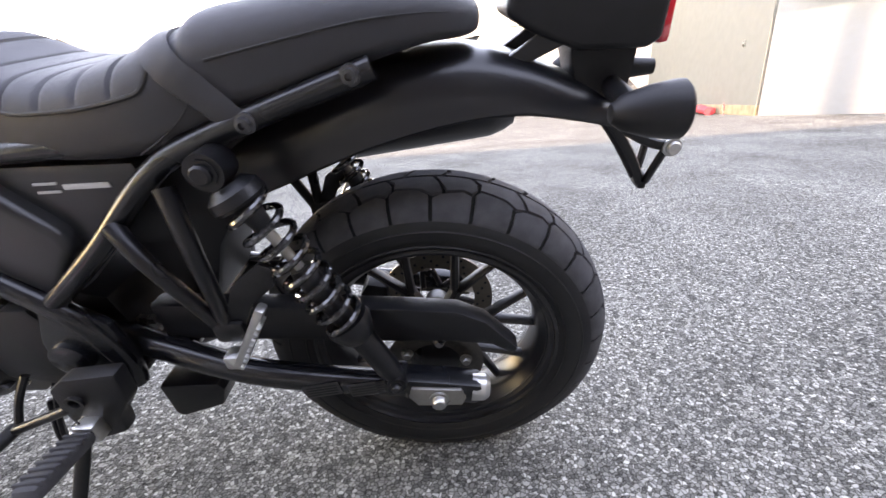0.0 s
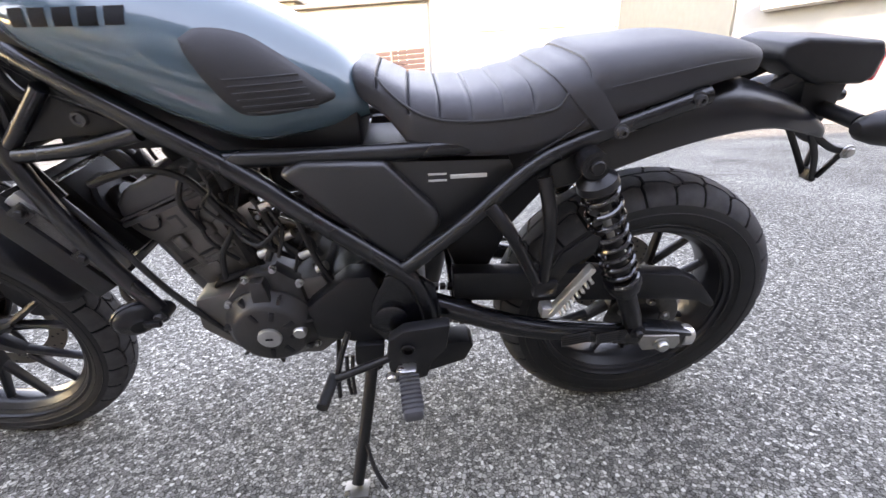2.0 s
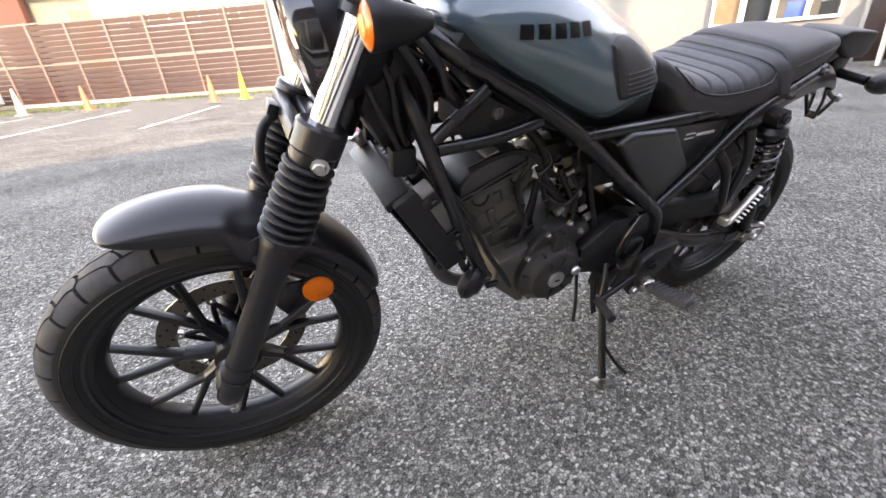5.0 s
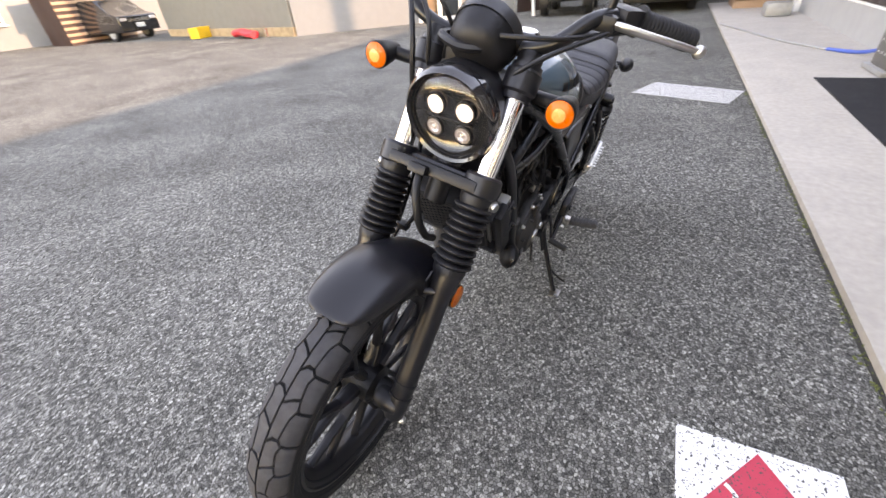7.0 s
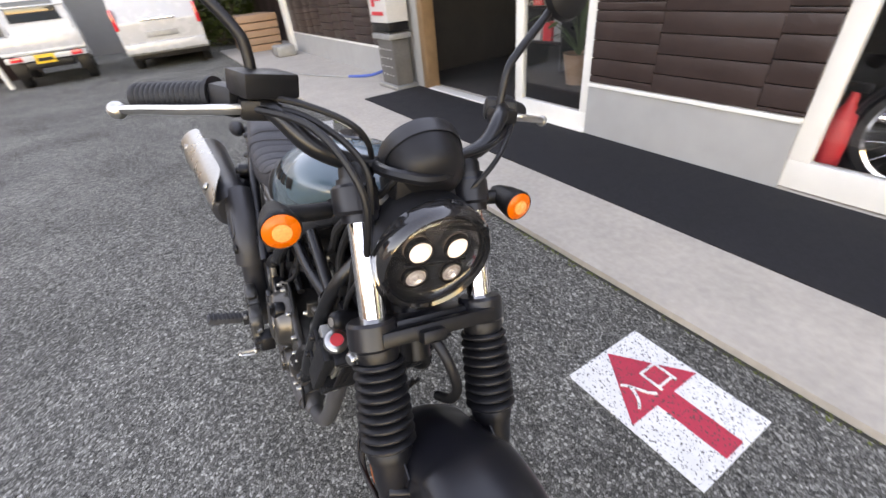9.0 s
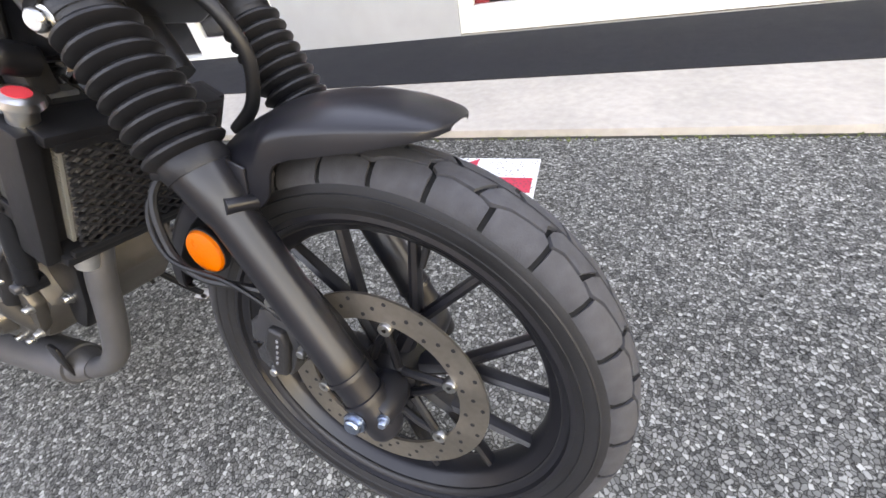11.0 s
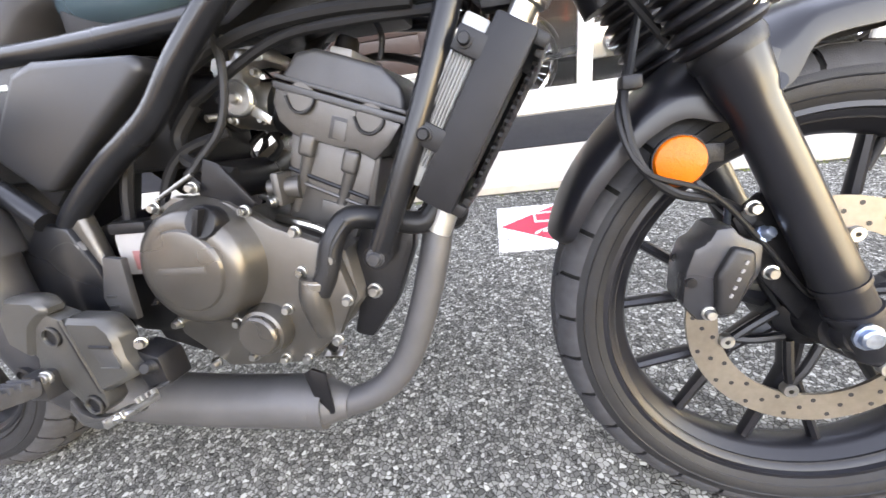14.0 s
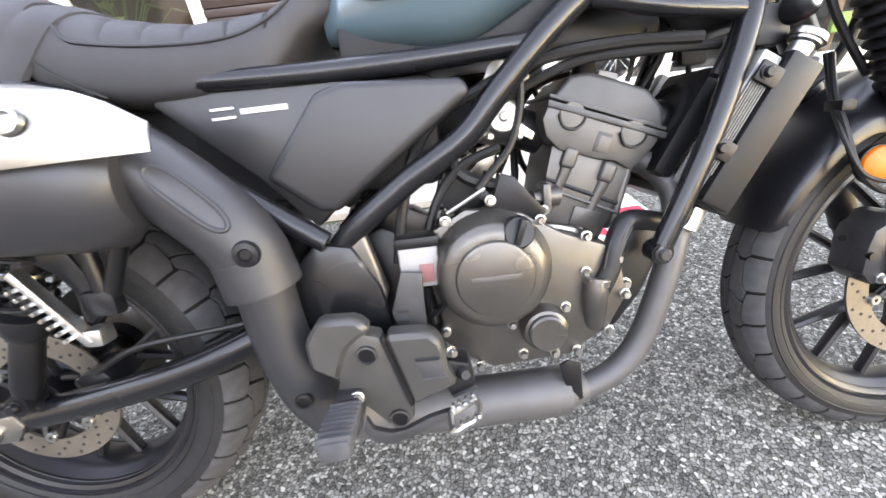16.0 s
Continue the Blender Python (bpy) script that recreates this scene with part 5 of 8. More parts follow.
# left-hand generator and sprocket covers
gc = Vector((0.775, 0.115, 0.402))
gn = tagged(new("generator_cover"), "round black generator cover with a pale centre cap")
gn.parent = eng
part("cover_body", lathe(B(), [(0.090, 0.0), (0.088, 0.020), (0.078, 0.028), (0.070, 0.040), (0.066, 0.044), (0.060, 0.046), (0.0, 0.046)], gc, (0, 1, 0), 48), ENGINE_SATIN, gn)
part("cover_crown", plate(B(), [(0.70, 0.43), (0.705, 0.50), (0.745, 0.535), (0.80, 0.52), (0.845, 0.47), (0.85, 0.42)], 0.10, 0.130, 0.006), ENGINE_SATIN, gn)
part("crown_rib", plate(B(), [(0.757, 0.462), (0.763, 0.520), (0.788, 0.518), (0.792, 0.462)], 0.125, 0.150, 0.004), ENGINE_SATIN, gn)
part("centre_cap", lathe(B(), [(0.0225, 0.045), (0.0225, 0.051), (0.020, 0.053), (0, 0.053)], gc + Vector((0, 0, -0.004)), (0, 1, 0), 28), ALU, gn, "pale aluminium cap")
part("cap_slot", box(B(), gc + Vector((0, 0.0535, -0.004)), (0.014, 0.002, 0.004), 0), ENGINE_BLACK, gn)
part("timing_cap", lathe(B(), [(0.0125, 0.02), (0.0125, 0.050), (0.0105, 0.053), (0, 0.053)], gc + Vector((-0.058, 0, 0.004)), (0, 1, 0), 20), ALU, gn)
for k in range(7):
    a = 2 * math.pi * (k + 0.2) / 7
    part("cover_rib", box(B(), gc + Vector((math.cos(a) * 0.075, 0.030, math.sin(a) * 0.075)), (0.022, 0.014, 0.007), 0.002, Matrix.Rotation(-a, 4, "Y")), ENGINE_SATIN, gn)
for x, z in ((0.705, 0.50), (0.745, 0.535), (0.80, 0.515), (0.845, 0.46), (0.70, 0.345), (0.83, 0.33)):
    part("cover_bolt", bolt_head(B(), (x, 0.130, z), (0, 1, 0), 0.0058, 0.009), BOLT, gn)
part("sprocket_cover", plate(B(), [(0.700, 0.452), (0.616, 0.518), (0.572, 0.518), (0.550, 0.47), (0.557, 0.42), (0.540, 0.36), (0.60, 0.350), (0.692, 0.376)], 0.10, 0.150, 0.010), BLACK_PLASTIC, eng, "matte black sprocket cover")
part("pivot_boss", lathe(B(), [(0.030, 0.0), (0.030, 0.010), (0.024, 0.013), (0, 0.013)], (0.540, 0.158, 0.430), (0, 1, 0), 28), FRAME_BLACK, eng)
part("starter_motor", rod(B(), (0.70, -0.06, 0.555), (0.70, 0.09, 0.555), 0.030, 24), ENGINE_BLACK, eng)
part("clutch_arm", plate(B(), [(0.765, 0.535), (0.725, 0.575), (0.715, 0.565), (0.74, 0.545)], -0.128, -0.122, 0.002), ENGINE_BLACK, eng)
part("clutch_bracket", plate(B(), [(0.735, 0.545), (0.752, 0.590), (0.770, 0.583), (0.812, 0.530), (0.80, 0.522)], -0.130, -0.125, 0.002), ENGINE_BLACK, eng)
part("clutch_cable_end", rod(B(), (0.73, -0.128, 0.572), (0.675, -0.135, 0.545), 0.003, 8), BRUSHED, eng)
for sy in (1, -1):
    part("coolant_pipe", tube(B(), [(0.80, sy * 0.07, 0.500), (0.84, sy * 0.09, 0.495), (0.875, sy * 0.085, 0.478), (0.878, sy * 0.085, 0.452)], 0.006, 8, 5), BRUSHED if sy < 0 else ENGINE_BLACK, eng)
hose = part("coolant_hose", tube(B(), [(0.880, -0.138, 0.412), (0.895, -0.135, 0.440), (0.905, -0.130, 0.474), (0.925, -0.118, 0.500), (0.962, -0.098, 0.494), (1.012, -0.088, 0.484), (1.036, -0.082, 0.508)], 0.0148, 14, 6), CABLE, eng, "thick black coolant hose")
for k in range(5):
    a = 2 * math.pi * k / 5
    o = Vector((math.cos(a) * 0.013, -abs(math.sin(a)) * 0.012, math.sin(a) * 0.004))
    part("hose_rib", tube(B(), [Vector(p) + o for p in ((0.895, -0.135, 0.440), (0.905, -0.130, 0.474), (0.922, -0.120, 0.498))], 0.0032, 6, 5), CABLE, hose)
part("hose_clamp", lathe(B(), [(0.0195, -0.005), (0.0205, -0.004), (0.0205, 0.004), (0.0195, 0.005)], (0.876, -0.136, 0.425), (0.2, 0, 1), 20), BRUSHED, hose)

# intake side
thr = tagged(new("throttle_body"), "silver throttle body between airbox and cylinder head")
thr.parent = bike
part("body", rod(B(), (0.80, -0.01, 0.650), (0.735, -0.01, 0.662), 0.034, 24), ALU, thr)
part("pulley", lathe(B(), [(0.0, 0.008), (0.020, 0.008), (0.0225, 0.005), (0.0225, -0.004), (0.018, -0.006), (0, -0.006)], (0.772, -0.060, 0.662), (0, -1, 0), 24), ALU, thr, "pale round pulley")
part("pulley_rim", lathe(B(), [(0.0225, 0.009), (0.0245, 0.007), (0.0245, 0.003), (0.022, 0.002), (0.020, 0.006)], (0.772, -0.060, 0.662), (0, -1, 0), 28, closed=True), BOLT, thr)
part("pulley_nut", bolt_head(B(), (0.772, -0.068, 0.662), (0, -1, 0), 0.0065, 0.008), BOLT, thr)
for ax, az in ((0.746, 0.690), (0.752, 0.636), (0.800, 0.692), (0.796, 0.632), (0.740, 0.664), (0.785, 0.712)):
    part("throttle_screw", bolt_head(B(), (ax, -0.052, az), (0, -1, 0), 0.0045, 0.010), BOLT, thr)
part("cable_stay", plate(B(), [(0.742, 0.700), (0.756, 0.730), (0.772, 0.742), (0.778, 0.734), (0.764, 0.718), (0.756, 0.694)], -0.066, -0.062, 0.001), ALU, thr)
part("cable_stay", plate(B(), [(0.786, 0.640), (0.812, 0.624), (0.816, 0.634), (0.794, 0.652)], -0.064, -0.060, 0.001), ALU, thr)
part("idle_screw", rod(B(), (0.748, -0.050, 0.645), (0.735, -0.085, 0.640), 0.005, 10), BOLT, thr)
part("fuel_rail", rod(B(), (0.795, -0.055, 0.715), (0.800, 0.03, 0.715), 0.010, 14), ALU, thr)
part("fuel_elbow", tube(B(), [(0.795, -0.055, 0.715), (0.795, -0.072, 0.712), (0.790, -0.078, 0.700)], 0.006, 8, 4), ALU, thr)
part("sensor", box(B(), (0.765, -0.045, 0.695), (0.045, 0.04, 0.03), 0.006), ALU, thr)
part("sensor", box(B(), (0.768, 0.045, 0.675), (0.05, 0.03, 0.05), 0.007), BLACK_PLASTIC, thr)
part("intake_boot", rod(B(), (0.80, -0.005, 0.645), (0.838, 0, 0.628), 0.031, 20), CABLE, thr)
part("airbox_duct", rod(B(), (0.735, -0.01, 0.662), (0.66, 0, 0.675), 0.040, 20), BLACK_PLASTIC, thr)
part("motor_bracket", box(B(), (0.79, -0.03, 0.715), (0.05, 0.05, 0.02), 0.004), ALU, thr)
part("airbox", box(B(), (0.51, 0, 0.655), (0.34, 0.18, 0.15), 0.02), BLACK_PLASTIC, bike, "matte black airbox behind the side covers")
part("inner_fender", plate(B(), [(0.50, 0.70), (0.20, 0.74), (0.12, 0.705), (0.22, 0.66), (0.30, 0.56), (0.345, 0.45), (0.40, 0.44), (0.44, 0.55)], -0.07, 0.07, 0.012), BLACK_PLASTIC, bike, "black inner mudguard ahead of the rear wheel")
part("tank_tunnel", plate(B(), [(0.56, 0.735), (0.56, 0.80), (0.72, 0.80), (0.88, 0.865), (1.01, 0.945), (1.04, 0.905), (0.93, 0.80), (0.80, 0.740)], -0.092, 0.092, 0.012), BLACK_PLASTIC, bike, "matte black tray closing the tank's underside")
part("wiring_box", box(B(), (0.885, 0, 0.765), (0.22, 0.13, 0.05), 0.012), BLACK_PLASTIC, bike, "black wiring tray below the tank")
for pts, r in (([(0.77, -0.10, 0.75), (0.79, -0.105, 0.70), (0.775, -0.11, 0.63), (0.735, -0.12, 0.585), (0.72, -0.125, 0.57)], 0.0055),
               ([(1.03, -0.10, 0.73), (0.93, -0.10, 0.735), (0.83, -0.10, 0.728), (0.74, -0.10, 0.70), (0.66, -0.11, 0.655), (0.62, -0.12, 0.57), (0.60, -0.12, 0.48)], 0.008),
               ([(1.06, -0.09, 0.72), (0.95, -0.095, 0.722), (0.85, -0.09, 0.715), (0.72, -0.085, 0.66)], 0.0065),
               ([(1.0, 0.10, 0.70), (0.92, 0.10, 0.72), (0.85, 0.10, 0.70), (0.80, 0.10, 0.62), (0.74, 0.11, 0.56)], 0.0065),
               ([(1.07, 0.10, 0.70), (1.0, 0.115, 0.60), (0.95, 0.12, 0.50), (0.90, 0.12, 0.42), (0.86, 0.11, 0.35)], 0.006),
               ([(0.70, 0.10, 0.66), (0.68, 0.11, 0.58), (0.66, 0.12, 0.52), (0.63, 0.115, 0.46)], 0.0055),
               ([(0.74, 0.09, 0.64), (0.72, 0.105, 0.60), (0.735, 0.115, 0.55)], 0.004),
               ([(0.76, -0.08, 0.62), (0.70, -0.10, 0.60), (0.66, -0.105, 0.55), (0.635, -0.11, 0.46), (0.64, -0.12, 0.38)], 0.007),
               ([(0.72, -0.08, 0.66), (0.69, -0.09, 0.62), (0.71, -0.10, 0.585), (0.77, -0.10, 0.565)], 0.010),
               ([(0.82, 0.07, 0.66), (0.80, 0.10, 0.60), (0.76, 0.12, 0.58), (0.72, 0.11, 0.61)], 0.004)):
    part("harness", tube(B(), pts, r, 8, 6), CABLE, bike, "black rubber-sleeved harness")
part("cast_plate", plate(B(), [(0.448, 0.425), (0.470, 0.480), (0.505, 0.516), (0.562, 0.541), (0.572, 0.500), (0.584, 0.448), (0.560, 0.392), (0.500, 0.380)], -0.150, -0.128, 0.008, seg=3), ENGINE_COVER, bike, "bronze-grey cast pivot plate")
part("pivot_cap", lathe(B(), [(0.0, 0.006), (0.013, 0.006), (0.0165, 0.003), (0.0175, -0.004), (0, -0.004)], (0.564, -0.151, 0.419), (0, -1, 0), 28), BRACKET, bike, "round grey pivot cap")
part("plate_rib", tube(B(), [(0.470, -0.151, 0.420), (0.500, -0.152, 0.485), (0.548, -0.152, 0.500), (0.560, -0.151, 0.455)], 0.006, 8, 5), ENGINE, bike)
part("head_cover", plate(B(), [(1.050, 0.800), (1.085, 0.915), (1.150, 0.925), (1.185, 0.820), (1.150, 0.745), (1.095, 0.745)], -0.062, 0.062, 0.014), BLACK_PLASTIC, bike, "black cover round the steering head")
for sy in (1, -1):
    for pts, r in (([(1.16, sy * 0.075, 0.96), (1.11, sy * 0.082, 0.90), (1.075, sy * 0.085, 0.83), (1.085, sy * 0.09, 0.75), (1.05, sy * 0.10, 0.68)], 0.0075),
                   ([(1.175, sy * 0.06, 0.95), (1.14, sy * 0.078, 0.87), (1.13, sy * 0.082, 0.80), (1.10, sy * 0.085, 0.72)], 0.006),
                   ([(1.10, sy * 0.07, 0.93), (1.06, sy * 0.085, 0.885), (1.04, sy * 0.088, 0.84), (0.99, sy * 0.09, 0.80)], 0.0085),
                   ([(1.185, sy * 0.05, 0.90), (1.165, sy * 0.085, 0.83), (1.135, sy * 0.092, 0.765), (1.12, sy * 0.075, 0.70)], 0.005)):
        part("cable_run", tube(B(), pts, r, 8, 6), CABLE, bike, "black cable run at the steering head")
    part("cable_clip", box(B(), (1.098, sy * 0.088, 0.785), (0.030, 0.022, 0.024), 0.005), BLACK_PLASTIC, bike)
    part("connector", box(B(), (1.125, sy * 0.083, 0.735), (0.045, 0.030, 0.050), 0.006), BLACK_PLASTIC, bike, "square black connector block")
# clutter on the left of the engine: hoses, plugs and clips
lrng = random.Random(12)
for k in range(14):
    x, z = lrng.uniform(0.70, 0.86), lrng.uniform(0.60, 0.73)
    q = [(x, lrng.uniform(0.055, 0.10), z)]
    for j in range(3):
        q.append((q[-1][0] - lrng.uniform(-0.03, 0.05), min(0.118, max(0.05, q[-1][1] + lrng.uniform(-0.015, 0.02))), q[-1][2] - lrng.uniform(0.02, 0.055)))
    part("small_hose", tube(B(), q, lrng.choice((0.003, 0.004, 0.0055, 0.007)), 8, 5), CABLE, bike, "thin black engine hose")
for x, y, z in ((0.742, 0.085, 0.640), (0.790, 0.090, 0.592), (0.715, 0.098, 0.585), (0.760, 0.105, 0.555), (0.690, 0.10, 0.545), (0.665, 0.105, 0.515)):
    part("hose_clip", rod(B(), (x - 0.010, y, z + 0.004), (x + 0.010, y, z - 0.004), 0.009, 14), BRUSHED if z > 0.57 else BOLT, bike, "bright spring clip")
part("starter_cover", plate(B(), [(0.782, 0.629), (0.741, 0.614), (0.690, 0.586), (0.700, 0.570), (0.746, 0.545), (0.772, 0.580)], 0.066, 0.074, 0.003), BRUSHED, bike, "bright aluminium starter cover")
for x, z in ((0.742, 0.600), (0.728, 0.572), (0.768, 0.612)):
    part("cover_screw", bolt_head(B(), (x, 0.071, z), (0, 1, 0), 0.005, 0.007), BOLT, bike)
part("plug_cap", lathe(B(), [(0, 0.03), (0.012, 0.03), (0.016, 0.024), (0.017, 0.0), (0, 0)], (0.905, 0.0, 0.702), (0.36, 0, 0.93), 20), CABLE, bike)
part("coil_hose", tube(B(), [(0.98, -0.06, 0.745), (0.93, -0.02, 0.752), (0.86, 0.03, 0.745), (0.82, 0.06, 0.715), (0.80, 0.075, 0.67)], 0.011, 10, 6), CABLE, bike, "ribbed black breather hose")
for k in range(6):
    a = radians(65 + k * 42)
    part("cover_web", box(B(), gc + Vector((math.cos(a) * 0.048, 0.045, math.sin(a) * 0.048)), (0.022, 0.006, 0.010), 0.002, Matrix.Rotation(-a, 4, "Y")), ENGINE_BLACK, gn)
part("engine_hanger", plate(B(), [(0.927, 0.483), (1.000, 0.478), (0.995, 0.449), (0.962, 0.375), (0.921, 0.322), (0.893, 0.330), (0.911, 0.388), (0.906, 0.429)], -0.092, -0.055, 0.008), ENGINE_BLACK, bike, "black cast engine hanger")
part("hanger_bolt", bolt_head(B(), (0.935, -0.093, 0.395), (0, -1, 0), 0.008, 0.010), BOLT, bike)
rsv = tagged(new("fluid_reservoir"), "white brake fluid cup with a red mark")
rsv.parent = bike
part("cup", box(B(), (0.630, -0.128, 0.478), (0.055, 0.04, 0.060), 0.008), MILKY, rsv)
part("cup_lid", box(B(), (0.630, -0.128, 0.513), (0.06, 0.044, 0.016), 0.005), BLACK_PLASTIC, rsv)
part("cup_mark", box(B(), (0.640, -0.1495, 0.470), (0.020, 0.003, 0.026), 0.001), CUP_RED, rsv, "faded pink-red mark")
ig = part("ignition_lock", lathe(B(), [(0, 0.012), (0.011, 0.012), (0.016, 0.008), (0.018, 0.0), (0.018, -0.03), (0, -0.03)], (1.150, -0.112, 0.752), (0.25, -0.9, 0.2), 20), BLACK_PLASTIC, bike, "black steering lock barrel")
part("lock_face", lathe(B(), [(0, 0.0125), (0.0085, 0.0125)], (1.150, -0.112, 0.752), (0.25, -0.9, 0.2), 20), ALU, ig)

# ---- radiator ----
rad = tagged(new("radiator"), "black-framed radiator behind a pierced guard")
rad.parent = bike
up = Vector((0.105, 0, 0.176)).normalized()
fwd = Vector((up.z, 0, -up.x))
RM = Matrix((( fwd.x, 0, up.x, 1.088), (0, 1, 0, 0), (fwd.z, 0, up.z, 0.600), (0, 0, 0, 1)))


def rad_box(c, size, bevel=0.0):
    bm = box(B(), c, size, bevel)
    bmesh.ops.transform(bm, matrix=RM, verts=bm.verts)
    return bm


part("core", rad_box((-0.006, 0, 0), (0.026, 0.222, 0.170)), ENGINE_BLACK, rad)
for sy in (1, -1):
    part("side_shroud", rad_box((0.002, sy * 0.128, 0.0), (0.046, 0.022, 0.206), 0.005), BLACK_PLASTIC, rad, "matte black side shroud")
    for z in (0.065, -0.035):
        part("mount_bolt", bolt_head(B(), RM @ Vector((-0.038, sy * 0.14, z)), (0, sy, 0), 0.0068, 0.008), ENGINE_BLACK, rad)
        part("mount_tab", rad_box((-0.032, sy * 0.136, z), (0.034, 0.006, 0.026), 0.003), ENGINE_BLACK, rad)
for z, nm in ((0.098, "top_shroud"), (-0.098, "bottom_shroud")):
    part(nm, rad_box((0.012, 0, z), (0.052, 0.244, 0.016), 0.005), BLACK_PLASTIC, rad)
bm = B()
for k in range(34):
    box(bm, (-0.020, 0, -0.080 + k * 0.0049), (0.010, 0.21, 0.0012))
    box(bm, (0.010, 0, -0.080 + k * 0.0049), (0.010, 0.20, 0.0020))
for k in range(12):
    box(bm, (-0.021, -0.096 + k * 0.0175, 0), (0.010, 0.0025, 0.17))
    box(bm, (0.011, -0.096 + k * 0.0175, 0), (0.010, 0.0040, 0.17))
bmesh.ops.transform(bm, matrix=RM, verts=bm.verts)
tagged(part("cooling_core", bm, TIN, rad, "fine grey cooling fins", smooth=False), kind="stuff")
for sy in (1, -1):
    part("side_tank", rad_box((-0.036, sy * 0.116, 0.0), (0.028, 0.026, 0.184), 0.004), TIN, rad, "dull aluminium side tank")
    bm = B()
    for k in range(7):
        box(bm, (-0.046 + k * 0.0036, sy * 0.1305, -0.004), (0.0018, 0.005, 0.128), 0.0006)
    bmesh.ops.transform(bm, matrix=RM, verts=bm.verts)
    tagged(part("core_edge", bm, RADIATOR_FIN, rad, "ribbed grey core edge", smooth=False), kind="stuff")
part("fan_shroud", rad_box((-0.045, 0.0, -0.005), (0.034, 0.125, 0.165), 0.012), BLACK_PLASTIC, rad, "black plastic fan shroud")
part("fan_ring", lathe(B(), [(0.058, -0.004), (0.061, 0.006), (0.054, 0.010), (0.051, 0.0)], RM @ Vector((-0.062, 0.0, -0.005)), -fwd, 36), BLACK_PLASTIC, rad)
part("fan_motor", lathe(B(), [(0.0, 0.022), (0.024, 0.022), (0.028, 0.016), (0.029, 0.0), (0, 0.0)], RM @ Vector((-0.062, 0.0, -0.005)), -fwd, 24), ENGINE_BLACK, rad)
bm = B()
W, H = 0.100, 0.082
for s in (1, -1):
    k = -22
    while k <= 22:
        o = k * 0.0160
        ya, za, yb, zb = -W, o - s * W * 0.62, W, o + s * W * 0.62
        pts = []
        if (zb - za):
            for y, z in ((ya, za), (yb, zb)):
                zz = min(max(z, -H), H)
                yy = y if z == zz else ya + (yb - ya) * (zz - za) / (zb - za)
                pts.append(Vector((0.034, yy, zz)))
        if (pts[0] - pts[1]).length > 0.012 and abs(pts[0].y) <= W + 1e-6 and abs(pts[1].y) <= W + 1e-6:
            tube(bm, pts, 0.0030, 6, smooth=False)
        k += 1
bmesh.ops.transform(bm, matrix=RM, verts=bm.verts)
tagged(part("guard_mesh", bm, BLACK_PLASTIC, rad, "black diamond guard mesh"), kind="stuff")
part("guard_frame", rad_box((0.034, 0, 0.088), (0.010, 0.225, 0.012), 0.003), BLACK_PLASTIC, rad)
part("guard_frame", rad_box((0.034, 0, -0.088), (0.010, 0.225, 0.012), 0.003), BLACK_PLASTIC, rad)
cap = part("filler_neck", lathe(B(), [(0.014, -0.03), (0.014, 0.0), (0.019, 0.002), (0.019, 0.008), (0, 0.008)], (1.150, -0.115, 0.703), up, 20), ALU, rad, "aluminium filler neck")
part("radiator_cap", lathe(B(), [(0.0, 0.017), (0.017, 0.017), (0.021, 0.014), (0.0225, 0.006), (0.0, 0.006)], (1.150, -0.115, 0.703), up, 14), ALU, rad, "bright radiator cap with a red label")
part("cap_label", lathe(B(), [(0.0, 0.0178), (0.012, 0.0178), (0.012, 0.017)], (1.150, -0.115, 0.703), up, 20), LABEL_RED, rad)
part("lower_outlet", rod(B(), (1.045, -0.085, 0.500), (1.03, -0.085, 0.47), 0.016, 16), ALU, rad)
horn = tagged(new("horn"), "round black horn below the radiator")
horn.parent = bike
HQ, HA = Vector((1.004, 0.148, 0.458)), Vector((-0.55, 0.80, -0.25))
part("horn_body", lathe(B(), [(0, 0.026), (0.014, 0.026), (0.018, 0.020), (0.030, 0.016), (0.036, 0.008), (0.037, -0.004), (0.033, -0.012), (0.020, -0.020), (0, -0.022)], HQ, HA, 32), BLACK_PLASTIC, horn)
part("horn_ring", lathe(B(), [(0.037, -0.004), (0.0395, 0.0), (0.0385, 0.004), (0.036, 0.004)], HQ, HA, 32), ENGINE_BLACK, horn)
part("horn_stay", tube(B(), [HQ + Vector((0, -0.01, 0.02)), (1.018, 0.130, 0.500), (1.020, 0.115, 0.525)], 0.0075, 8, 4, flat=0.5), ENGINE_BLACK, horn)
part("horn_plug", box(B(), HQ + Vector((-0.040, 0.022, 0.0)), (0.030, 0.010, 0.012), 0.003), ENGINE_BLACK, horn)

# ---- exhaust, up the right side ----
exh = tagged(new("exhaust"), "grey upswept exhaust with a bright heat shield")
exh.parent = bike
part("header_pipe", tube(B(), [(0.955, 0.0, 0.585), (1.005, -0.02, 0.565), (1.030, -0.05, 0.52), (1.022, -0.072, 0.45), (0.990, -0.08, 0.345), (0.955, -0.085, 0.272), (0.905, -0.09, 0.230), (0.84, -0.095, 0.212), (0.80, -0.098, 0.210)], 0.0205, 18, 7), EXHAUST, exh, "heat-greyed header pipe")
part("collector", tube(B(), [(0.835, -0.096, 0.220), (0.815, -0.098, 0.221), (0.79, -0.10, 0.222), (0.64, -0.105, 0.223), (0.54, -0.115, 0.235), (0.50, -0.13, 0.252)], 0.040, 20, 5), EXHAUST, exh, "wide grey collector")
part("collector_cone", tube(B(), [(0.87, -0.094, 0.218), (0.822, -0.097, 0.220)], 0.022, 18, smooth=False, r_end=0.040), EXHAUST, exh)
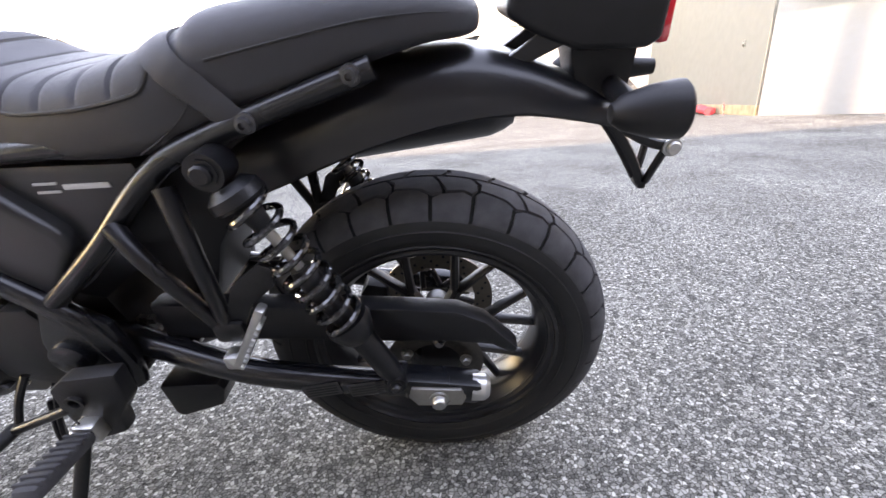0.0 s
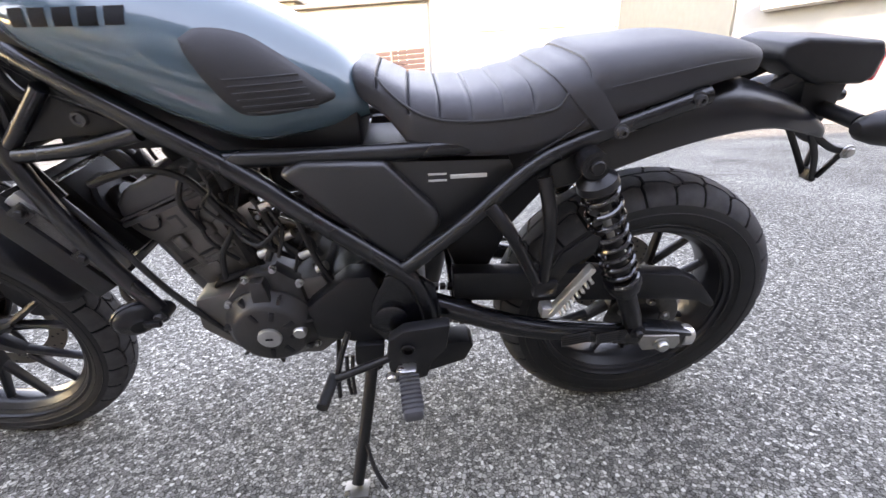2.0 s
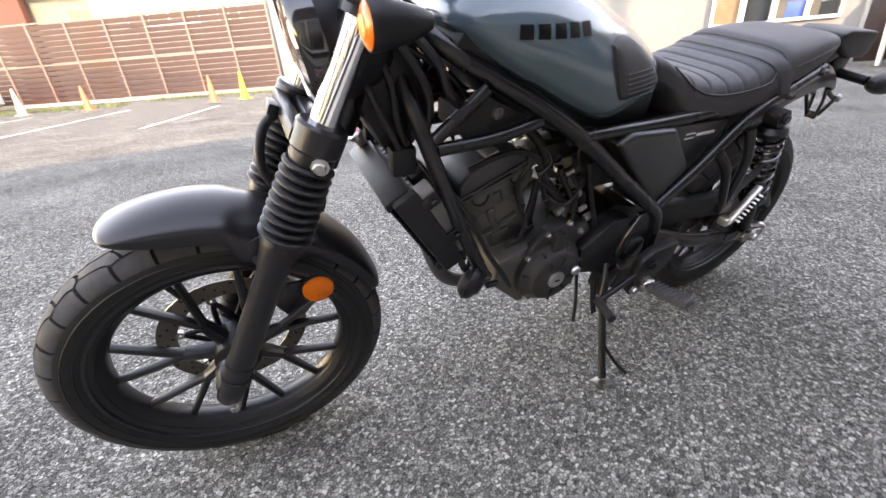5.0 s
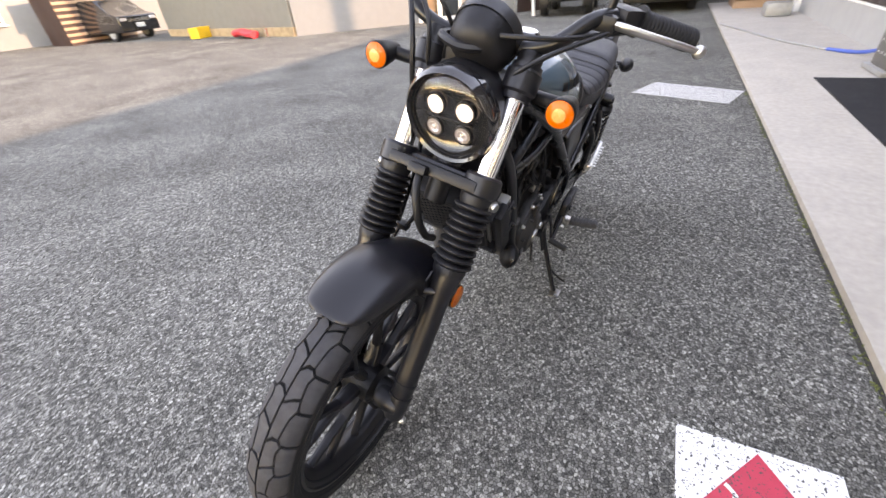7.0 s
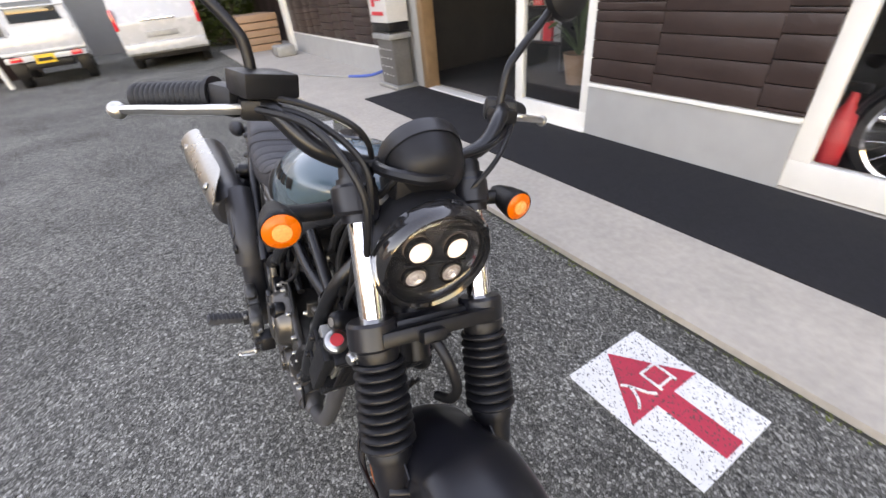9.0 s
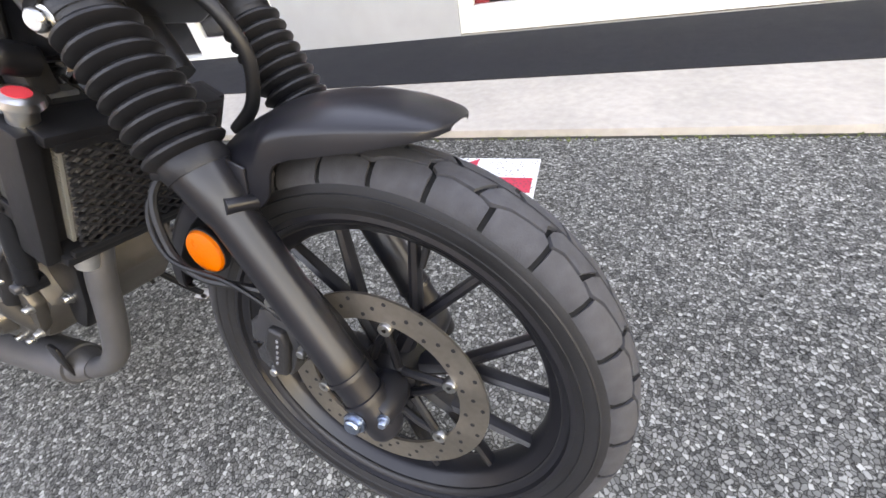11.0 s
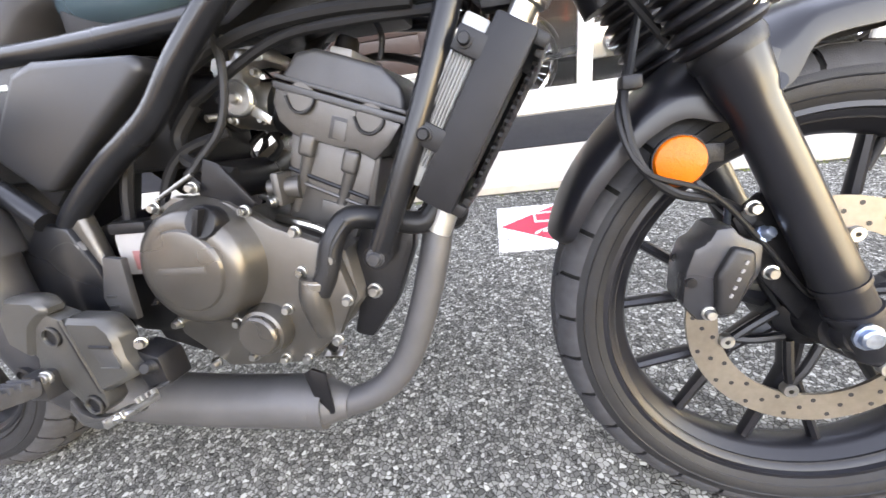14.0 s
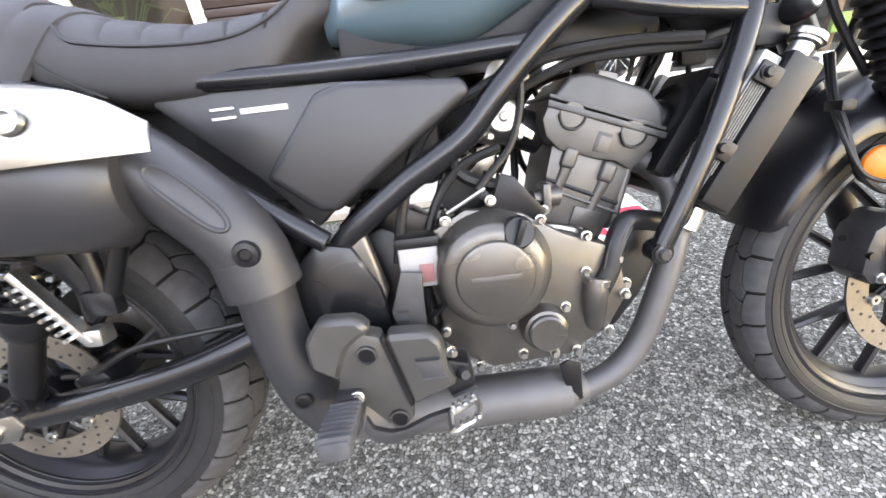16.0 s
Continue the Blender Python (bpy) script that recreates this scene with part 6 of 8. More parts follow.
part("pipe_stay", plate(B(), [(0.838, 0.215), (0.822, 0.285), (0.835, 0.292), (0.855, 0.285), (0.858, 0.22)], -0.125, -0.119, 0.002), ENGINE_BLACK, exh)
part("mid_cover", tube(B(), [(0.470, -0.150, 0.270), (0.450, -0.172, 0.335), (0.438, -0.182, 0.42), (0.435, -0.188, 0.50), (0.430, -0.190, 0.54)], 0.036, 20, 6, flat=1.0), EXHAUST_COVER, exh, "smooth black pipe cover")
UC = [(0.437, -0.189, 0.490), (0.430, -0.190, 0.535), (0.412, -0.192, 0.572), (0.380, -0.193, 0.610), (0.345, -0.196, 0.645), (0.305, -0.200, 0.676)]
uc = part("upper_cover", tube(B(), UC, 0.046, 26, 6), EXHAUST_COVER, exh, "flared black shield over the bend")
part("cover_lip", tube(B(), UC[:2], 0.0475, 26, smooth=False, r_end=0.0465), EXHAUST_COVER, uc)
ring = []
for k in range(25):
    an = 2 * math.pi * k / 24
    ca, sa = math.cos(an), math.sin(an)
    u = 0.050 * abs(ca) ** 0.6 * (1 if ca > 0 else -1)
    px, pz = 0.400 - 0.676 * u + 0.737 * 0.011 * sa, 0.614 + 0.737 * u + 0.676 * 0.011 * sa
    off = (px - 0.412) * 0.737 + (pz - 0.572) * 0.676
    ring.append((px, -0.1935 - math.sqrt(max(1e-5, 0.046 ** 2 - off * off)), pz))
part("cover_recess", tube(B(), ring, 0.0028, 8, 2), EXHAUST_COVER, uc)
part("cover_bolt", lathe(B(), [(0, 0.003), (0.006, 0.003), (0.008, 0.007), (0.014, 0.006), (0.016, 0.0), (0, -0.01)], (0.446, -0.231, 0.546), (0.15, -1, 0), 20), ENGINE_BLACK, uc)
part("cover_bolt", lathe(B(), [(0, 0.003), (0.006, 0.003), (0.007, 0.006), (0.011, 0.005), (0.013, 0.0), (0, -0.008)], (0.458, -0.205, 0.332), (0.1, -1, 0), 20), ENGINE_BLACK, exh)
MU0, MU1 = Vector((0.345, -0.222, 0.640)), Vector((-0.180, -0.258, 0.684))
d = (MU1 - MU0).normalized()
Lm = (MU1 - MU0).length
can = B()
lathe(can, [(0.0, 0.0), (0.040, 0.0), (0.056, 0.02), (0.060, 0.06), (0.060, Lm - 0.05), (0.054, Lm - 0.02), (0.046, Lm), (0.030, Lm + 0.004), (0.028, Lm - 0.02), (0.0, Lm - 0.02)], MU0, d, 40)
for v in can.verts:
    zc = MU0.z + (v.co.x - MU0.x) / (MU1.x - MU0.x) * (MU1.z - MU0.z)
    v.co.z = zc + (v.co.z - zc) * (1.28 if v.co.z < zc else 1.1)
part("muffler_body", can, EXHAUST_COVER, exh, "black oval muffler can")
part("tail_cap", lathe(B(), [(0.0555, Lm - 0.03), (0.050, Lm - 0.004), (0.040, Lm + 0.010), (0.030, Lm + 0.012), (0.028, Lm - 0.015)], MU0, d, 36), BRUSHED, exh, "brushed steel end cap")


def shell(bm, a0, axis, length, r0, r1, t0, t1, th, n=14, m=10):
    """Part of a tube wall between two angles, with thickness."""
    ax = Vector(axis).normalized()
    u = Vector((0, -1, 0))
    u = (u - ax * u.dot(ax)).normalized()
    v = ax.cross(u)
    if v.z < 0:
        v = -v
    rings = []
    for i in range(n + 1):
        s = i / n
        r = r0 + (r1 - r0) * s
        ring = []
        for rr in (r, r - th):
            nose = max(0.0, 1 - s / 0.30)
            lo, hi = t0 + 14 * nose, t1 - 58 * nose ** 1.5
            row = [Vector(a0) + ax * length * s + (u * math.cos(radians(lo + (hi - lo) * k / m)) + v * math.sin(radians(lo + (hi - lo) * k / m))) * rr for k in range(m + 1)]
            ring += row if rr == r else row[::-1]
        rings.append([bm.verts.new(q) for q in ring])
    ring_faces(bm, rings)
    return bm


HS0, HS1 = Vector((0.398, -0.212, 0.664)), Vector((-0.130, -0.280, 0.714))
hd_ax = (HS1 - HS0).normalized()
Lh = (HS1 - HS0).length
hs = part("heat_shield", shell(B(), HS0, hd_ax, Lh, 0.066, 0.074, -12, 84, 0.003), BRUSHED, exh, "bright brushed steel heat shield")
for s in (0.10, Lh - 0.09):
    q = HS0 + hd_ax * s + Vector((0, -0.062, 0.030))
    part("shield_bolt", lathe(B(), [(0, 0.004), (0.006, 0.004), (0.008, 0.007), (0.0125, 0.005), (0.0135, 0.0), (0, -0.004)], q, (0, -1, 0.4), 18), BOLT, hs)

# ---- swingarm, chain and rear brake ----
sw = tagged(new("swingarm"), "black tubular swingarm with silver axle adjusters")
sw.parent = bike
for sy in (1, -1):
    y = sy * 0.142
    part("arm_tube", tube(B(), [(0.52, sy * 0.10, 0.435), (0.42, sy * 0.125, 0.408), (0.28, y, 0.362), (0.12, y, 0.330), (-0.06, y, 0.308)], 0.0225, 16, 6), FRAME_BLACK, sw)
    part("axle_end", plate(B(), [(0.055, 0.350), (-0.045, 0.334), (-0.088, 0.325), (-0.094, 0.300), (-0.080, 0.280), (0.04, 0.300)], y - 0.020, y + 0.020, 0.008), FRAME_BLACK, sw)
    part("end_cap", lathe(B(), [(0.0, 0.03), (0.016, 0.03), (0.023, 0.022), (0.024, 0.0), (0, 0.0)], (-0.072, y, 0.305), (-1, 0, -0.12), 24), ALU, sw, "silver end cap")
    part("adjuster_plate", plate(B(), [(0.025, 0.333), (-0.055, 0.326), (-0.062, 0.305), (-0.055, 0.288), (0.018, 0.290), (0.032, 0.312)], y + sy * 0.018, y + sy * 0.025, 0.002), BRUSHED, sw, "silver axle plate")
    part("axle_nut", bolt_head(B(), (-0.018, y + sy * 0.026, 0.307), (0, sy, 0), 0.0125, 0.014), BOLT, sw)
    part("shock_lug", box(B(), (0.045, sy * 0.148, 0.348), (0.03, 0.03, 0.035), 0.006), FRAME_BLACK, sw)
part("cross_tube", rod(B(), (0.40, -0.125, 0.405), (0.40, 0.125, 0.405), 0.022, 16), FRAME_BLACK, sw)
for x0, w in ((0.170, 0.060), (0.095, 0.062)):
    st = part("warning_label", box(B(), (x0, 0.1655, 0.337), (w, 0.002, 0.028), 0, Matrix.Rotation(radians(9), 4, "Y")), BRACKET, sw, "small grey label of unreadable lines")
    for k in range(4):
        part("label_line", box(B(), (x0, 0.1668, 0.346 - k * 0.006), (w * 0.88, 0.001, 0.0025), 0, Matrix.Rotation(radians(9), 4, "Y")), ENGINE_BLACK, st)
part("chain_guard", plate(B(), [(0.42, 0.490), (0.20, 0.474), (0.037, 0.460), (-0.055, 0.448), (-0.100, 0.424), (-0.154, 0.362), (-0.144, 0.351), (-0.108, 0.374), (-0.05, 0.384), (0.05, 0.390), (0.20, 0.402), (0.417, 0.420)], 0.082, 0.118, 0.008), BLACK_PLASTIC, sw, "long matte black chain guard")
part("chain_slider", plate(B(), [(0.492, 0.300), (0.492, 0.222), (0.480, 0.212), (0.392, 0.242), (0.374, 0.285), (0.384, 0.300)], 0.062, 0.116, 0.006), BLACK_PLASTIC, sw, "black lower chain slider block")
spk = part("rear_sprocket", lathe(B(), [(0.045, 0.086), (0.082, 0.086), (0.086, 0.089), (0.082, 0.092), (0.045, 0.092)], REAR, (0, 1, 0), 44, closed=True), GREASE, sw, "dark toothed rear sprocket")
for k in range(5):
    a = 2 * math.pi * (k + 0.4) / 5
    part("sprocket_bolt", bolt_head(B(), REAR + Vector((math.cos(a) * 0.055, 0.093, math.sin(a) * 0.055)), (0, 1, 0), 0.008, 0.010), BOLT, spk)
part("sprocket_boss", lathe(B(), [(0.052, 0.06), (0.052, 0.088), (0.03, 0.095), (0.0, 0.095)], REAR, (0, 1, 0), 24), ENGINE_BLACK, spk)
bm = B()
for (xa, za), (xb, zb) in (((0.53, 0.375), (0.0, 0.234)), ((0.53, 0.445), (-0.01, 0.402))):
    n = 38
    for k in range(n):
        t = (k + 0.5) / n
        q = Vector((xa + (xb - xa) * t, 0.089, za + (zb - za) * t))
        box(bm, q, (0.0115, 0.014 if k % 2 else 0.010, 0.0105), 0, Matrix.Rotation(-math.atan2(zb - za, xb - xa), 4, "Y"))
tagged(part("chain", bm, GREASE, sw, "dark greased drive chain"), kind="stuff")
rc = tagged(new("rear_caliper"), "black rear brake caliper")
rc.parent = bike
part("caliper_body", plate(B(), [(0.09, 0.36), (0.13, 0.37), (0.15, 0.34), (0.13, 0.31), (0.09, 0.315)], -0.125, -0.065, 0.008), BLACK_PLASTIC, rc)
part("brake_hose", tube(B(), [(0.12, -0.12, 0.36), (0.20, -0.13, 0.40), (0.32, -0.12, 0.41), (0.45, -0.11, 0.42)], 0.005, 8, 6), CABLE, rc)

# ---- rear shocks ----
for sy in (1, -1):
    shk = tagged(new("rear_shock"), "black coil-over rear shock absorber")
    shk.parent = bike
    a, b = Vector((0.206, sy * 0.165, 0.722)), Vector((0.046, sy * 0.158, 0.352))
    d = (b - a).normalized()
    L0 = (b - a).length
    part("top_eye", rod(B(), a - Vector((0, 0.018, 0)), a + Vector((0, 0.018, 0)), 0.022, 24), ENGINE_BLACK, shk)
    part("eye_bolt", bolt_head(B(), a + Vector((0, sy * 0.018, 0)), (0, sy, 0), 0.012, 0.010), ENGINE_BLACK, shk)
    part("spring_seat", lathe(B(), [(0, 0.022), (0.020, 0.022), (0.032, 0.032), (0.034, 0.044), (0.031, 0.048), (0, 0.048)], a, d, 28), ENGINE_BLACK, shk)
    part("damper_rod", rod(B(), a + d * 0.05, a + d * 0.20, 0.007, 14), BRUSHED, shk)
    part("bump_stop", rod(B(), a + d * 0.05, a + d * 0.09, 0.016, 14, 0.012), RUBBER, shk)
    part("damper_body", lathe(B(), [(0, 0.155), (0.014, 0.155), (0.0165, 0.165), (0.0165, 0.29), (0.019, 0.30), (0.019, L0 - 0.03), (0.015, L0 - 0.01), (0.015, L0), (0, L0)], a, d, 24), ENGINE_BLACK, shk)
    part("lower_seat", lathe(B(), [(0.018, 0.255), (0.033, 0.258), (0.034, 0.268), (0.028, 0.285), (0.022, 0.295), (0, 0.295)], a, d, 24), ENGINE_BLACK, shk)
    u = d.orthogonal().normalized()
    v = d.cross(u)
    turns, steps = 8.5, 150
    pts = []
    for k in range(steps + 1):
        t = k / steps
        an = 2 * math.pi * turns * t
        pts.append(a + d * (0.048 + 0.208 * (t ** 0.92)) + (u * math.cos(an) + v * math.sin(an)) * 0.0285)
    part("coil_spring", tube(B(), pts, 0.0048, 8, smooth=False), GLOSS_BLACK, shk, "glossy black coil spring")
    part("lower_eye", rod(B(), b - Vector((0, 0.016, 0)), b + Vector((0, 0.016, 0)), 0.016, 20), ENGINE_BLACK, shk)
    part("eye_bolt", bolt_head(B(), b + Vector((0, sy * 0.016, 0)), (0, sy, 0), 0.008, 0.010), ENGINE_BLACK, shk)

# ---- foot controls ----
for sy in (1, -1):
    brk = tagged(new("footrest_bracket"), "black cast footrest bracket with a ribbed rubber peg")
    brk.parent = bike
    if sy < 0:
        web = part("bracket_plate", plate(B(), [(0.500, 0.430), (0.540, 0.430), (0.574, 0.418), (0.601, 0.318), (0.602, 0.296), (0.588, 0.283), (0.570, 0.287), (0.547, 0.315), (0.527, 0.338), (0.508, 0.340), (0.515, 0.365), (0.490, 0.388)], -0.220, -0.190, 0.005), FOOT_GREY, brk)
        part("guard_pad", plate(B(), [(0.482, 0.423), (0.503, 0.450), (0.551, 0.447), (0.566, 0.429), (0.548, 0.420), (0.534, 0.409), (0.527, 0.396), (0.514, 0.365), (0.483, 0.385)], -0.226, -0.195, 0.006, seg=1), FOOT_GREY, brk)
        blk = part("guard_pad", plate(B(), [(0.580, 0.420), (0.636, 0.418), (0.649, 0.404), (0.653, 0.387), (0.653, 0.366), (0.665, 0.342), (0.604, 0.316)], -0.225, -0.190, 0.006, seg=1), FOOT_GREY, brk)
        part("pad_recess", plate(B(), [(0.613, 0.384), (0.645, 0.383), (0.651, 0.357), (0.622, 0.356)], -0.2262, -0.223, 0.0012), ENGINE_LID, blk)
        part("pad_lip", tube(B(), [(0.615, -0.2265, 0.3845), (0.645, -0.2265, 0.3835)], 0.0022, 6, smooth=False), ENGINE_BLACK, blk)
        part("pad_lip", tube(B(), [(0.622, -0.2265, 0.3555), (0.651, -0.2265, 0.3565)], 0.0018, 6, smooth=False), FOOT_GREY, blk)
        part("pad_gap", tube(B(), [(0.577, -0.2215, 0.418), (0.6025, -0.2215, 0.318)], 0.0034, 6, smooth=False), ENGINE_BLACK, web)
        for x, z in ((0.555, 0.396), (0.583, 0.299)):
            part("bracket_hole", lathe(B(), [(0.0135, -0.003), (0.0135, 0.002), (0.0115, 0.0035), (0.0105, 0.002), (0.0100, 0.0005), (0, 0.0005)], (x, -0.2205, z), (0, -1, 0), 24), ENGINE_BLACK, web)
            part("hole_rim", lathe(B(), [(0.0135, 0.0), (0.0130, 0.0042), (0.0112, 0.0046), (0.0105, 0.002)], (x, -0.2205, z), (0, -1, 0), 24), FOOT_GREY, web)
        part("pedal_arm", plate(B(), [(0.531, 0.284), (0.538, 0.303), (0.546, 0.283), (0.568, 0.274), (0.592, 0.279), (0.621, 0.292), (0.650, 0.299), (0.650, 0.287), (0.624, 0.277), (0.604, 0.268), (0.568, 0.256), (0.543, 0.262)], -0.219, -0.208, 0.003), ENGINE_LID, brk, "grey pressed brake pedal arm")
        ped = part("pedal_pad", tube(B(), [(0.650, -0.222, 0.299), (0.652, -0.262, 0.303), (0.668, -0.264, 0.312), (0.684, -0.260, 0.318), (0.686, -0.224, 0.316), (0.668, -0.220, 0.305), (0.650, -0.222, 0.299)], 0.0045, 8, 2), ALU, brk, "open toothed aluminium brake pedal")
        for k in range(4):
            for yy in (-0.222, -0.263):
                part("pedal_tooth", box(B(), (0.655 + k * 0.009, yy, 0.308 + k * 0.0042), (0.004, 0.007, 0.009), 0.001, Matrix.Rotation(radians(-24), 4, "Y")), ALU, ped)
        tab = part("bracket_strap", plate(B(), [(0.606, 0.482), (0.634, 0.478), (0.630, 0.394), (0.594, 0.400), (0.587, 0.426)], -0.172, -0.162, 0.002), ENGINE_LID, brk, "grey slotted reservoir stay")
        for z in (0.428, 0.414):
            part("strap_slot", box(B(), (0.602, -0.172, z), (0.016, 0.003, 0.0042), 0.001), STITCH, tab)
        part("spring_bolt", bolt_head(B(), (0.659, -0.200, 0.376), (0.5, -0.8, 0), 0.0058, 0.010), BOLT, brk)
        mc = part("master_cylinder", plate(B(), [(0.646, 0.370), (0.668, 0.362), (0.682, 0.358), (0.688, 0.318), (0.655, 0.306), (0.645, 0.330)], -0.205, -0.165, 0.006), ENGINE_BLACK, brk, "black rear brake master cylinder")
        part("cylinder_edge", tube(B(), [(0.656, -0.206, 0.312), (0.672, -0.207, 0.318), (0.687, -0.203, 0.322)], 0.0025, 6, 3), BRACKET, mc)
        part("cylinder_boot", lathe(B(), [(0, 0.016), (0.006, 0.016), (0.008, 0.012), (0.006, 0.009), (0.009, 0.005), (0.007, 0.002), (0.010, -0.003), (0, -0.003)], (0.672, -0.205, 0.346), (0.2, -0.9, 0.3), 16), CABLE, mc)
        coil = [(0.640 + 0.030 * k / 60 + 0.005 * math.cos(k * 0.95), -0.150 + 0.005 * math.sin(k * 0.95), 0.405 + 0.030 * k / 60) for k in range(61)]
        part("return_spring", tube(B(), coil, 0.0014, 5, smooth=False), ENGINE_BLACK, brk, "thin black pedal return spring")
        p0, p1 = Vector((0.524, -0.222, 0.332)), Vector((0.534, -0.338, 0.358))
    else:
        part("bracket_plate", plate(B(), [(0.546, 0.415), (0.517, 0.436), (0.432, 0.445), (0.440, 0.385), (0.470, 0.348), (0.478, 0.312), (0.515, 0.300), (0.548, 0.300), (0.553, 0.37)], 0.185, 0.212, 0.006), BLACK_PLASTIC, brk)
        part("bracket_hole", lathe(B(), [(0.013, 0.0), (0.013, 0.004), (0.009, 0.004), (0.008, -0.006), (0, -0.006)], (0.512, 0.216, 0.395), (0, 1, 0), 20), ENGINE_BLACK, brk)
        part("shift_rod", tube(B(), [(0.545, 0.205, 0.367), (0.60, 0.208, 0.346), (0.660, 0.212, 0.324)], 0.008, 10, 5), ENGINE_BLACK, brk, "black shift lever")
        part("shift_toe", rod(B(), (0.660, 0.205, 0.324), (0.672, 0.272, 0.322), 0.0110, 14), RUBBER, brk)
        part("shift_link", tube(B(), [(0.625, 0.17, 0.405), (0.640, 0.19, 0.37), (0.652, 0.205, 0.330)], 0.006, 8, 4), ENGINE_BLACK, brk)
        part("link_bolt", bolt_head(B(), (0.548, 0.216, 0.325), (0, 1, 0), 0.009, 0.010), BOLT, brk)
        p0, p1 = Vector((0.516, 0.215, 0.336)), Vector((0.504, 0.335, 0.364))
    dd = (p1 - p0).normalized()
    part("peg_clevis", box(B(), p0 + dd * 0.004, (0.034, 0.03, 0.036), 0.006), ALU if sy > 0 else COVER_GREY, brk)
    bm = B()
    m = dd.to_track_quat("Y", "Z").to_matrix().to_4x4()
    box(bm, (p0 + p1) / 2 + dd * 0.01, (0.034, (p1 - p0).length - 0.02, 0.022), 0.008, m)
    peg = part("peg", bm, TREAD, brk, "ribbed black rubber peg")
    for k in range(8):
        part("peg_rib", box(B(), p0 + dd * (0.030 + k * 0.0115) + Vector((0, 0, 0.010)), (0.037, 0.005, 0.010), 0.002, m), TREAD, peg)
    part("peg_bolt", bolt_head(B(), p0 + Vector((0.012, sy * 0.01, 0.012)), (0.3, sy, 0.2), 0.0068, 0.007), BOLT, brk)

    rp = tagged(new("passenger_footrest"), "silver folding passenger footrest on a black forked stay")
    rp.parent = bike
    rp.location.x = 0.0 if sy > 0 else -0.035
    y = sy * 0.178
    bm = B()
    tube(bm, [(0.360, sy * 0.160, 0.652), (0.325, y, 0.605), (0.272, y, 0.500)], 0.013, 10, 5, r_end=0.010)
    tube(bm, [(0.275, sy * 0.158, 0.698), (0.262, y, 0.62), (0.262, y, 0.500)], 0.013, 10, 5, r_end=0.010)
    box(bm, (0.258, y, 0.492), (0.045, 0.022, 0.036), 0.008)
    part("forked_stay", bm, ENGINE_BLACK, rp, "black cast forked stay")
    part("heel_plate", plate(B(), [(0.262, 0.505), (0.235, 0.565), (0.188, 0.600), (0.172, 0.592), (0.176, 0.565), (0.215, 0.535), (0.240, 0.490)], y - 0.003, y + 0.003, 0.002), ENGINE_BLACK, rp)
    m = Matrix.Rotation(radians(58), 4, "Y")
    fold = part("folded_peg", box(B(), (0.220, y + sy * 0.026, 0.500), (0.120, 0.018, 0.012), 0.004, m), ALU, rp, "bright cast aluminium peg, folded up")
    for k in range(8):
        o = (k - 3.5) * 0.0115
        part("peg_tooth", box(B(), (0.220 + o * math.cos(radians(58)) - 0.006, y + sy * 0.034, 0.500 - o * math.sin(radians(58)) - 0.004), (0.005, 0.024, 0.005), 0.001, m), ALU, fold)
    part("hinge", box(B(), (0.256, y + sy * 0.020, 0.456), (0.024, 0.026, 0.024), 0.006), ALU, rp)

stand = tagged(new("side_stand"), "black steel side stand resting on the asphalt")
stand.parent = bike
part("stand_leg", tube(B(), [(0.585, 0.150, 0.335), (0.600, 0.185, 0.260), (0.625, 0.255, 0.140), (0.638, 0.290, 0.088)], 0.0125, 12, 5, flat=0.7), ENGINE_BLACK, stand)
foot = B()
box(foot, (0.640, 0.296, 0.078), (0.050, 0.040, 0.007), 0.002, Matrix.Rotation(radians(13.8), 4, "X"))
part("stand_foot", foot, BRUSHED, stand, "worn bare steel foot")
part("stand_pivot", plate(B(), [(0.56, 0.36), (0.62, 0.36), (0.625, 0.31), (0.60, 0.27), (0.57, 0.29)], 0.13, 0.165, 0.006), ENGINE_BLACK, stand)
part("stand_spur", tube(B(), [(0.618, 0.235, 0.17), (0.60, 0.28, 0.13), (0.575, 0.31, 0.10)], 0.005, 8, 4), ENGINE_BLACK, stand)
for k in range(2):
    part("stand_spring", tube(B(), [(0.628 + k * 0.012, 0.16, 0.33), (0.632 + k * 0.010, 0.178, 0.285), (0.630 + k * 0.008, 0.19, 0.250)], 0.0042, 8, 4), ENGINE_BLACK, stand)
part("drain_tube", tube(B(), [(0.66, 0.12, 0.34), (0.668, 0.15, 0.27), (0.672, 0.165, 0.21)], 0.005, 8, 4), CABLE, stand)

# ---- tail ----
tailf = tagged(new("rear_fender"), "satin black rear fender and tail bracket")
tailf.parent = bike
F = [(0.24, 0.085, 0.640, 0.725), (0.17, 0.095, 0.665, 0.755), (0.05, 0.098, 0.708, 0.796), (-0.06, 0.092, 0.732, 0.812), (-0.15, 0.080, 0.735, 0.795), (-0.23, 0.062, 0.718, 0.760), (-0.285, 0.045, 0.702, 0.727), (-0.306, 0.025, 0.697, 0.708)]


def fender_section(x, w, zb, zt, n=18):
    """An open-bottomed arch with wall thickness."""
    out, inn = [], []
    for k in range(n + 1):
        a = math.pi * k / n
        c, s = math.cos(a), math.sin(a)
        p = (w * abs(c) ** 0.6 * (1 if c > 0 else -1), abs(s) ** 0.7)
        out.append((x, p[0], zb + (zt - zb) * p[1]))
        inn.append((x, p[0] * 0.95, zb + (zt - zb) * p[1] - 0.004))
    return out + inn[::-1]


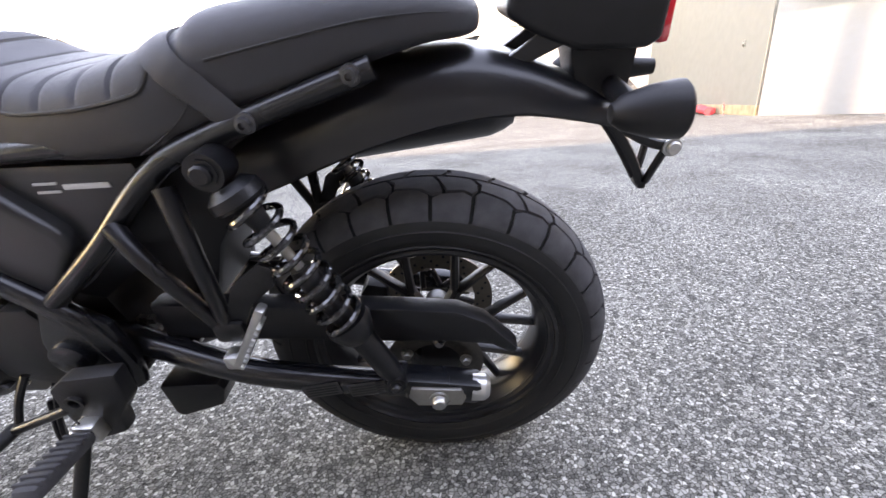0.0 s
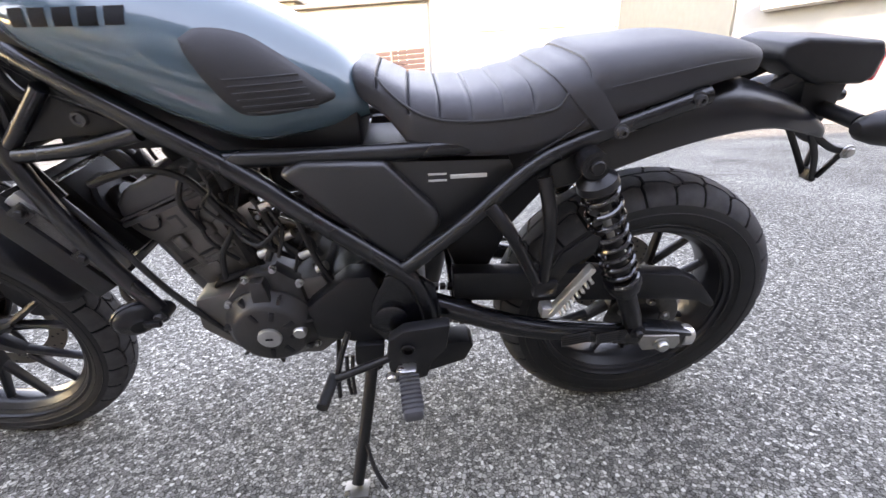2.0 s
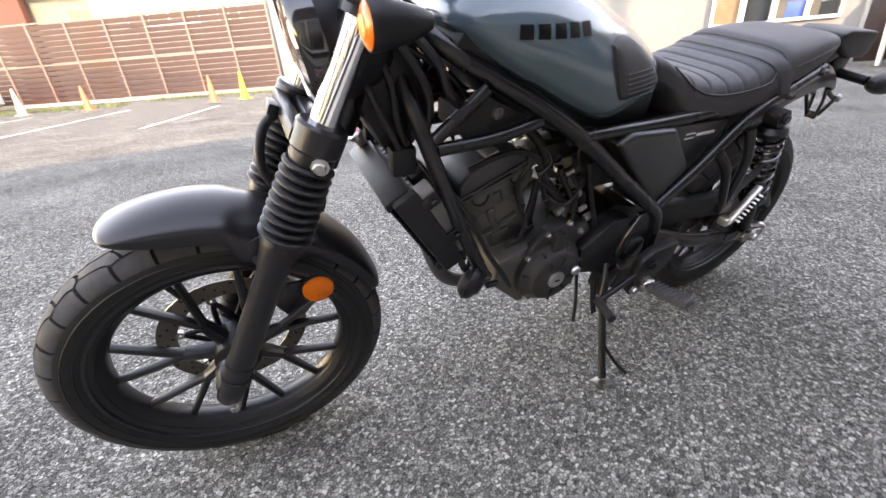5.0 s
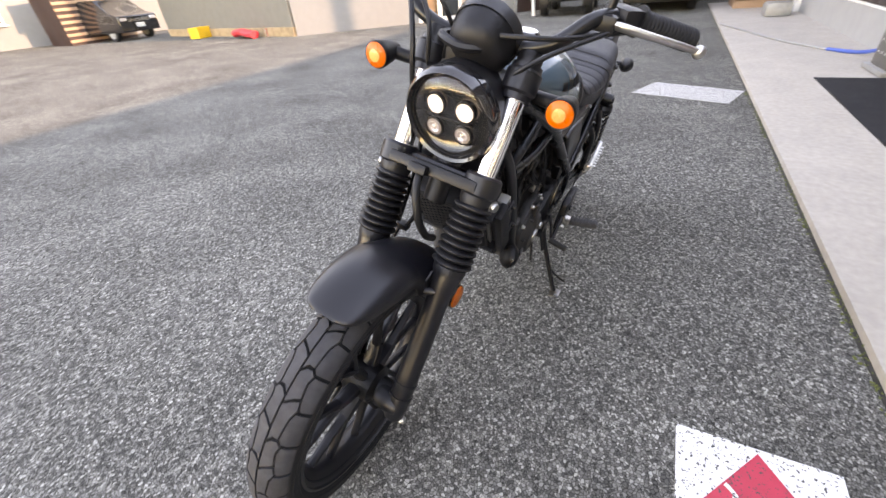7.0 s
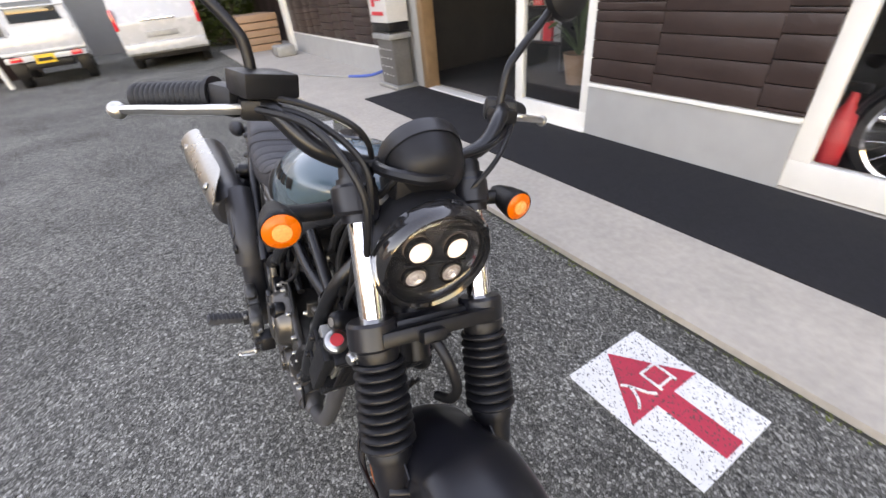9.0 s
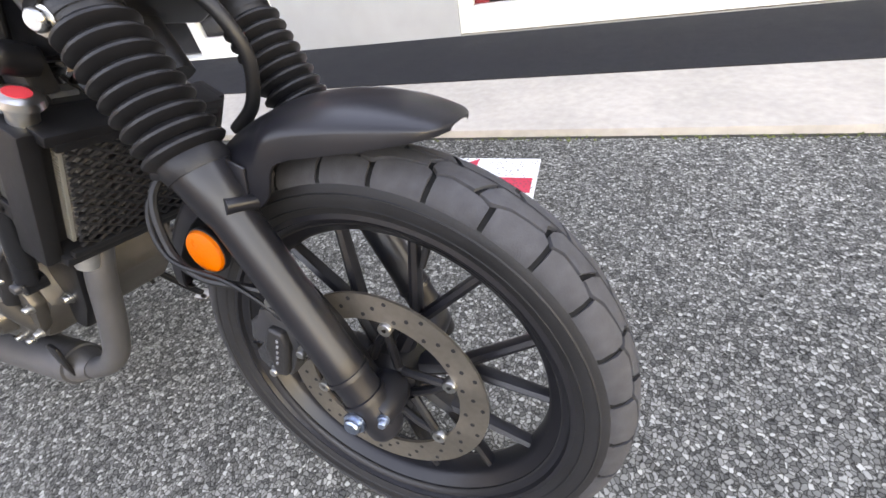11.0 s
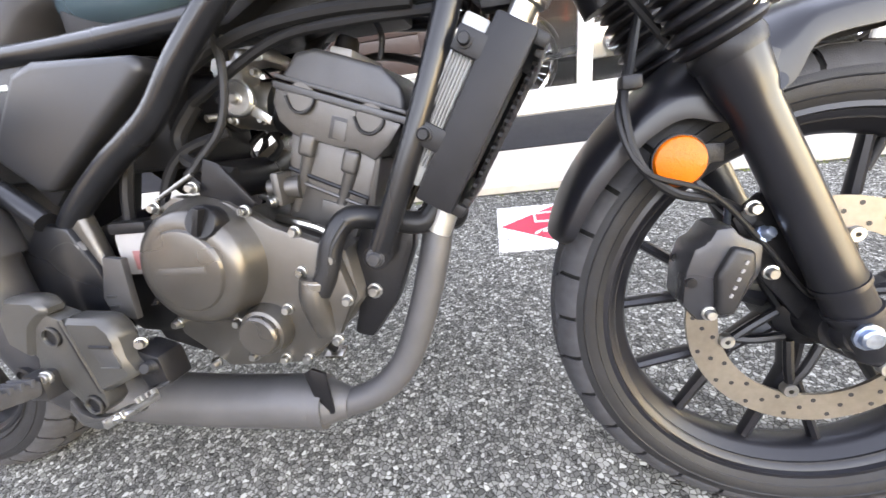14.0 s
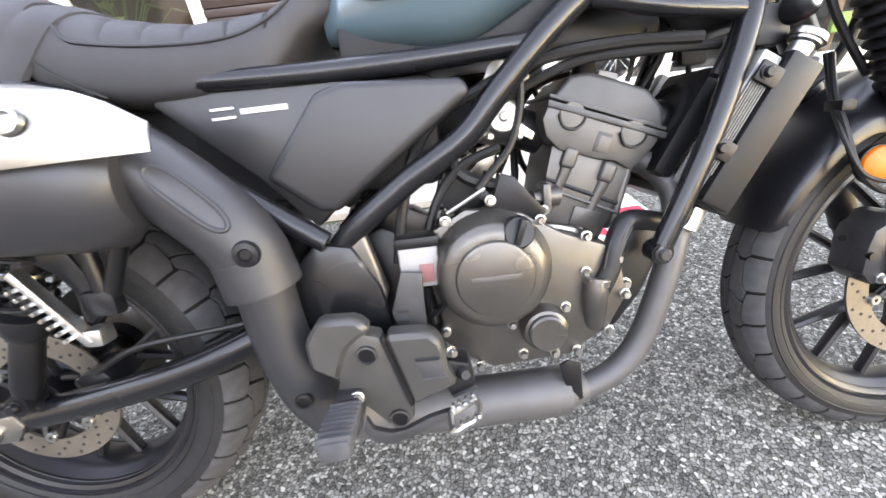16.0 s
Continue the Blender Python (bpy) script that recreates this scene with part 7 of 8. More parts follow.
part("fender_shell", loft(B(), [fender_section(*r) for r in resample(F, 30)]), FENDER_BLACK, tailf, "satin black curved fender")
part("under_tray", plate(B(), [(0.22, 0.70), (-0.05, 0.775), (-0.05, 0.74), (0.10, 0.69), (0.22, 0.655)], -0.06, 0.06, 0.01), BLACK_PLASTIC, tailf)
for sy in (1, -1):
    for x, z, y in ((0.161, 0.762, 0.148), (0.042, 0.801, 0.134)):
        part("rail_bolt", lathe(B(), [(0, 0.006), (0.003, 0.006), (0.004, 0.011), (0.0078, 0.010), (0.0085, 0.002), (0.0115, 0.001), (0.0115, -0.004), (0.007, -0.02), (0, -0.02)], (x, sy * y, z), (0, sy, 0), 20), BRACKET, tailf)
    part("lamp_arm", plate(B(), [(-0.125, 0.790), (-0.150, 0.782), (-0.215, 0.810), (-0.26, 0.815), (-0.255, 0.850), (-0.225, 0.852)], sy * 0.042 - 0.006, sy * 0.042 + 0.006, 0.004), FENDER_BLACK, tailf)
tl = tagged(new("tail_light"), "black tail light pod with a red lens")
tl.parent = bike
part("lamp_pod", plate(B(), [(-0.172, 0.862), (-0.205, 0.872), (-0.340, 0.864), (-0.352, 0.845), (-0.350, 0.806), (-0.335, 0.796), (-0.255, 0.798), (-0.200, 0.820), (-0.168, 0.840)], -0.062, 0.062, 0.016, seg=3), BLACK_PLASTIC, tl)
part("red_lens", box(B(), (-0.352, 0, 0.825), (0.018, 0.112, 0.052), 0.008), RED_LENS, tl, "glossy red lens")
part("lamp_neck", plate(B(), [(-0.25, 0.80), (-0.335, 0.80), (-0.330, 0.745), (-0.310, 0.705), (-0.285, 0.71), (-0.262, 0.75)], -0.038, 0.038, 0.008), BLACK_PLASTIC, tl)
part("plate_lamp", rod(B(), (-0.33, 0, 0.765), (-0.372, 0, 0.765), 0.014, 16, 0.010), BLACK_PLASTIC, tl)
for sy in (1, -1):
    ind = tagged(new("rear_turn_signal"), "bullet-shaped black rear turn signal")
    ind.parent = bike
    part("stalk", rod(B(), (-0.29, sy * 0.03, 0.752), (-0.285, sy * 0.115, 0.748), 0.013, 14), BLACK_PLASTIC, ind)
    q = Vector((-0.315, sy * 0.140, 0.746))
    part("housing", lathe(B(), [(0, -0.062), (0.010, -0.060), (0.019, -0.048), (0.027, -0.022), (0.031, 0.004), (0.0315, 0.012), (0.029, 0.015), (0, 0.015)], q, (-1, 0, 0), 28), BLACK_PLASTIC, ind)
    part("lens", lathe(B(), [(0.0265, 0.0135), (0.024, 0.0165), (0.014, 0.0185), (0, 0.019)], q, (-1, 0, 0), 28), AMBER, ind, "amber lens")
plb = tagged(new("plate_bracket"), "bare black number plate bracket, no plate fitted")
plb.parent = bike
for sy in (1, -1):
    bm = tube(B(), [(-0.290, sy * 0.028, 0.702), (-0.325, sy * 0.024, 0.655), (-0.356, sy * 0.012, 0.602)], 0.007, 8, 3, flat=0.6)
    tube(bm, [(-0.300, sy * 0.028, 0.698), (-0.345, sy * 0.03, 0.672), (-0.378, sy * 0.032, 0.664)], 0.007, 8, 3, flat=0.6)
    tube(bm, [(-0.372, sy * 0.030, 0.660), (-0.360, sy * 0.016, 0.605)], 0.006, 8, smooth=False)
    part("bracket_strut", bm, ENGINE_BLACK, plb)
    part("bracket_bolt", bolt_head(B(), (-0.378, sy * 0.036, 0.664), (0, sy, 0), 0.010, 0.008), BOLT, plb)
part("bracket_tip", box(B(), (-0.358, 0, 0.604), (0.012, 0.032, 0.024), 0.004), ENGINE_BLACK, plb)

tl.location.x += 0.040
plb.location.x += 0.012
for ob in bike.children:
    if ob.name.startswith("rear_turn_signal"):
        ob.location.x += 0.022

# ---- across the lot: fence, cones, lines, boards, houses ----
def at_yaw(x, y, z=0.0, deg=0.0):
    return Matrix.Translation((x, y, z)) @ Matrix.Rotation(radians(deg), 4, "Z")


def moved(bm, m):
    bmesh.ops.transform(bm, matrix=m, verts=bm.verts)
    return bm


fence = thing("slat_fence", "tall dark brown slatted fence with pale posts and rails", "fence")
FA, FB = Vector((2.4, -20.4, 0)), Vector((16.4, -25.6, 0))
fd = FB - FA
fence_m = at_yaw(FA.x, FA.y, 0, math.degrees(math.atan2(fd.y, fd.x)))
BAYS = 8
bay = fd.length / BAYS
slat_mesh = None
for i in range(BAYS + 1):
    part("post", moved(box(B(), (i * bay, 0, 1.75), (0.06, 0.08, 3.5), 0.006), fence_m), BEIGE, fence)
for z in (0.12, 1.76, 3.44):
    part("rail", moved(box(B(), (fd.length / 2, 0.02, z), (fd.length, 0.06, 0.06)), fence_m), BEIGE, fence, smooth=False)
for i in range(BAYS):
    for tier in range(2):
        for k in range(7):
            z = 0.27 + tier * 1.66 + k * 0.224
            if slat_mesh is None:
                s = part("slat", box(B(), (0, 0, 0), (bay - 0.08, 0.02, 0.198), 0.004), FENCE_WOOD, fence)
                slat_mesh = s.data
            else:
                s = new("slat", slat_mesh)
                s.parent = fence
            s.matrix_local = fence_m @ Matrix.Translation(((i + 0.5) * bay, -0.01, z))
single("fence_footing", moved(box(B(), (fd.length / 2, 0.1, 0.06), (fd.length + 0.6, 0.35, 0.12), 0.01), fence_m), CONCRETE, "low concrete footing under the fence", "kerb", kind="structure")


def cone(x, y, material, label, h=0.82, tilt=0.0):
    c = thing("traffic_cone", label, "traffic cone", "cones along the fence")
    bm = lathe(B(), [(0.0, h), (0.028, h), (0.035, h - 0.02), (0.13, 0.05), (0.14, 0.035)], (0, 0, 0), (0, 0, 1), 20)
    part("cone_body", bm, material, c)
    part("cone_foot", box(B(), (0, 0, 0.018), (0.38, 0.38, 0.036), 0.012), material, c)
    part("cone_band", lathe(B(), [(0.079, h * 0.52), (0.082, h * 0.515), (0.062, h * 0.70), (0.059, h * 0.70)], (0, 0, 0), (0, 0, 1), 20), CONE_WHITE, c)
    c.matrix_world = at_yaw(x, y, 0, tilt)
    return c


cone(11.2, -18.0, CONE_WHITE, "sun-bleached pale traffic cone on the asphalt", 0.9, 10)
cone(8.84, -17.2, ORANGE, "faded orange traffic cone on the asphalt", 0.82, 30)
cone(4.42, -15.34, ORANGE, "faded pinkish traffic cone on the asphalt", 0.82, 5)
cone(3.42, -15.26, YELLOW, "bright yellow-orange traffic cone on the asphalt", 0.86, 20)
for a, b in (((7.4, -9.4), (6.9, -15.2)), ((4.5, -8.5), (3.9, -13.0)), ((10.6, -10.4), (10.0, -16.0)), ((1.3, -9.0), (0.9, -12.0))):
    a, b = Vector((*a, 0)), Vector((*b, 0))
    d = b - a
    single("parking_line", moved(box(B(), (d.length / 2, 0, 0.0), (d.length, 0.12, 0.006)), at_yaw(a.x, a.y, 0, math.degrees(math.atan2(d.y, d.x)))), ROAD_LINE, "worn white parking line on asphalt", "road marking", "parking lines", smooth=False)


def leaves(bm, c, r, n, size, rng, flat=1.0):
    """A loose clump of small tilted leaves."""
    for _ in range(n):
        d = Vector((rng.gauss(0, 1), rng.gauss(0, 1), rng.gauss(0, 1))).normalized() * r * rng.random() ** 0.45
        q = Vector(c) + Vector((d.x, d.y, d.z * flat))
        u = Vector((rng.gauss(0, 1), rng.gauss(0, 1), rng.gauss(0, 0.6))).normalized()
        v = u.orthogonal().normalized()
        s = size * rng.uniform(0.6, 1.4)
        bm.faces.new([bm.verts.new(q + p) for p in (-u * s, v * s * 0.45, u * s, -v * s * 0.45)])


def shrub(x, y, h, w, label, seed, material, n=1500, size=0.09):
    t = thing("shrub", label, "shrub")
    rng = random.Random(seed)
    for k in range(5):
        a = rng.uniform(0, 6.28)
        part("limb", tube(B(), [(0.05 * math.cos(a), 0.05 * math.sin(a), -0.02), (w * 0.2 * math.cos(a), w * 0.2 * math.sin(a), h * 0.4), (w * 0.33 * math.cos(a), w * 0.33 * math.sin(a), h * 0.8)], 0.04, 7, 4, r_end=0.012), BARK, t)
    bm = B()
    for k in range(34):
        z = rng.uniform(0.10, 0.94)
        rad = w * 0.42 * (1 - 0.75 * max(0, z - 0.3)) * rng.uniform(0.4, 1.0)
        a = rng.uniform(0, 6.28)
        leaves(bm, (rad * math.cos(a), rad * math.sin(a), z * h), w * rng.uniform(0.13, 0.24), n // 34, size, rng)
    tagged(part("crown", bm, material, t, "dense yellow-green foliage", smooth=False), kind="stuff")
    t.matrix_world = at_yaw(x, y)
    return t


shrub(14.2, -17.4, 3.6, 2.7, "tall bushy yellow-green shrub behind the kerb", 3, LEAF, 8000, 0.075)
rng = random.Random(9)
bm = B()
for k in range(1400):
    x = rng.uniform(1, 17)
    base = Vector((x, -17.6 - 0.33 * (x - 8) + rng.uniform(-0.9, 0.6) - 0.6, 0))
    if x < 8:
        base.y -= 2.2
    h = rng.uniform(0.05, 0.22)
    u = Vector((rng.gauss(0, 1), rng.gauss(0, 1), 0)).normalized() * 0.02
    bm.faces.new([bm.verts.new(base + p) for p in (-u, u, Vector((rng.gauss(0, 0.05), rng.gauss(0, 0.05), h)))])
single("weeds", bm, LEAF, "thin green weeds along the kerb", "grass", kind="stuff", smooth=False)

# ---- signboard on legs ----
board = thing("signboard", "large white signboard on angled white legs", "signboard")
bm_m = at_yaw(13.2, -13.5, 0, 40)
part("panel", moved(box(B(), (0.2, 0, 3.1), (3.2, 0.08, 2.3), 0.01), bm_m), WHITE_WALL, board)
part("lower_strip", moved(box(B(), (0.0, 0.03, 1.40), (2.0, 0.06, 0.55), 0.01), bm_m), ENGINE_BLACK, board, "black strip with white lettering")
for x in (-0.85, -0.30, 0.30, 0.85):
    part("leg", moved(tube(B(), [(x, 0, -0.02), (x * 0.8 - 0.1, -0.05, 2.0)], 0.075, 8, smooth=False), bm_m), WHITE_WALL, board)
txt = bpy.data.curves.new("lettering", "FONT")
txt.body, txt.size, txt.extrude = "バイク バイク", 0.30, 0.004
txt.align_x, txt.align_y = "CENTER", "CENTER"
to = new("lettering", txt)
txt.materials.append(LABEL_WHITE)
to.parent = board
to.matrix_world = bm_m @ Matrix.Translation((0.0, 0.066, 1.46)) @ Matrix.Rotation(radians(180), 4, "Z") @ Matrix.Rotation(radians(90), 4, "X")
to["label"] = "white lettering reading bike, twice"
part("small_print", moved(box(B(), (0.0, 0.063, 1.22), (1.7, 0.006, 0.07)), bm_m), LABEL_WHITE, board, "bar of unreadable small print")
part("panel_picture", moved(lathe(B(), [(0.20, 0.0), (0.20, 0.006), (0.14, 0.006), (0.14, 0)], (-0.55, 0.05, 2.75), (0, 1, 0), 24, closed=True), bm_m), ENGINE_BLACK, board, "printed picture of a dirt bike")
part("panel_picture", moved(lathe(B(), [(0.18, 0.0), (0.18, 0.006), (0.12, 0.006), (0.12, 0)], (-1.05, 0.05, 2.85), (0, 1, 0), 24, closed=True), bm_m), ENGINE_BLACK, board)
part("panel_picture", moved(plate(B(), [(-1.05, 2.95), (-0.85, 3.2), (-0.6, 3.15), (-0.55, 2.95), (-0.8, 2.85)], 0.045, 0.055), bm_m), GREEN_SHEET, board)


# ---- parked vehicles ----
def car_shell(bm, side, half, taper=0.10, bevel=0.05):
    """A car body from its side outline, drawn in towards the roof."""
    plate(bm, side, -half, half, 0, "y")
    top = max(z for _, z in side)
    mid = 0.55 * top
    for v in bm.verts:
        if v.co.z > mid:
            v.co.y *= 1 - taper * (v.co.z - mid) / (top - mid)
    bevelled(bm, list(bm.faces), bevel, 3)
    return bm


def road_wheel(parent, x, y, r=0.29):
    w = part("wheel", lathe(B(), [(r - 0.1, -0.09), (r - 0.02, -0.09), (r, -0.06), (r, 0.06), (r - 0.02, 0.09), (r - 0.1, 0.09)], (x, y, r), (0, 1, 0), 28), RUBBER, parent)
    part("rim", lathe(B(), [(0, 0.07), (r - 0.12, 0.08), (r - 0.1, 0.088), (r - 0.1, -0.088), (0, -0.07)], (x, y, r), (0, 1, 0), 20), TIN, w)


van = thing("delivery_van", "white boxy van parked with its rear door shut", "van")
VS = [(0.0, 0.38), (-0.03, 0.95), (0.05, 1.10), (0.16, 1.82), (0.30, 1.93), (3.0, 1.93), (3.7, 1.25), (4.05, 1.05), (4.1, 0.35), (0.05, 0.32)]
part("body", car_shell(B(), VS, 0.83), VAN_WHITE, van, "white painted body")
part("rear_window", plate(B(), [(-0.62, 1.16), (0.62, 1.16), (0.56, 1.68), (-0.56, 1.68)], -0.005, 0.015, 0.004, "x"), DARK_GLASS, van)
van.children[-1].matrix_local = Matrix.Translation((0.045, 0, 0.0)) @ Matrix.Translation((0.02, 0, 1.16)) @ Matrix.Rotation(radians(9), 4, "Y") @ Matrix.Translation((0, 0, -1.16))
part("bumper", box(B(), (0.0, 0, 0.46), (0.14, 1.62, 0.20), 0.04), VAN_WHITE, van)
part("plate_recess", box(B(), (-0.035, 0, 0.70), (0.02, 0.62, 0.11), 0.008), TIN, van, "dark number plate recess with a blank grey bar")
part("door_handle", box(B(), (-0.045, 0, 0.98), (0.04, 0.66, 0.035), 0.012), CHROME, van)
for sy in (1, -1):
    part("tail_lamp", box(B(), (0.0, sy * 0.79, 1.02), (0.10, 0.075, 0.40), 0.02), RED_LENS, van)
    part("side_window", plate(B(), [(0.45, 1.18), (2.9, 1.18), (3.05, 1.25), (2.75, 1.75), (0.5, 1.75)], sy * 0.775, sy * 0.80, 0.005), DARK_GLASS, van)
    for x in (0.75, 3.3):
        road_wheel(van, x, sy * 0.72)
part("underside", box(B(), (2.0, 0, 0.30), (3.7, 1.45, 0.16), 0.02), ENGINE_BLACK, van)
van.matrix_world = at_yaw(-9.95, -2.05, 0, 188)

truck = thing("kei_truck", "white flatbed mini truck parked tail-on", "truck")
part("bed_floor", box(B(), (0.95, 0, 0.66), (1.95, 1.38, 0.06), 0.01), VAN_WHITE, truck)
part("tail_gate", box(B(), (0.0, 0, 0.80), (0.04, 1.38, 0.30), 0.012), VAN_WHITE, truck)
for sy in (1, -1):
    part("bed_side", box(B(), (0.95, sy * 0.69, 0.80), (1.92, 0.035, 0.30), 0.012), VAN_WHITE, truck)
    part("tail_lamp", box(B(), (-0.03, sy * 0.50, 0.565), (0.05, 0.20, 0.09), 0.015), RED_LENS, truck)
    for x in (0.62, 2.55):
        road_wheel(truck, x, sy * 0.58, 0.265)
    part("mud_flap", box(B(), (0.22, sy * 0.55, 0.36), (0.015, 0.24, 0.28), 0.004), ENGINE_BLACK, truck)
CS = [(1.95, 0.45), (1.95, 1.55), (2.05, 1.76), (2.9, 1.78), (3.25, 1.2), (3.35, 0.95), (3.35, 0.35), (1.95, 0.35)]
part("cab", car_shell(B(), CS, 0.70, 0.10, 0.04), VAN_WHITE, truck, "white cab")
part("cab_window", plate(B(), [(-0.48, 1.16), (0.48, 1.16), (0.45, 1.56), (-0.45, 1.56)], 1.915, 1.945, 0.006, "x"), DARK_GLASS, truck)
part("bed_rack", tube(B(), [(1.9, -0.62, 0.95), (1.9, -0.62, 1.45), (1.9, 0.62, 1.45), (1.9, 0.62, 0.95)], 0.02, 8, smooth=False), VAN_WHITE, truck)
part("rear_bar", box(B(), (-0.02, 0, 0.56), (0.06, 1.34, 0.10), 0.01), VAN_WHITE, truck)
part("chassis", box(B(), (1.4, 0, 0.42), (2.7, 0.8, 0.14), 0.02), ENGINE_BLACK, truck)
part("number_plate", box(B(), (-0.055, 0.05, 0.53), (0.012, 0.33, 0.165), 0.004), YELLOW, truck, "yellow number plate with a plain dark bar")
part("plate_bar", box(B(), (-0.063, 0.05, 0.52), (0.006, 0.25, 0.06)), ENGINE_BLACK, truck)
truck.matrix_world = at_yaw(-9.7, -4.2, 0, 196)

wc = thing("white_car", "white hatchback parked behind the shrub", "car")
WS = [(0, 0.3), (0.0, 0.85), (0.5, 0.95), (1.2, 1.45), (2.8, 1.48), (3.5, 1.0), (3.7, 0.8), (3.7, 0.28)]
part("body", car_shell(B(), WS, 0.8, 0.16), VAN_WHITE, wc)
for sy in (1, -1):
    part("side_window", plate(B(), [(0.85, 0.98), (1.3, 1.36), (2.7, 1.38), (3.2, 1.0)], sy * 0.735, sy * 0.765, 0.005), DARK_GLASS, wc)
    for x in (0.7, 2.95):
        road_wheel(wc, x, sy * 0.70, 0.30)
wc.matrix_world = at_yaw(18.6, -24.2, 0, 165)
dc = thing("dark_car", "dark saloon car parked beside the garage", "car")
part("body", car_shell(B(), WS, 0.82, 0.16), GLOSS_BLACK, dc)
part("windscreen", plate(B(), [(0.55, 0.97), (1.15, 1.40), (1.19, 1.38), (0.60, 0.95)], -0.62, 0.62, 0.004), DARK_GLASS, dc)
part("plate_blank", box(B(), (-0.01, 0, 0.52), (0.02, 0.34, 0.16), 0.004), LABEL_WHITE, dc, "white number plate, blank")
part("grille", box(B(), (-0.005, 0, 0.70), (0.02, 0.9, 0.10), 0.01), BRUSHED, dc)
for sy in (1, -1):
    part("head_lamp", box(B(), (0.03, sy * 0.62, 0.74), (0.10, 0.26, 0.12), 0.03), LED_DIM, dc)
    for x in (0.75, 2.95):
        road_wheel(dc, x, sy * 0.71, 0.30)
dc.matrix_world = at_yaw(-5.6, -20.4, 0, -75)

# ---- houses behind ----
def house(name, label, x, y, deg, w, d, h, material, windows, roof=ROOF):
    hs_ = thing(name, label, "house")
    m = at_yaw(x, y, 0, deg)
    part("wall", moved(box(B(), (w / 2, -d / 2, h / 2), (w, d, h)), m), material, hs_, smooth=False)
    part("roof", moved(box(B(), (w / 2, -d / 2, h + 0.12), (w + 0.8, d + 0.8, 0.24), 0.03), m), roof, hs_)
    for wx, wz, ww, wh in windows:
        wn = part("window", moved(box(B(), (wx, 0.005, wz), (ww, 0.05, wh)), m), CURTAIN_GLASS, hs_, "grey curtained window", smooth=False)
        for sx in (-1, 0, 1):
            part("frame", moved(box(B(), (wx + sx * ww / 2, 0.04, wz), (0.06, 0.05, wh + 0.06), 0.006), m), WHITE_ALU, wn)
        for sz in (-1, 1):
            part("frame", moved(box(B(), (wx, 0.04, wz + sz * wh / 2), (ww + 0.06, 0.055, 0.06), 0.006), m), WHITE_ALU, wn)
        part("sill", moved(box(B(), (wx, 0.07, wz - wh / 2 - 0.05), (ww + 0.2, 0.12, 0.05), 0.006), m), WHITE_ALU, wn)
    return hs_


house("apartment_house", "white rendered two-storey apartment house with grey windows", -10.5, -25.6, 0, 13.0, 8, 8.2, WHITE_WALL, [(5.85, 5.65, 1.9, 1.7), (9.3, 5.65, 1.9, 1.7), (1.6, 5.5, 1.8, 1.6), (9.0, 1.7, 1.8, 1.5), (11.5, 1.7, 1.2, 1.2)])
house("brown_house", "white house with three-pane windows behind the fence", 2.6, -27.4, -4, 8.9, 7, 6.8, WHITE_WALL, [(6.3, 4.0, 2.0, 1.0), (4.5, 4.0, 1.5, 1.0), (2.2, 4.0, 1.1, 1.2)])
house("tan_house", "tan and cream house with a recessed porch", 11.5, -28.4, -4, 9.0, 7, 7.4, CREAM_WALL, [(6.0, 4.2, 1.6, 1.2)])
single("porch_door", moved(box(B(), (0, 0, 2.2), (1.1, 0.12, 4.3), 0.02), at_yaw(12.0, -28.2, 0, -4)), WOOD, "warm brown timber screen in the porch", "screen", kind="structure")
single("porch_roof", moved(box(B(), (0, 0, 5.55), (3.6, 1.6, 0.16), 0.02), at_yaw(13.2, -27.8, 0, -4)), ROOF, "thin flat porch roof", "roof", kind="structure")
single("house_pillar", moved(box(B(), (0, 0, 3.8), (1.35, 0.6, 7.6), 0.02), at_yaw(14.85, -27.8, 0, -4)), TERRACOTTA, "tall terracotta pillar of the tan house", "pillar", kind="structure")
low = house("low_house", "small house with a dark tiled roof far back", -1.5, -33.5, 0, 6.5, 6, 3.4, CREAM_WALL, [(2.0, 1.9, 1.2, 1.1)])
wd = thing("wooden_shed", "brown timber shed with slatted sides", "shed")
part("shed_wall", moved(box(B(), (0, 0, 1.0), (2.6, 1.8, 2.0)), at_yaw(-4.7, -23.4, 0, 8)), FENCE_WOOD, wd, smooth=False)
for k in range(9):
    part("shed_slat", moved(box(B(), (0, 0.92, 0.15 + k * 0.22), (2.64, 0.03, 0.10), 0.004), at_yaw(-4.7, -23.4, 0, 8)), BROWN_PANEL, wd)
part("shed_roof", moved(box(B(), (0, 0, 2.08), (3.0, 2.2, 0.12), 0.02), at_yaw(-4.7, -23.4, 0, 8)), ROOF, wd)

# ---- beside the garage ----
gm = at_yaw(GA[0], GA[1], 0, math.degrees(math.atan2(GB[1] - GA[1], GB[0] - GA[0])))
gdoor = thing("sliding_door", "tan-curtained white framed sliding doors of the garage", "door")
for k in range(2):
    x = 4.02 + k * 0.66
    part("curtain", moved(box(B(), (x, -0.11, 1.05), (0.56, 0.03, 1.85)), gm), WOOD if k < 1 else DARK_GLASS, gdoor, "ochre curtain behind glass" if k < 1 else "dark glass", smooth=False)
    for sx in (-1, 1):
        part("frame", moved(box(B(), (x + sx * 0.30, -0.16, 1.0), (0.07, 0.08, 2.0), 0.006), gm), WHITE_ALU, gdoor)
    for z in (0.06, 1.0, 1.96):
        part("frame", moved(box(B(), (x, -0.16, z), (0.64, 0.075, 0.09), 0.006), gm), WHITE_ALU, gdoor)
gwin = thing("garage_window", "white framed garage window with things behind the glass", "window", kind="structure")
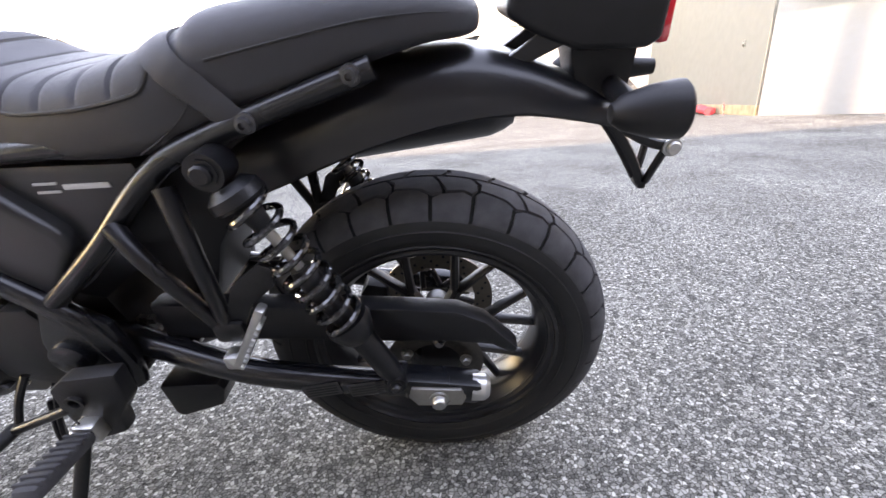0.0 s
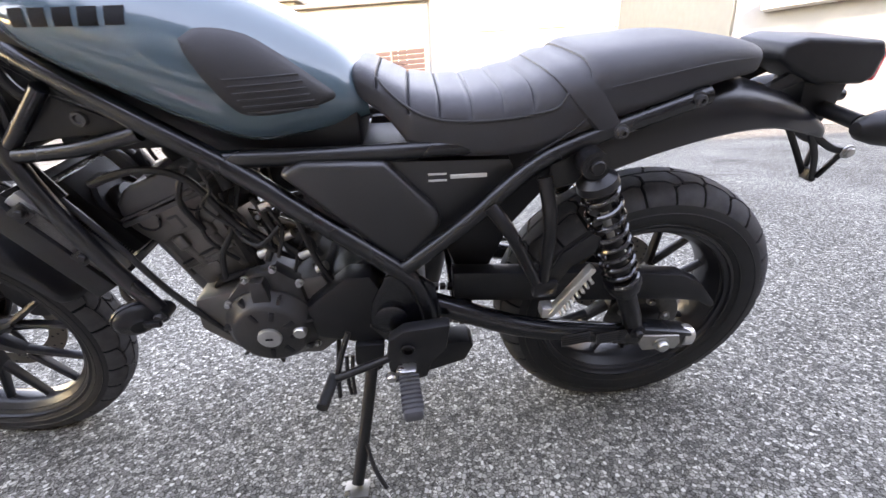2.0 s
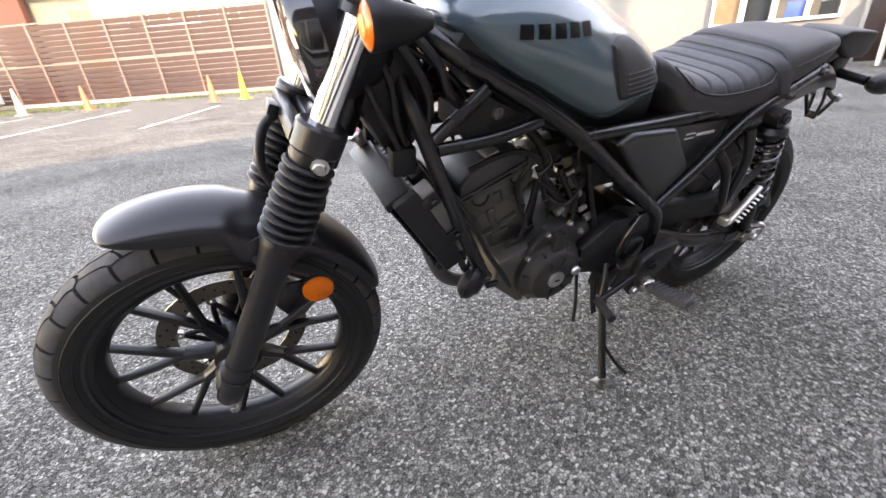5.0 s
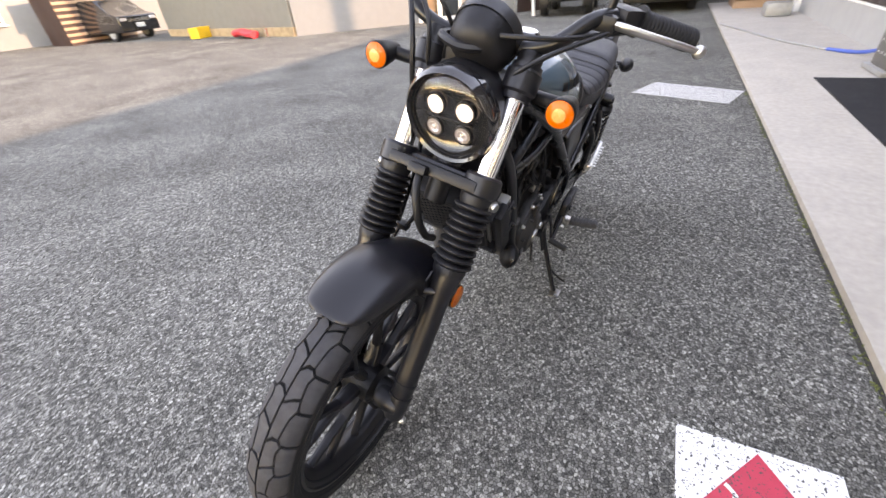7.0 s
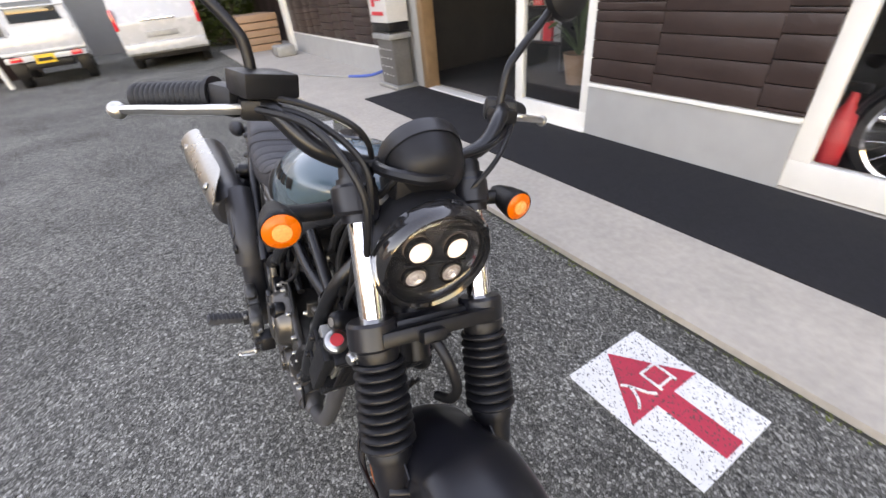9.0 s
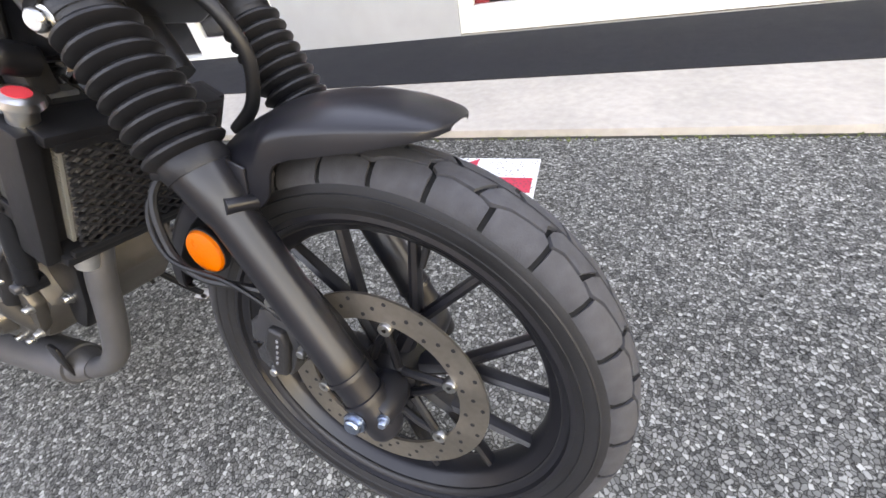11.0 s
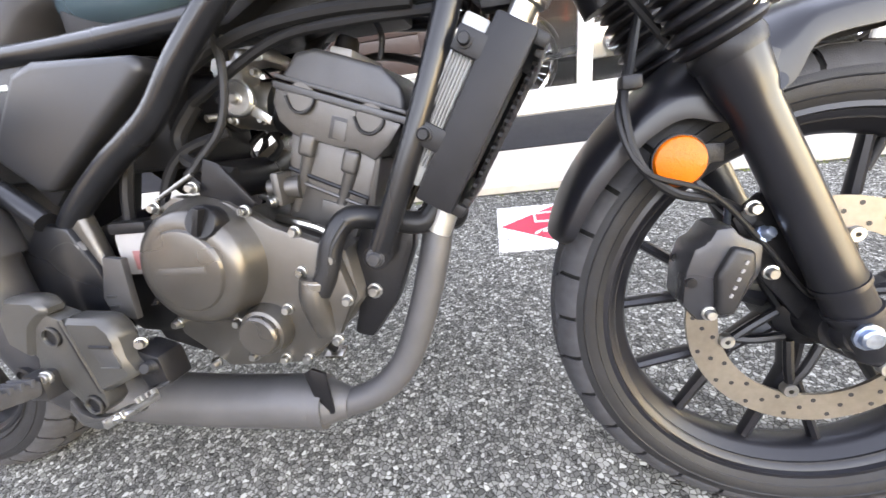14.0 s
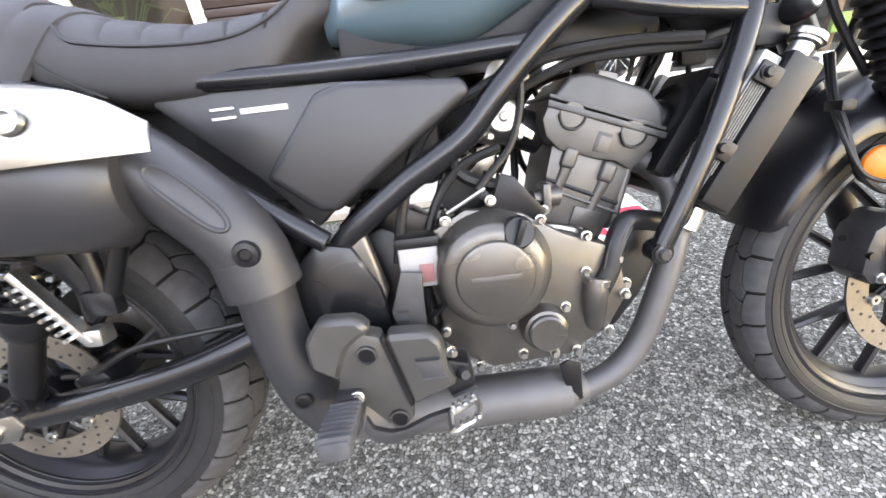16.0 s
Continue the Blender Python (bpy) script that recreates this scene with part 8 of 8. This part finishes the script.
for k in range(2):
    x = 5.35 + k * 0.66
    pn = part("pane", moved(box(B(), (x, -0.11, 1.50), (0.60, 0.03, 0.90)), gm), CURTAIN_GLASS, gwin, smooth=False)
    part("stored_box", moved(box(B(), (x + 0.08, -0.127, 1.24), (0.34, 0.006, 0.36), 0.002), gm), BLUE if k < 1 else DARK_GLASS, pn, "blue box behind the glass" if k < 1 else "dark box behind the glass")
    for sx in (-1, 1):
        part("frame", moved(box(B(), (x + sx * 0.31, -0.15, 1.50), (0.06, 0.07, 1.0), 0.006), gm), WHITE_ALU, gwin)
    for z in (1.03, 1.97):
        part("frame", moved(box(B(), (x, -0.15, z), (0.66, 0.065, 0.07), 0.006), gm), WHITE_ALU, gwin)
dway = thing("doorway_curtain", "dark brown curtained doorway of the garage", "doorway", kind="structure")
part("curtain", moved(box(B(), (7.35, -0.12, 1.05), (1.05, 0.05, 2.1), 0.01), gm), SIDING, dway, smooth=False)
for sx in (-1, 1):
    part("frame", moved(box(B(), (7.35 + sx * 0.56, -0.13, 1.08), (0.08, 0.09, 2.16), 0.006), gm), TIN, dway)
crate = thing("yellow_crate", "yellow plastic crate on the ground", "crate")
cm = at_yaw(-5.9, -16.2, 0, 20)
for c, s in (((0, 0, 0.02), (0.62, 0.42, 0.04)), ((0, 0.2, 0.17), (0.62, 0.03, 0.34)), ((0, -0.2, 0.17), (0.62, 0.03, 0.34)), ((0.3, 0, 0.17), (0.03, 0.42, 0.34)), ((-0.3, 0, 0.17), (0.03, 0.42, 0.34))):
    part("crate_panel", moved(box(B(), c, s, 0.006), cm), YELLOW, crate)
single("red_tarp", moved(tube(B(), [(-0.6, 0, 0.12), (-0.2, 0.05, 0.16), (0.3, -0.03, 0.13), (0.7, 0.02, 0.10)], 0.11, 10, 5, flat=1.5), at_yaw(-5.9, -13.3, 0, 85)), LABEL_RED, "rolled red and dark tarpaulin on the ground", "tarpaulin")
single("water_bottle", lathe(B(), [(0, 0.0), (0.045, 0.0), (0.05, 0.02), (0.05, 0.22), (0.02, 0.29), (0.018, 0.32), (0, 0.32)], (-6.0, -12.2, 0), (0, 0, 1), 16), PANE, "clear plastic bottle against the wall", "bottle")
single("door_latch", moved(box(B(), (0, 0, 0), (0.05, 0.06, 0.16), 0.01), at_yaw(-6.22, -12.1, 1.75, 0)), BRUSHED, "small metal latch on the cream wall", "latch")
bw = thing("bicycle_wheel", "old bicycle wheel leaning on the garage wall", "wheel")
part("tyre", lathe(B(), [(0.30, -0.02), (0.33, 0.0), (0.30, 0.02), (0.29, 0)], (0, 0, 0.33), (0.5, 0.85, 0.1), 28, closed=True), RUBBER, bw)
for k in range(8):
    a = math.pi * k / 8
    part("spoke", rod(B(), (0.29 * math.cos(a) * 0.85, -0.29 * math.cos(a) * 0.5, 0.33 + 0.29 * math.sin(a)), (-0.29 * math.cos(a) * 0.85, 0.29 * math.cos(a) * 0.5, 0.33 - 0.29 * math.sin(a)), 0.003, 5), BRUSHED, bw)
bw.matrix_world = at_yaw(-10.15, -8.05)
pole = single("leaning_pole", tube(B(), [(-10.2, -5.3, 0), (-10.4, -5.6, 3.2)], 0.05, 10, smooth=False), WHITE_ALU, "white pole beside the parked truck", "pole")

# ---- along the shop ----
cab = thing("sign_cabinet", "grey steel cabinet below a white and red lit sign", "cabinet")


def shop_part(name, s0, s1, d0, d1, z0, z1, material, parent, bevel=0.006, label=""):
    return part(name, shop_box(B(), s0, s1, d0, d1, z0, z1, bevel), material, parent, label)


shop_part("cabinet_body", -3.92, -3.50, 1.06, 1.30, AP + 0.05, 0.62, ROOF, cab, 0.01, "grey perforated steel body")
shop_part("cabinet_foot", -3.98, -3.44, 1.02, 1.33, AP + 0.008, AP + 0.05, TIN, cab)
for i in range(4):
    for j in range(4):
        part("hole", lathe(B(), [(0, 0.002), (0.010, 0.002), (0.012, 0)], SHOP @ Vector((-3.85 + i * 0.09, 1.058, 0.20 + j * 0.10)), SHOP.to_3x3() @ Vector((0, -1, 0)), 10), LABEL_WHITE, cab)
shop_part("cabinet_top", -3.96, -3.46, 1.02, 1.32, 0.62, 0.68, TIN, cab)
shop_part("sign_strip", -3.94, -3.48, 1.04, 1.31, 0.70, 0.80, ENGINE_BLACK, cab, 0.006, "black strip of unreadable print")
sgn = shop_part("sign_box", -3.95, -3.47, 1.03, 1.31, 0.80, 1.32, LABEL_WHITE, cab, 0.01, "white sign face")
shop_part("red_mark", -3.84, -3.77, 1.020, 1.032, 0.97, 1.18, LABEL_RED, sgn, 0, "plain red emblem blocks")
shop_part("red_mark", -3.74, -3.60, 1.020, 1.032, 1.03, 1.17, LABEL_RED, sgn, 0)
shop_part("red_mark", -3.86, -3.56, 1.020, 1.032, 0.88, 0.92, LABEL_RED, sgn, 0)
part("down_pipe", rod(B(), SHOP @ Vector((-4.22, 1.33, AP)), SHOP @ Vector((-4.22, 1.33, 3.3)), 0.035, 14), FRAME_BLACK, cab)
cab.children[-1].name = "drain_pipe"
dp = bpy.data.objects["drain_pipe"]
dp.parent = None
tagged(dp, "dark brown drain pipe on the shop wall", "pipe")
hs2 = thing("garden_hose", "grey hose with a blue end lying on the apron", "hose")
part("hose_run", tube(B(), [SHOP @ Vector((s, dd, AP + 0.014)) for s, dd in ((-7.6, 0.02), (-6.6, 0.32), (-5.6, 0.62), (-4.95, 0.95))], 0.014, 8, 6), TIN, hs2)
part("hose_end", tube(B(), [SHOP @ Vector((s, dd, z)) for s, dd, z in ((-4.95, 0.95, AP + 0.014), (-4.6, 1.16, 0.07), (-4.30, 1.30, 0.16))], 0.020, 8, 6), BLUE, hs2, "bright blue hose end")
col = single("column", shop_box(B(), -9.55, -9.2, 1.30, 1.66, AP, 6.8, 0.01), WHITE_ALU, "pale painted column at the wall's end", "column", kind="structure")
blk = single("stone_block", shop_box(B(), -9.0, -8.5, 0.75, 1.15, AP, AP + 0.22, 0.05), TIN, "grey stone block on the apron", "stone")
gate = thing("timber_stack", "stack of brown boards and boxes at the shop's end", "boards")
for k in range(5):
    shop_part("board", -11.6 + 0.05 * k, -10.3 + 0.04 * k, 0.4, 1.3, AP + k * 0.16, AP + 0.14 + k * 0.16, BROWN_PANEL, gate, 0.01)
shrub(-14.5, -1.3, 2.6, 3.4, "sunlit green bushes beyond the parked van", 21, LEAF, 2400, 0.12)
shrub(-15.5, -7.5, 3.0, 3.2, "green garden shrub behind the parked truck", 22, LEAF_DARK, 1800, 0.12)
back = house("far_house", "plain white house closing the end of the lot", -22, -16, 90, 24, 6, 6.0, WHITE_WALL, [(5, 3.5, 1.6, 1.2), (12, 3.5, 1.6, 1.2)])

# ---- inside the shop ----
def display_bike(name, label, s, dd, turn, accent):
    """A small classic motorcycle standing in the window, chrome wheels and dark body."""
    b = thing(name, label, "motorcycle")
    for x in (0, 1.28):
        w = part("tyre", lathe(B(), [(0.265, -0.035), (0.30, -0.03), (0.315, 0), (0.30, 0.03), (0.265, 0.035), (0.258, 0)], (x, 0, 0.315), (0, 1, 0), 40, closed=True), RUBBER, b)
        part("rim", lathe(B(), [(0.262, -0.02), (0.268, 0.0), (0.262, 0.02), (0.245, 0.012), (0.245, -0.012)], (x, 0, 0.315), (0, 1, 0), 40, closed=True), CHROME, w)
        part("hub", lathe(B(), [(0, 0.05), (0.06, 0.05), (0.075, 0.03), (0.075, -0.03), (0.06, -0.05), (0, -0.05)], (x, 0, 0.315), (0, 1, 0), 24), ALU, w)
        bm = B()
        for k in range(28):
            a = 2 * math.pi * k / 28
            o = a + (0.35 if k % 2 else -0.35)
            rod(bm, (x + 0.06 * math.cos(o), 0.03 * (1 if k % 4 < 2 else -1), 0.315 + 0.06 * math.sin(o)), (x + 0.25 * math.cos(a), 0, 0.315 + 0.25 * math.sin(a)), 0.0022, 5)
        tagged(part("spokes", bm, CHROME, w), kind="stuff")
        curved_guard("mudguard", Vector((x, 0, 0.315)), lambda t: 0.345, 25, 165 if x == 0 else 185, lambda t: 0.05, 0.003, "", 0.02, b)
    part("tank", loft(B(), [tank_section(0.62 + 0.5 * t, 0.11 * math.sin(math.pi * (0.15 + 0.75 * t)), 0.68, 0.70 + 0.17 * math.sin(math.pi * (0.2 + 0.6 * t)), 20) for t in (0, 0.2, 0.4, 0.6, 0.8, 1.0)]), accent, b)
    part("saddle", box(B(), (0.32, 0, 0.76), (0.62, 0.24, 0.10), 0.04), VINYL, b)
    part("engine_case", box(B(), (0.66, 0, 0.40), (0.34, 0.26, 0.26), 0.06), ALU, b)
    part("case_cover", lathe(B(), [(0.10, 0), (0.095, 0.03), (0.06, 0.045), (0, 0.048)], (0.70, -0.13, 0.40), (0, -1, 0), 28), CHROME, b)
    part("cylinder", box(B(), (0.76, 0, 0.58), (0.17, 0.17, 0.20), 0.02), ALU, b)
    part("silencer", rod(B(), (0.62, 0.16, 0.30), (-0.28, 0.17, 0.34), 0.045, 18), CHROME, b)
    for sy in (1, -1):
        part("fork", rod(B(), (1.28, sy * 0.08, 0.315), (1.05, sy * 0.08, 0.98), 0.022, 12), CHROME, b)
        part("shock", rod(B(), (0.02, sy * 0.11, 0.34), (0.12, sy * 0.11, 0.68), 0.026, 12), CHROME, b)
        part("swing_tube", rod(B(), (0.0, sy * 0.09, 0.315), (0.5, sy * 0.09, 0.36), 0.018, 10), FRAME_BLACK, b)
    part("bars", tube(B(), [(0.92, 0.36, 1.04), (1.02, 0.2, 1.08), (1.05, 0, 1.0), (1.02, -0.2, 1.08), (0.92, -0.36, 1.04)], 0.012, 8, 4), CHROME, b)
    part("lamp", lathe(B(), [(0, -0.12), (0.07, -0.09), (0.09, 0), (0, 0.02)], (1.16, 0, 0.92), (1, 0, 0), 20), CHROME, b)
    b.matrix_world = SHOP @ Matrix.Translation((s, dd, AP + 0.01)) @ Matrix.Rotation(radians(turn), 4, "Z")
    return b


display_bike("display_motorcycle", "classic chrome-wheeled motorcycle standing behind the shop window", 1.13, WALL + 0.30, 14, FRAME_BLACK)
display_bike("display_motorcycle", "chrome and dark blue motorcycle standing behind the shop window", 2.95, WALL + 0.85, 20, BLUE)
fx = thing("fire_extinguisher", "red fire extinguisher standing behind the shop window", "fire extinguisher")
part("cylinder", lathe(B(), [(0, 0), (0.055, 0.0), (0.06, 0.02), (0.06, 0.34), (0.045, 0.40), (0.025, 0.44), (0.02, 0.50), (0, 0.50)], SHOP @ Vector((0.78, WALL + 0.22, AP + 0.01)), (0, 0, 1), 24), LABEL_RED, fx)
part("handle", box(B(), SHOP @ Vector((0.78, WALL + 0.22, AP + 0.53)), (0.12, 0.03, 0.05), 0.01), ENGINE_BLACK, fx)
gb = thing("green_rack", "green painted slatted rack behind the shop window", "rack")
for k in range(5):
    shop_part("slat", 4.1, 5.1, WALL + 0.32, WALL + 0.36, 0.30 + k * 0.28, 0.45 + k * 0.28, GREEN_SHEET, gb)
for s in (4.12, 4.6, 5.02):
    shop_part("upright", s, s + 0.07, WALL + 0.36, WALL + 0.42, AP + 0.01, 1.8, WOOD, gb)
shelf = thing("parts_shelf", "dark shelf of boxed parts inside the shop", "shelf")
for z in (0.35, 0.75, 1.15, 1.55):
    shop_part("shelf_board", -3.1, -2.45, WALL + 1.5, WALL + 1.9, z, z + 0.03, ENGINE_BLACK, shelf)
for s in (-3.1, -2.48):
    shop_part("shelf_side", s, s + 0.03, WALL + 1.5, WALL + 1.9, AP + 0.01, 1.9, ENGINE_BLACK, shelf)
for k, z in enumerate((0.38, 0.78, 1.18)):
    for j in range(3):
        bx = single("parts_box", shop_box(B(), -3.03 + j * 0.19, -2.88 + j * 0.19, WALL + 1.55, WALL + 1.8, z, z + 0.16 + 0.05 * ((j + k) % 3), 0.006), (LABEL_WHITE, LABEL_RED, TIN)[(j + k) % 3], "small printed parts box on the shelf", "box", "boxed parts")
pl = thing("potted_plant", "broad-leaved green plant standing inside the shop door", "plant")
rng = random.Random(5)
pm = SHOP @ Matrix.Translation((-1.9, WALL + 1.2, AP + 0.01))
part("pot", moved(lathe(B(), [(0, 0), (0.12, 0), (0.17, 0.3), (0.18, 0.32), (0.15, 0.32), (0.14, 0.28), (0, 0.28)], (0, 0, 0), (0, 0, 1), 20), pm), BROWN_PANEL, pl)
for k in range(26):
    a, h, r = rng.uniform(0, 6.28), rng.uniform(0.5, 1.6), rng.uniform(0.15, 0.5)
    tip = Vector((r * math.cos(a), r * math.sin(a), h))
    bm = tube(B(), [(0, 0, 0.28), (tip.x * 0.3, tip.y * 0.3, h * 0.7), tip], 0.006, 5, 3)
    part("stem", moved(bm, pm), LEAF_DARK, pl)
    u = Vector((math.cos(a), math.sin(a), -0.4)).normalized() * rng.uniform(0.10, 0.2)
    v = Vector((-math.sin(a), math.cos(a), 0.15)) * rng.uniform(0.04, 0.08)
    bm = B()
    vs = [bm.verts.new(tip + p) for p in (-u * 0.1, v * 0.8 + u * 0.3, v * 0.6 + u * 0.8, u * 1.2, -v * 0.6 + u * 0.8, -v * 0.8 + u * 0.3)]
    bm.faces.new(vs)
    part("leaf", moved(bm, pm), LEAF, pl, smooth=False)

# grime and moss along the foot of the apron
rng = random.Random(31)
bm = B()
for k in range(1500):
    s0 = rng.uniform(-3.0, 7.5)
    if noise.noise(Vector((s0 * 1.7, 3.1, 0))) < -0.12 and rng.random() < 0.8:
        continue
    q = SHOP @ Vector((s0, -abs(rng.gauss(0, 0.012)) - 0.001, 0.0))
    a = rng.uniform(0, 6.28)
    h = rng.uniform(0.003, 0.011)
    w = rng.uniform(0.003, 0.008)
    u = Vector((math.cos(a) * w, math.sin(a) * w, 0))
    v = Vector((-u.y, u.x, 0))
    top = bm.verts.new(q + Vector((rng.uniform(-1, 1) * w, rng.uniform(-1, 1) * w, h)))
    ring = [bm.verts.new(q + d) for d in (u, v, -u, -v)]
    for i in range(4):
        bm.faces.new((ring[i], ring[(i + 1) % 4], top))
single("moss", bm, MOSS, "thin line of green moss at the foot of the apron", "moss", kind="stuff")
single("grime_line", shop_box(B(), -11.9, 8.9, -0.014, 0.0, -0.05, 0.003), SOIL, "dark damp dirt gathered along the apron edge", "dirt", kind="structure")

# ---- small pieces of a part's part belong to the part ----
def level(ob):
    return 1 if ob.parent is None else 1 + level(ob.parent)


for ob in list(scene.objects):
    while level(ob) > 3:
        m = ob.matrix_local.copy()
        up = ob.parent
        ob.parent = up.parent
        ob.matrix_local = up.matrix_local @ m
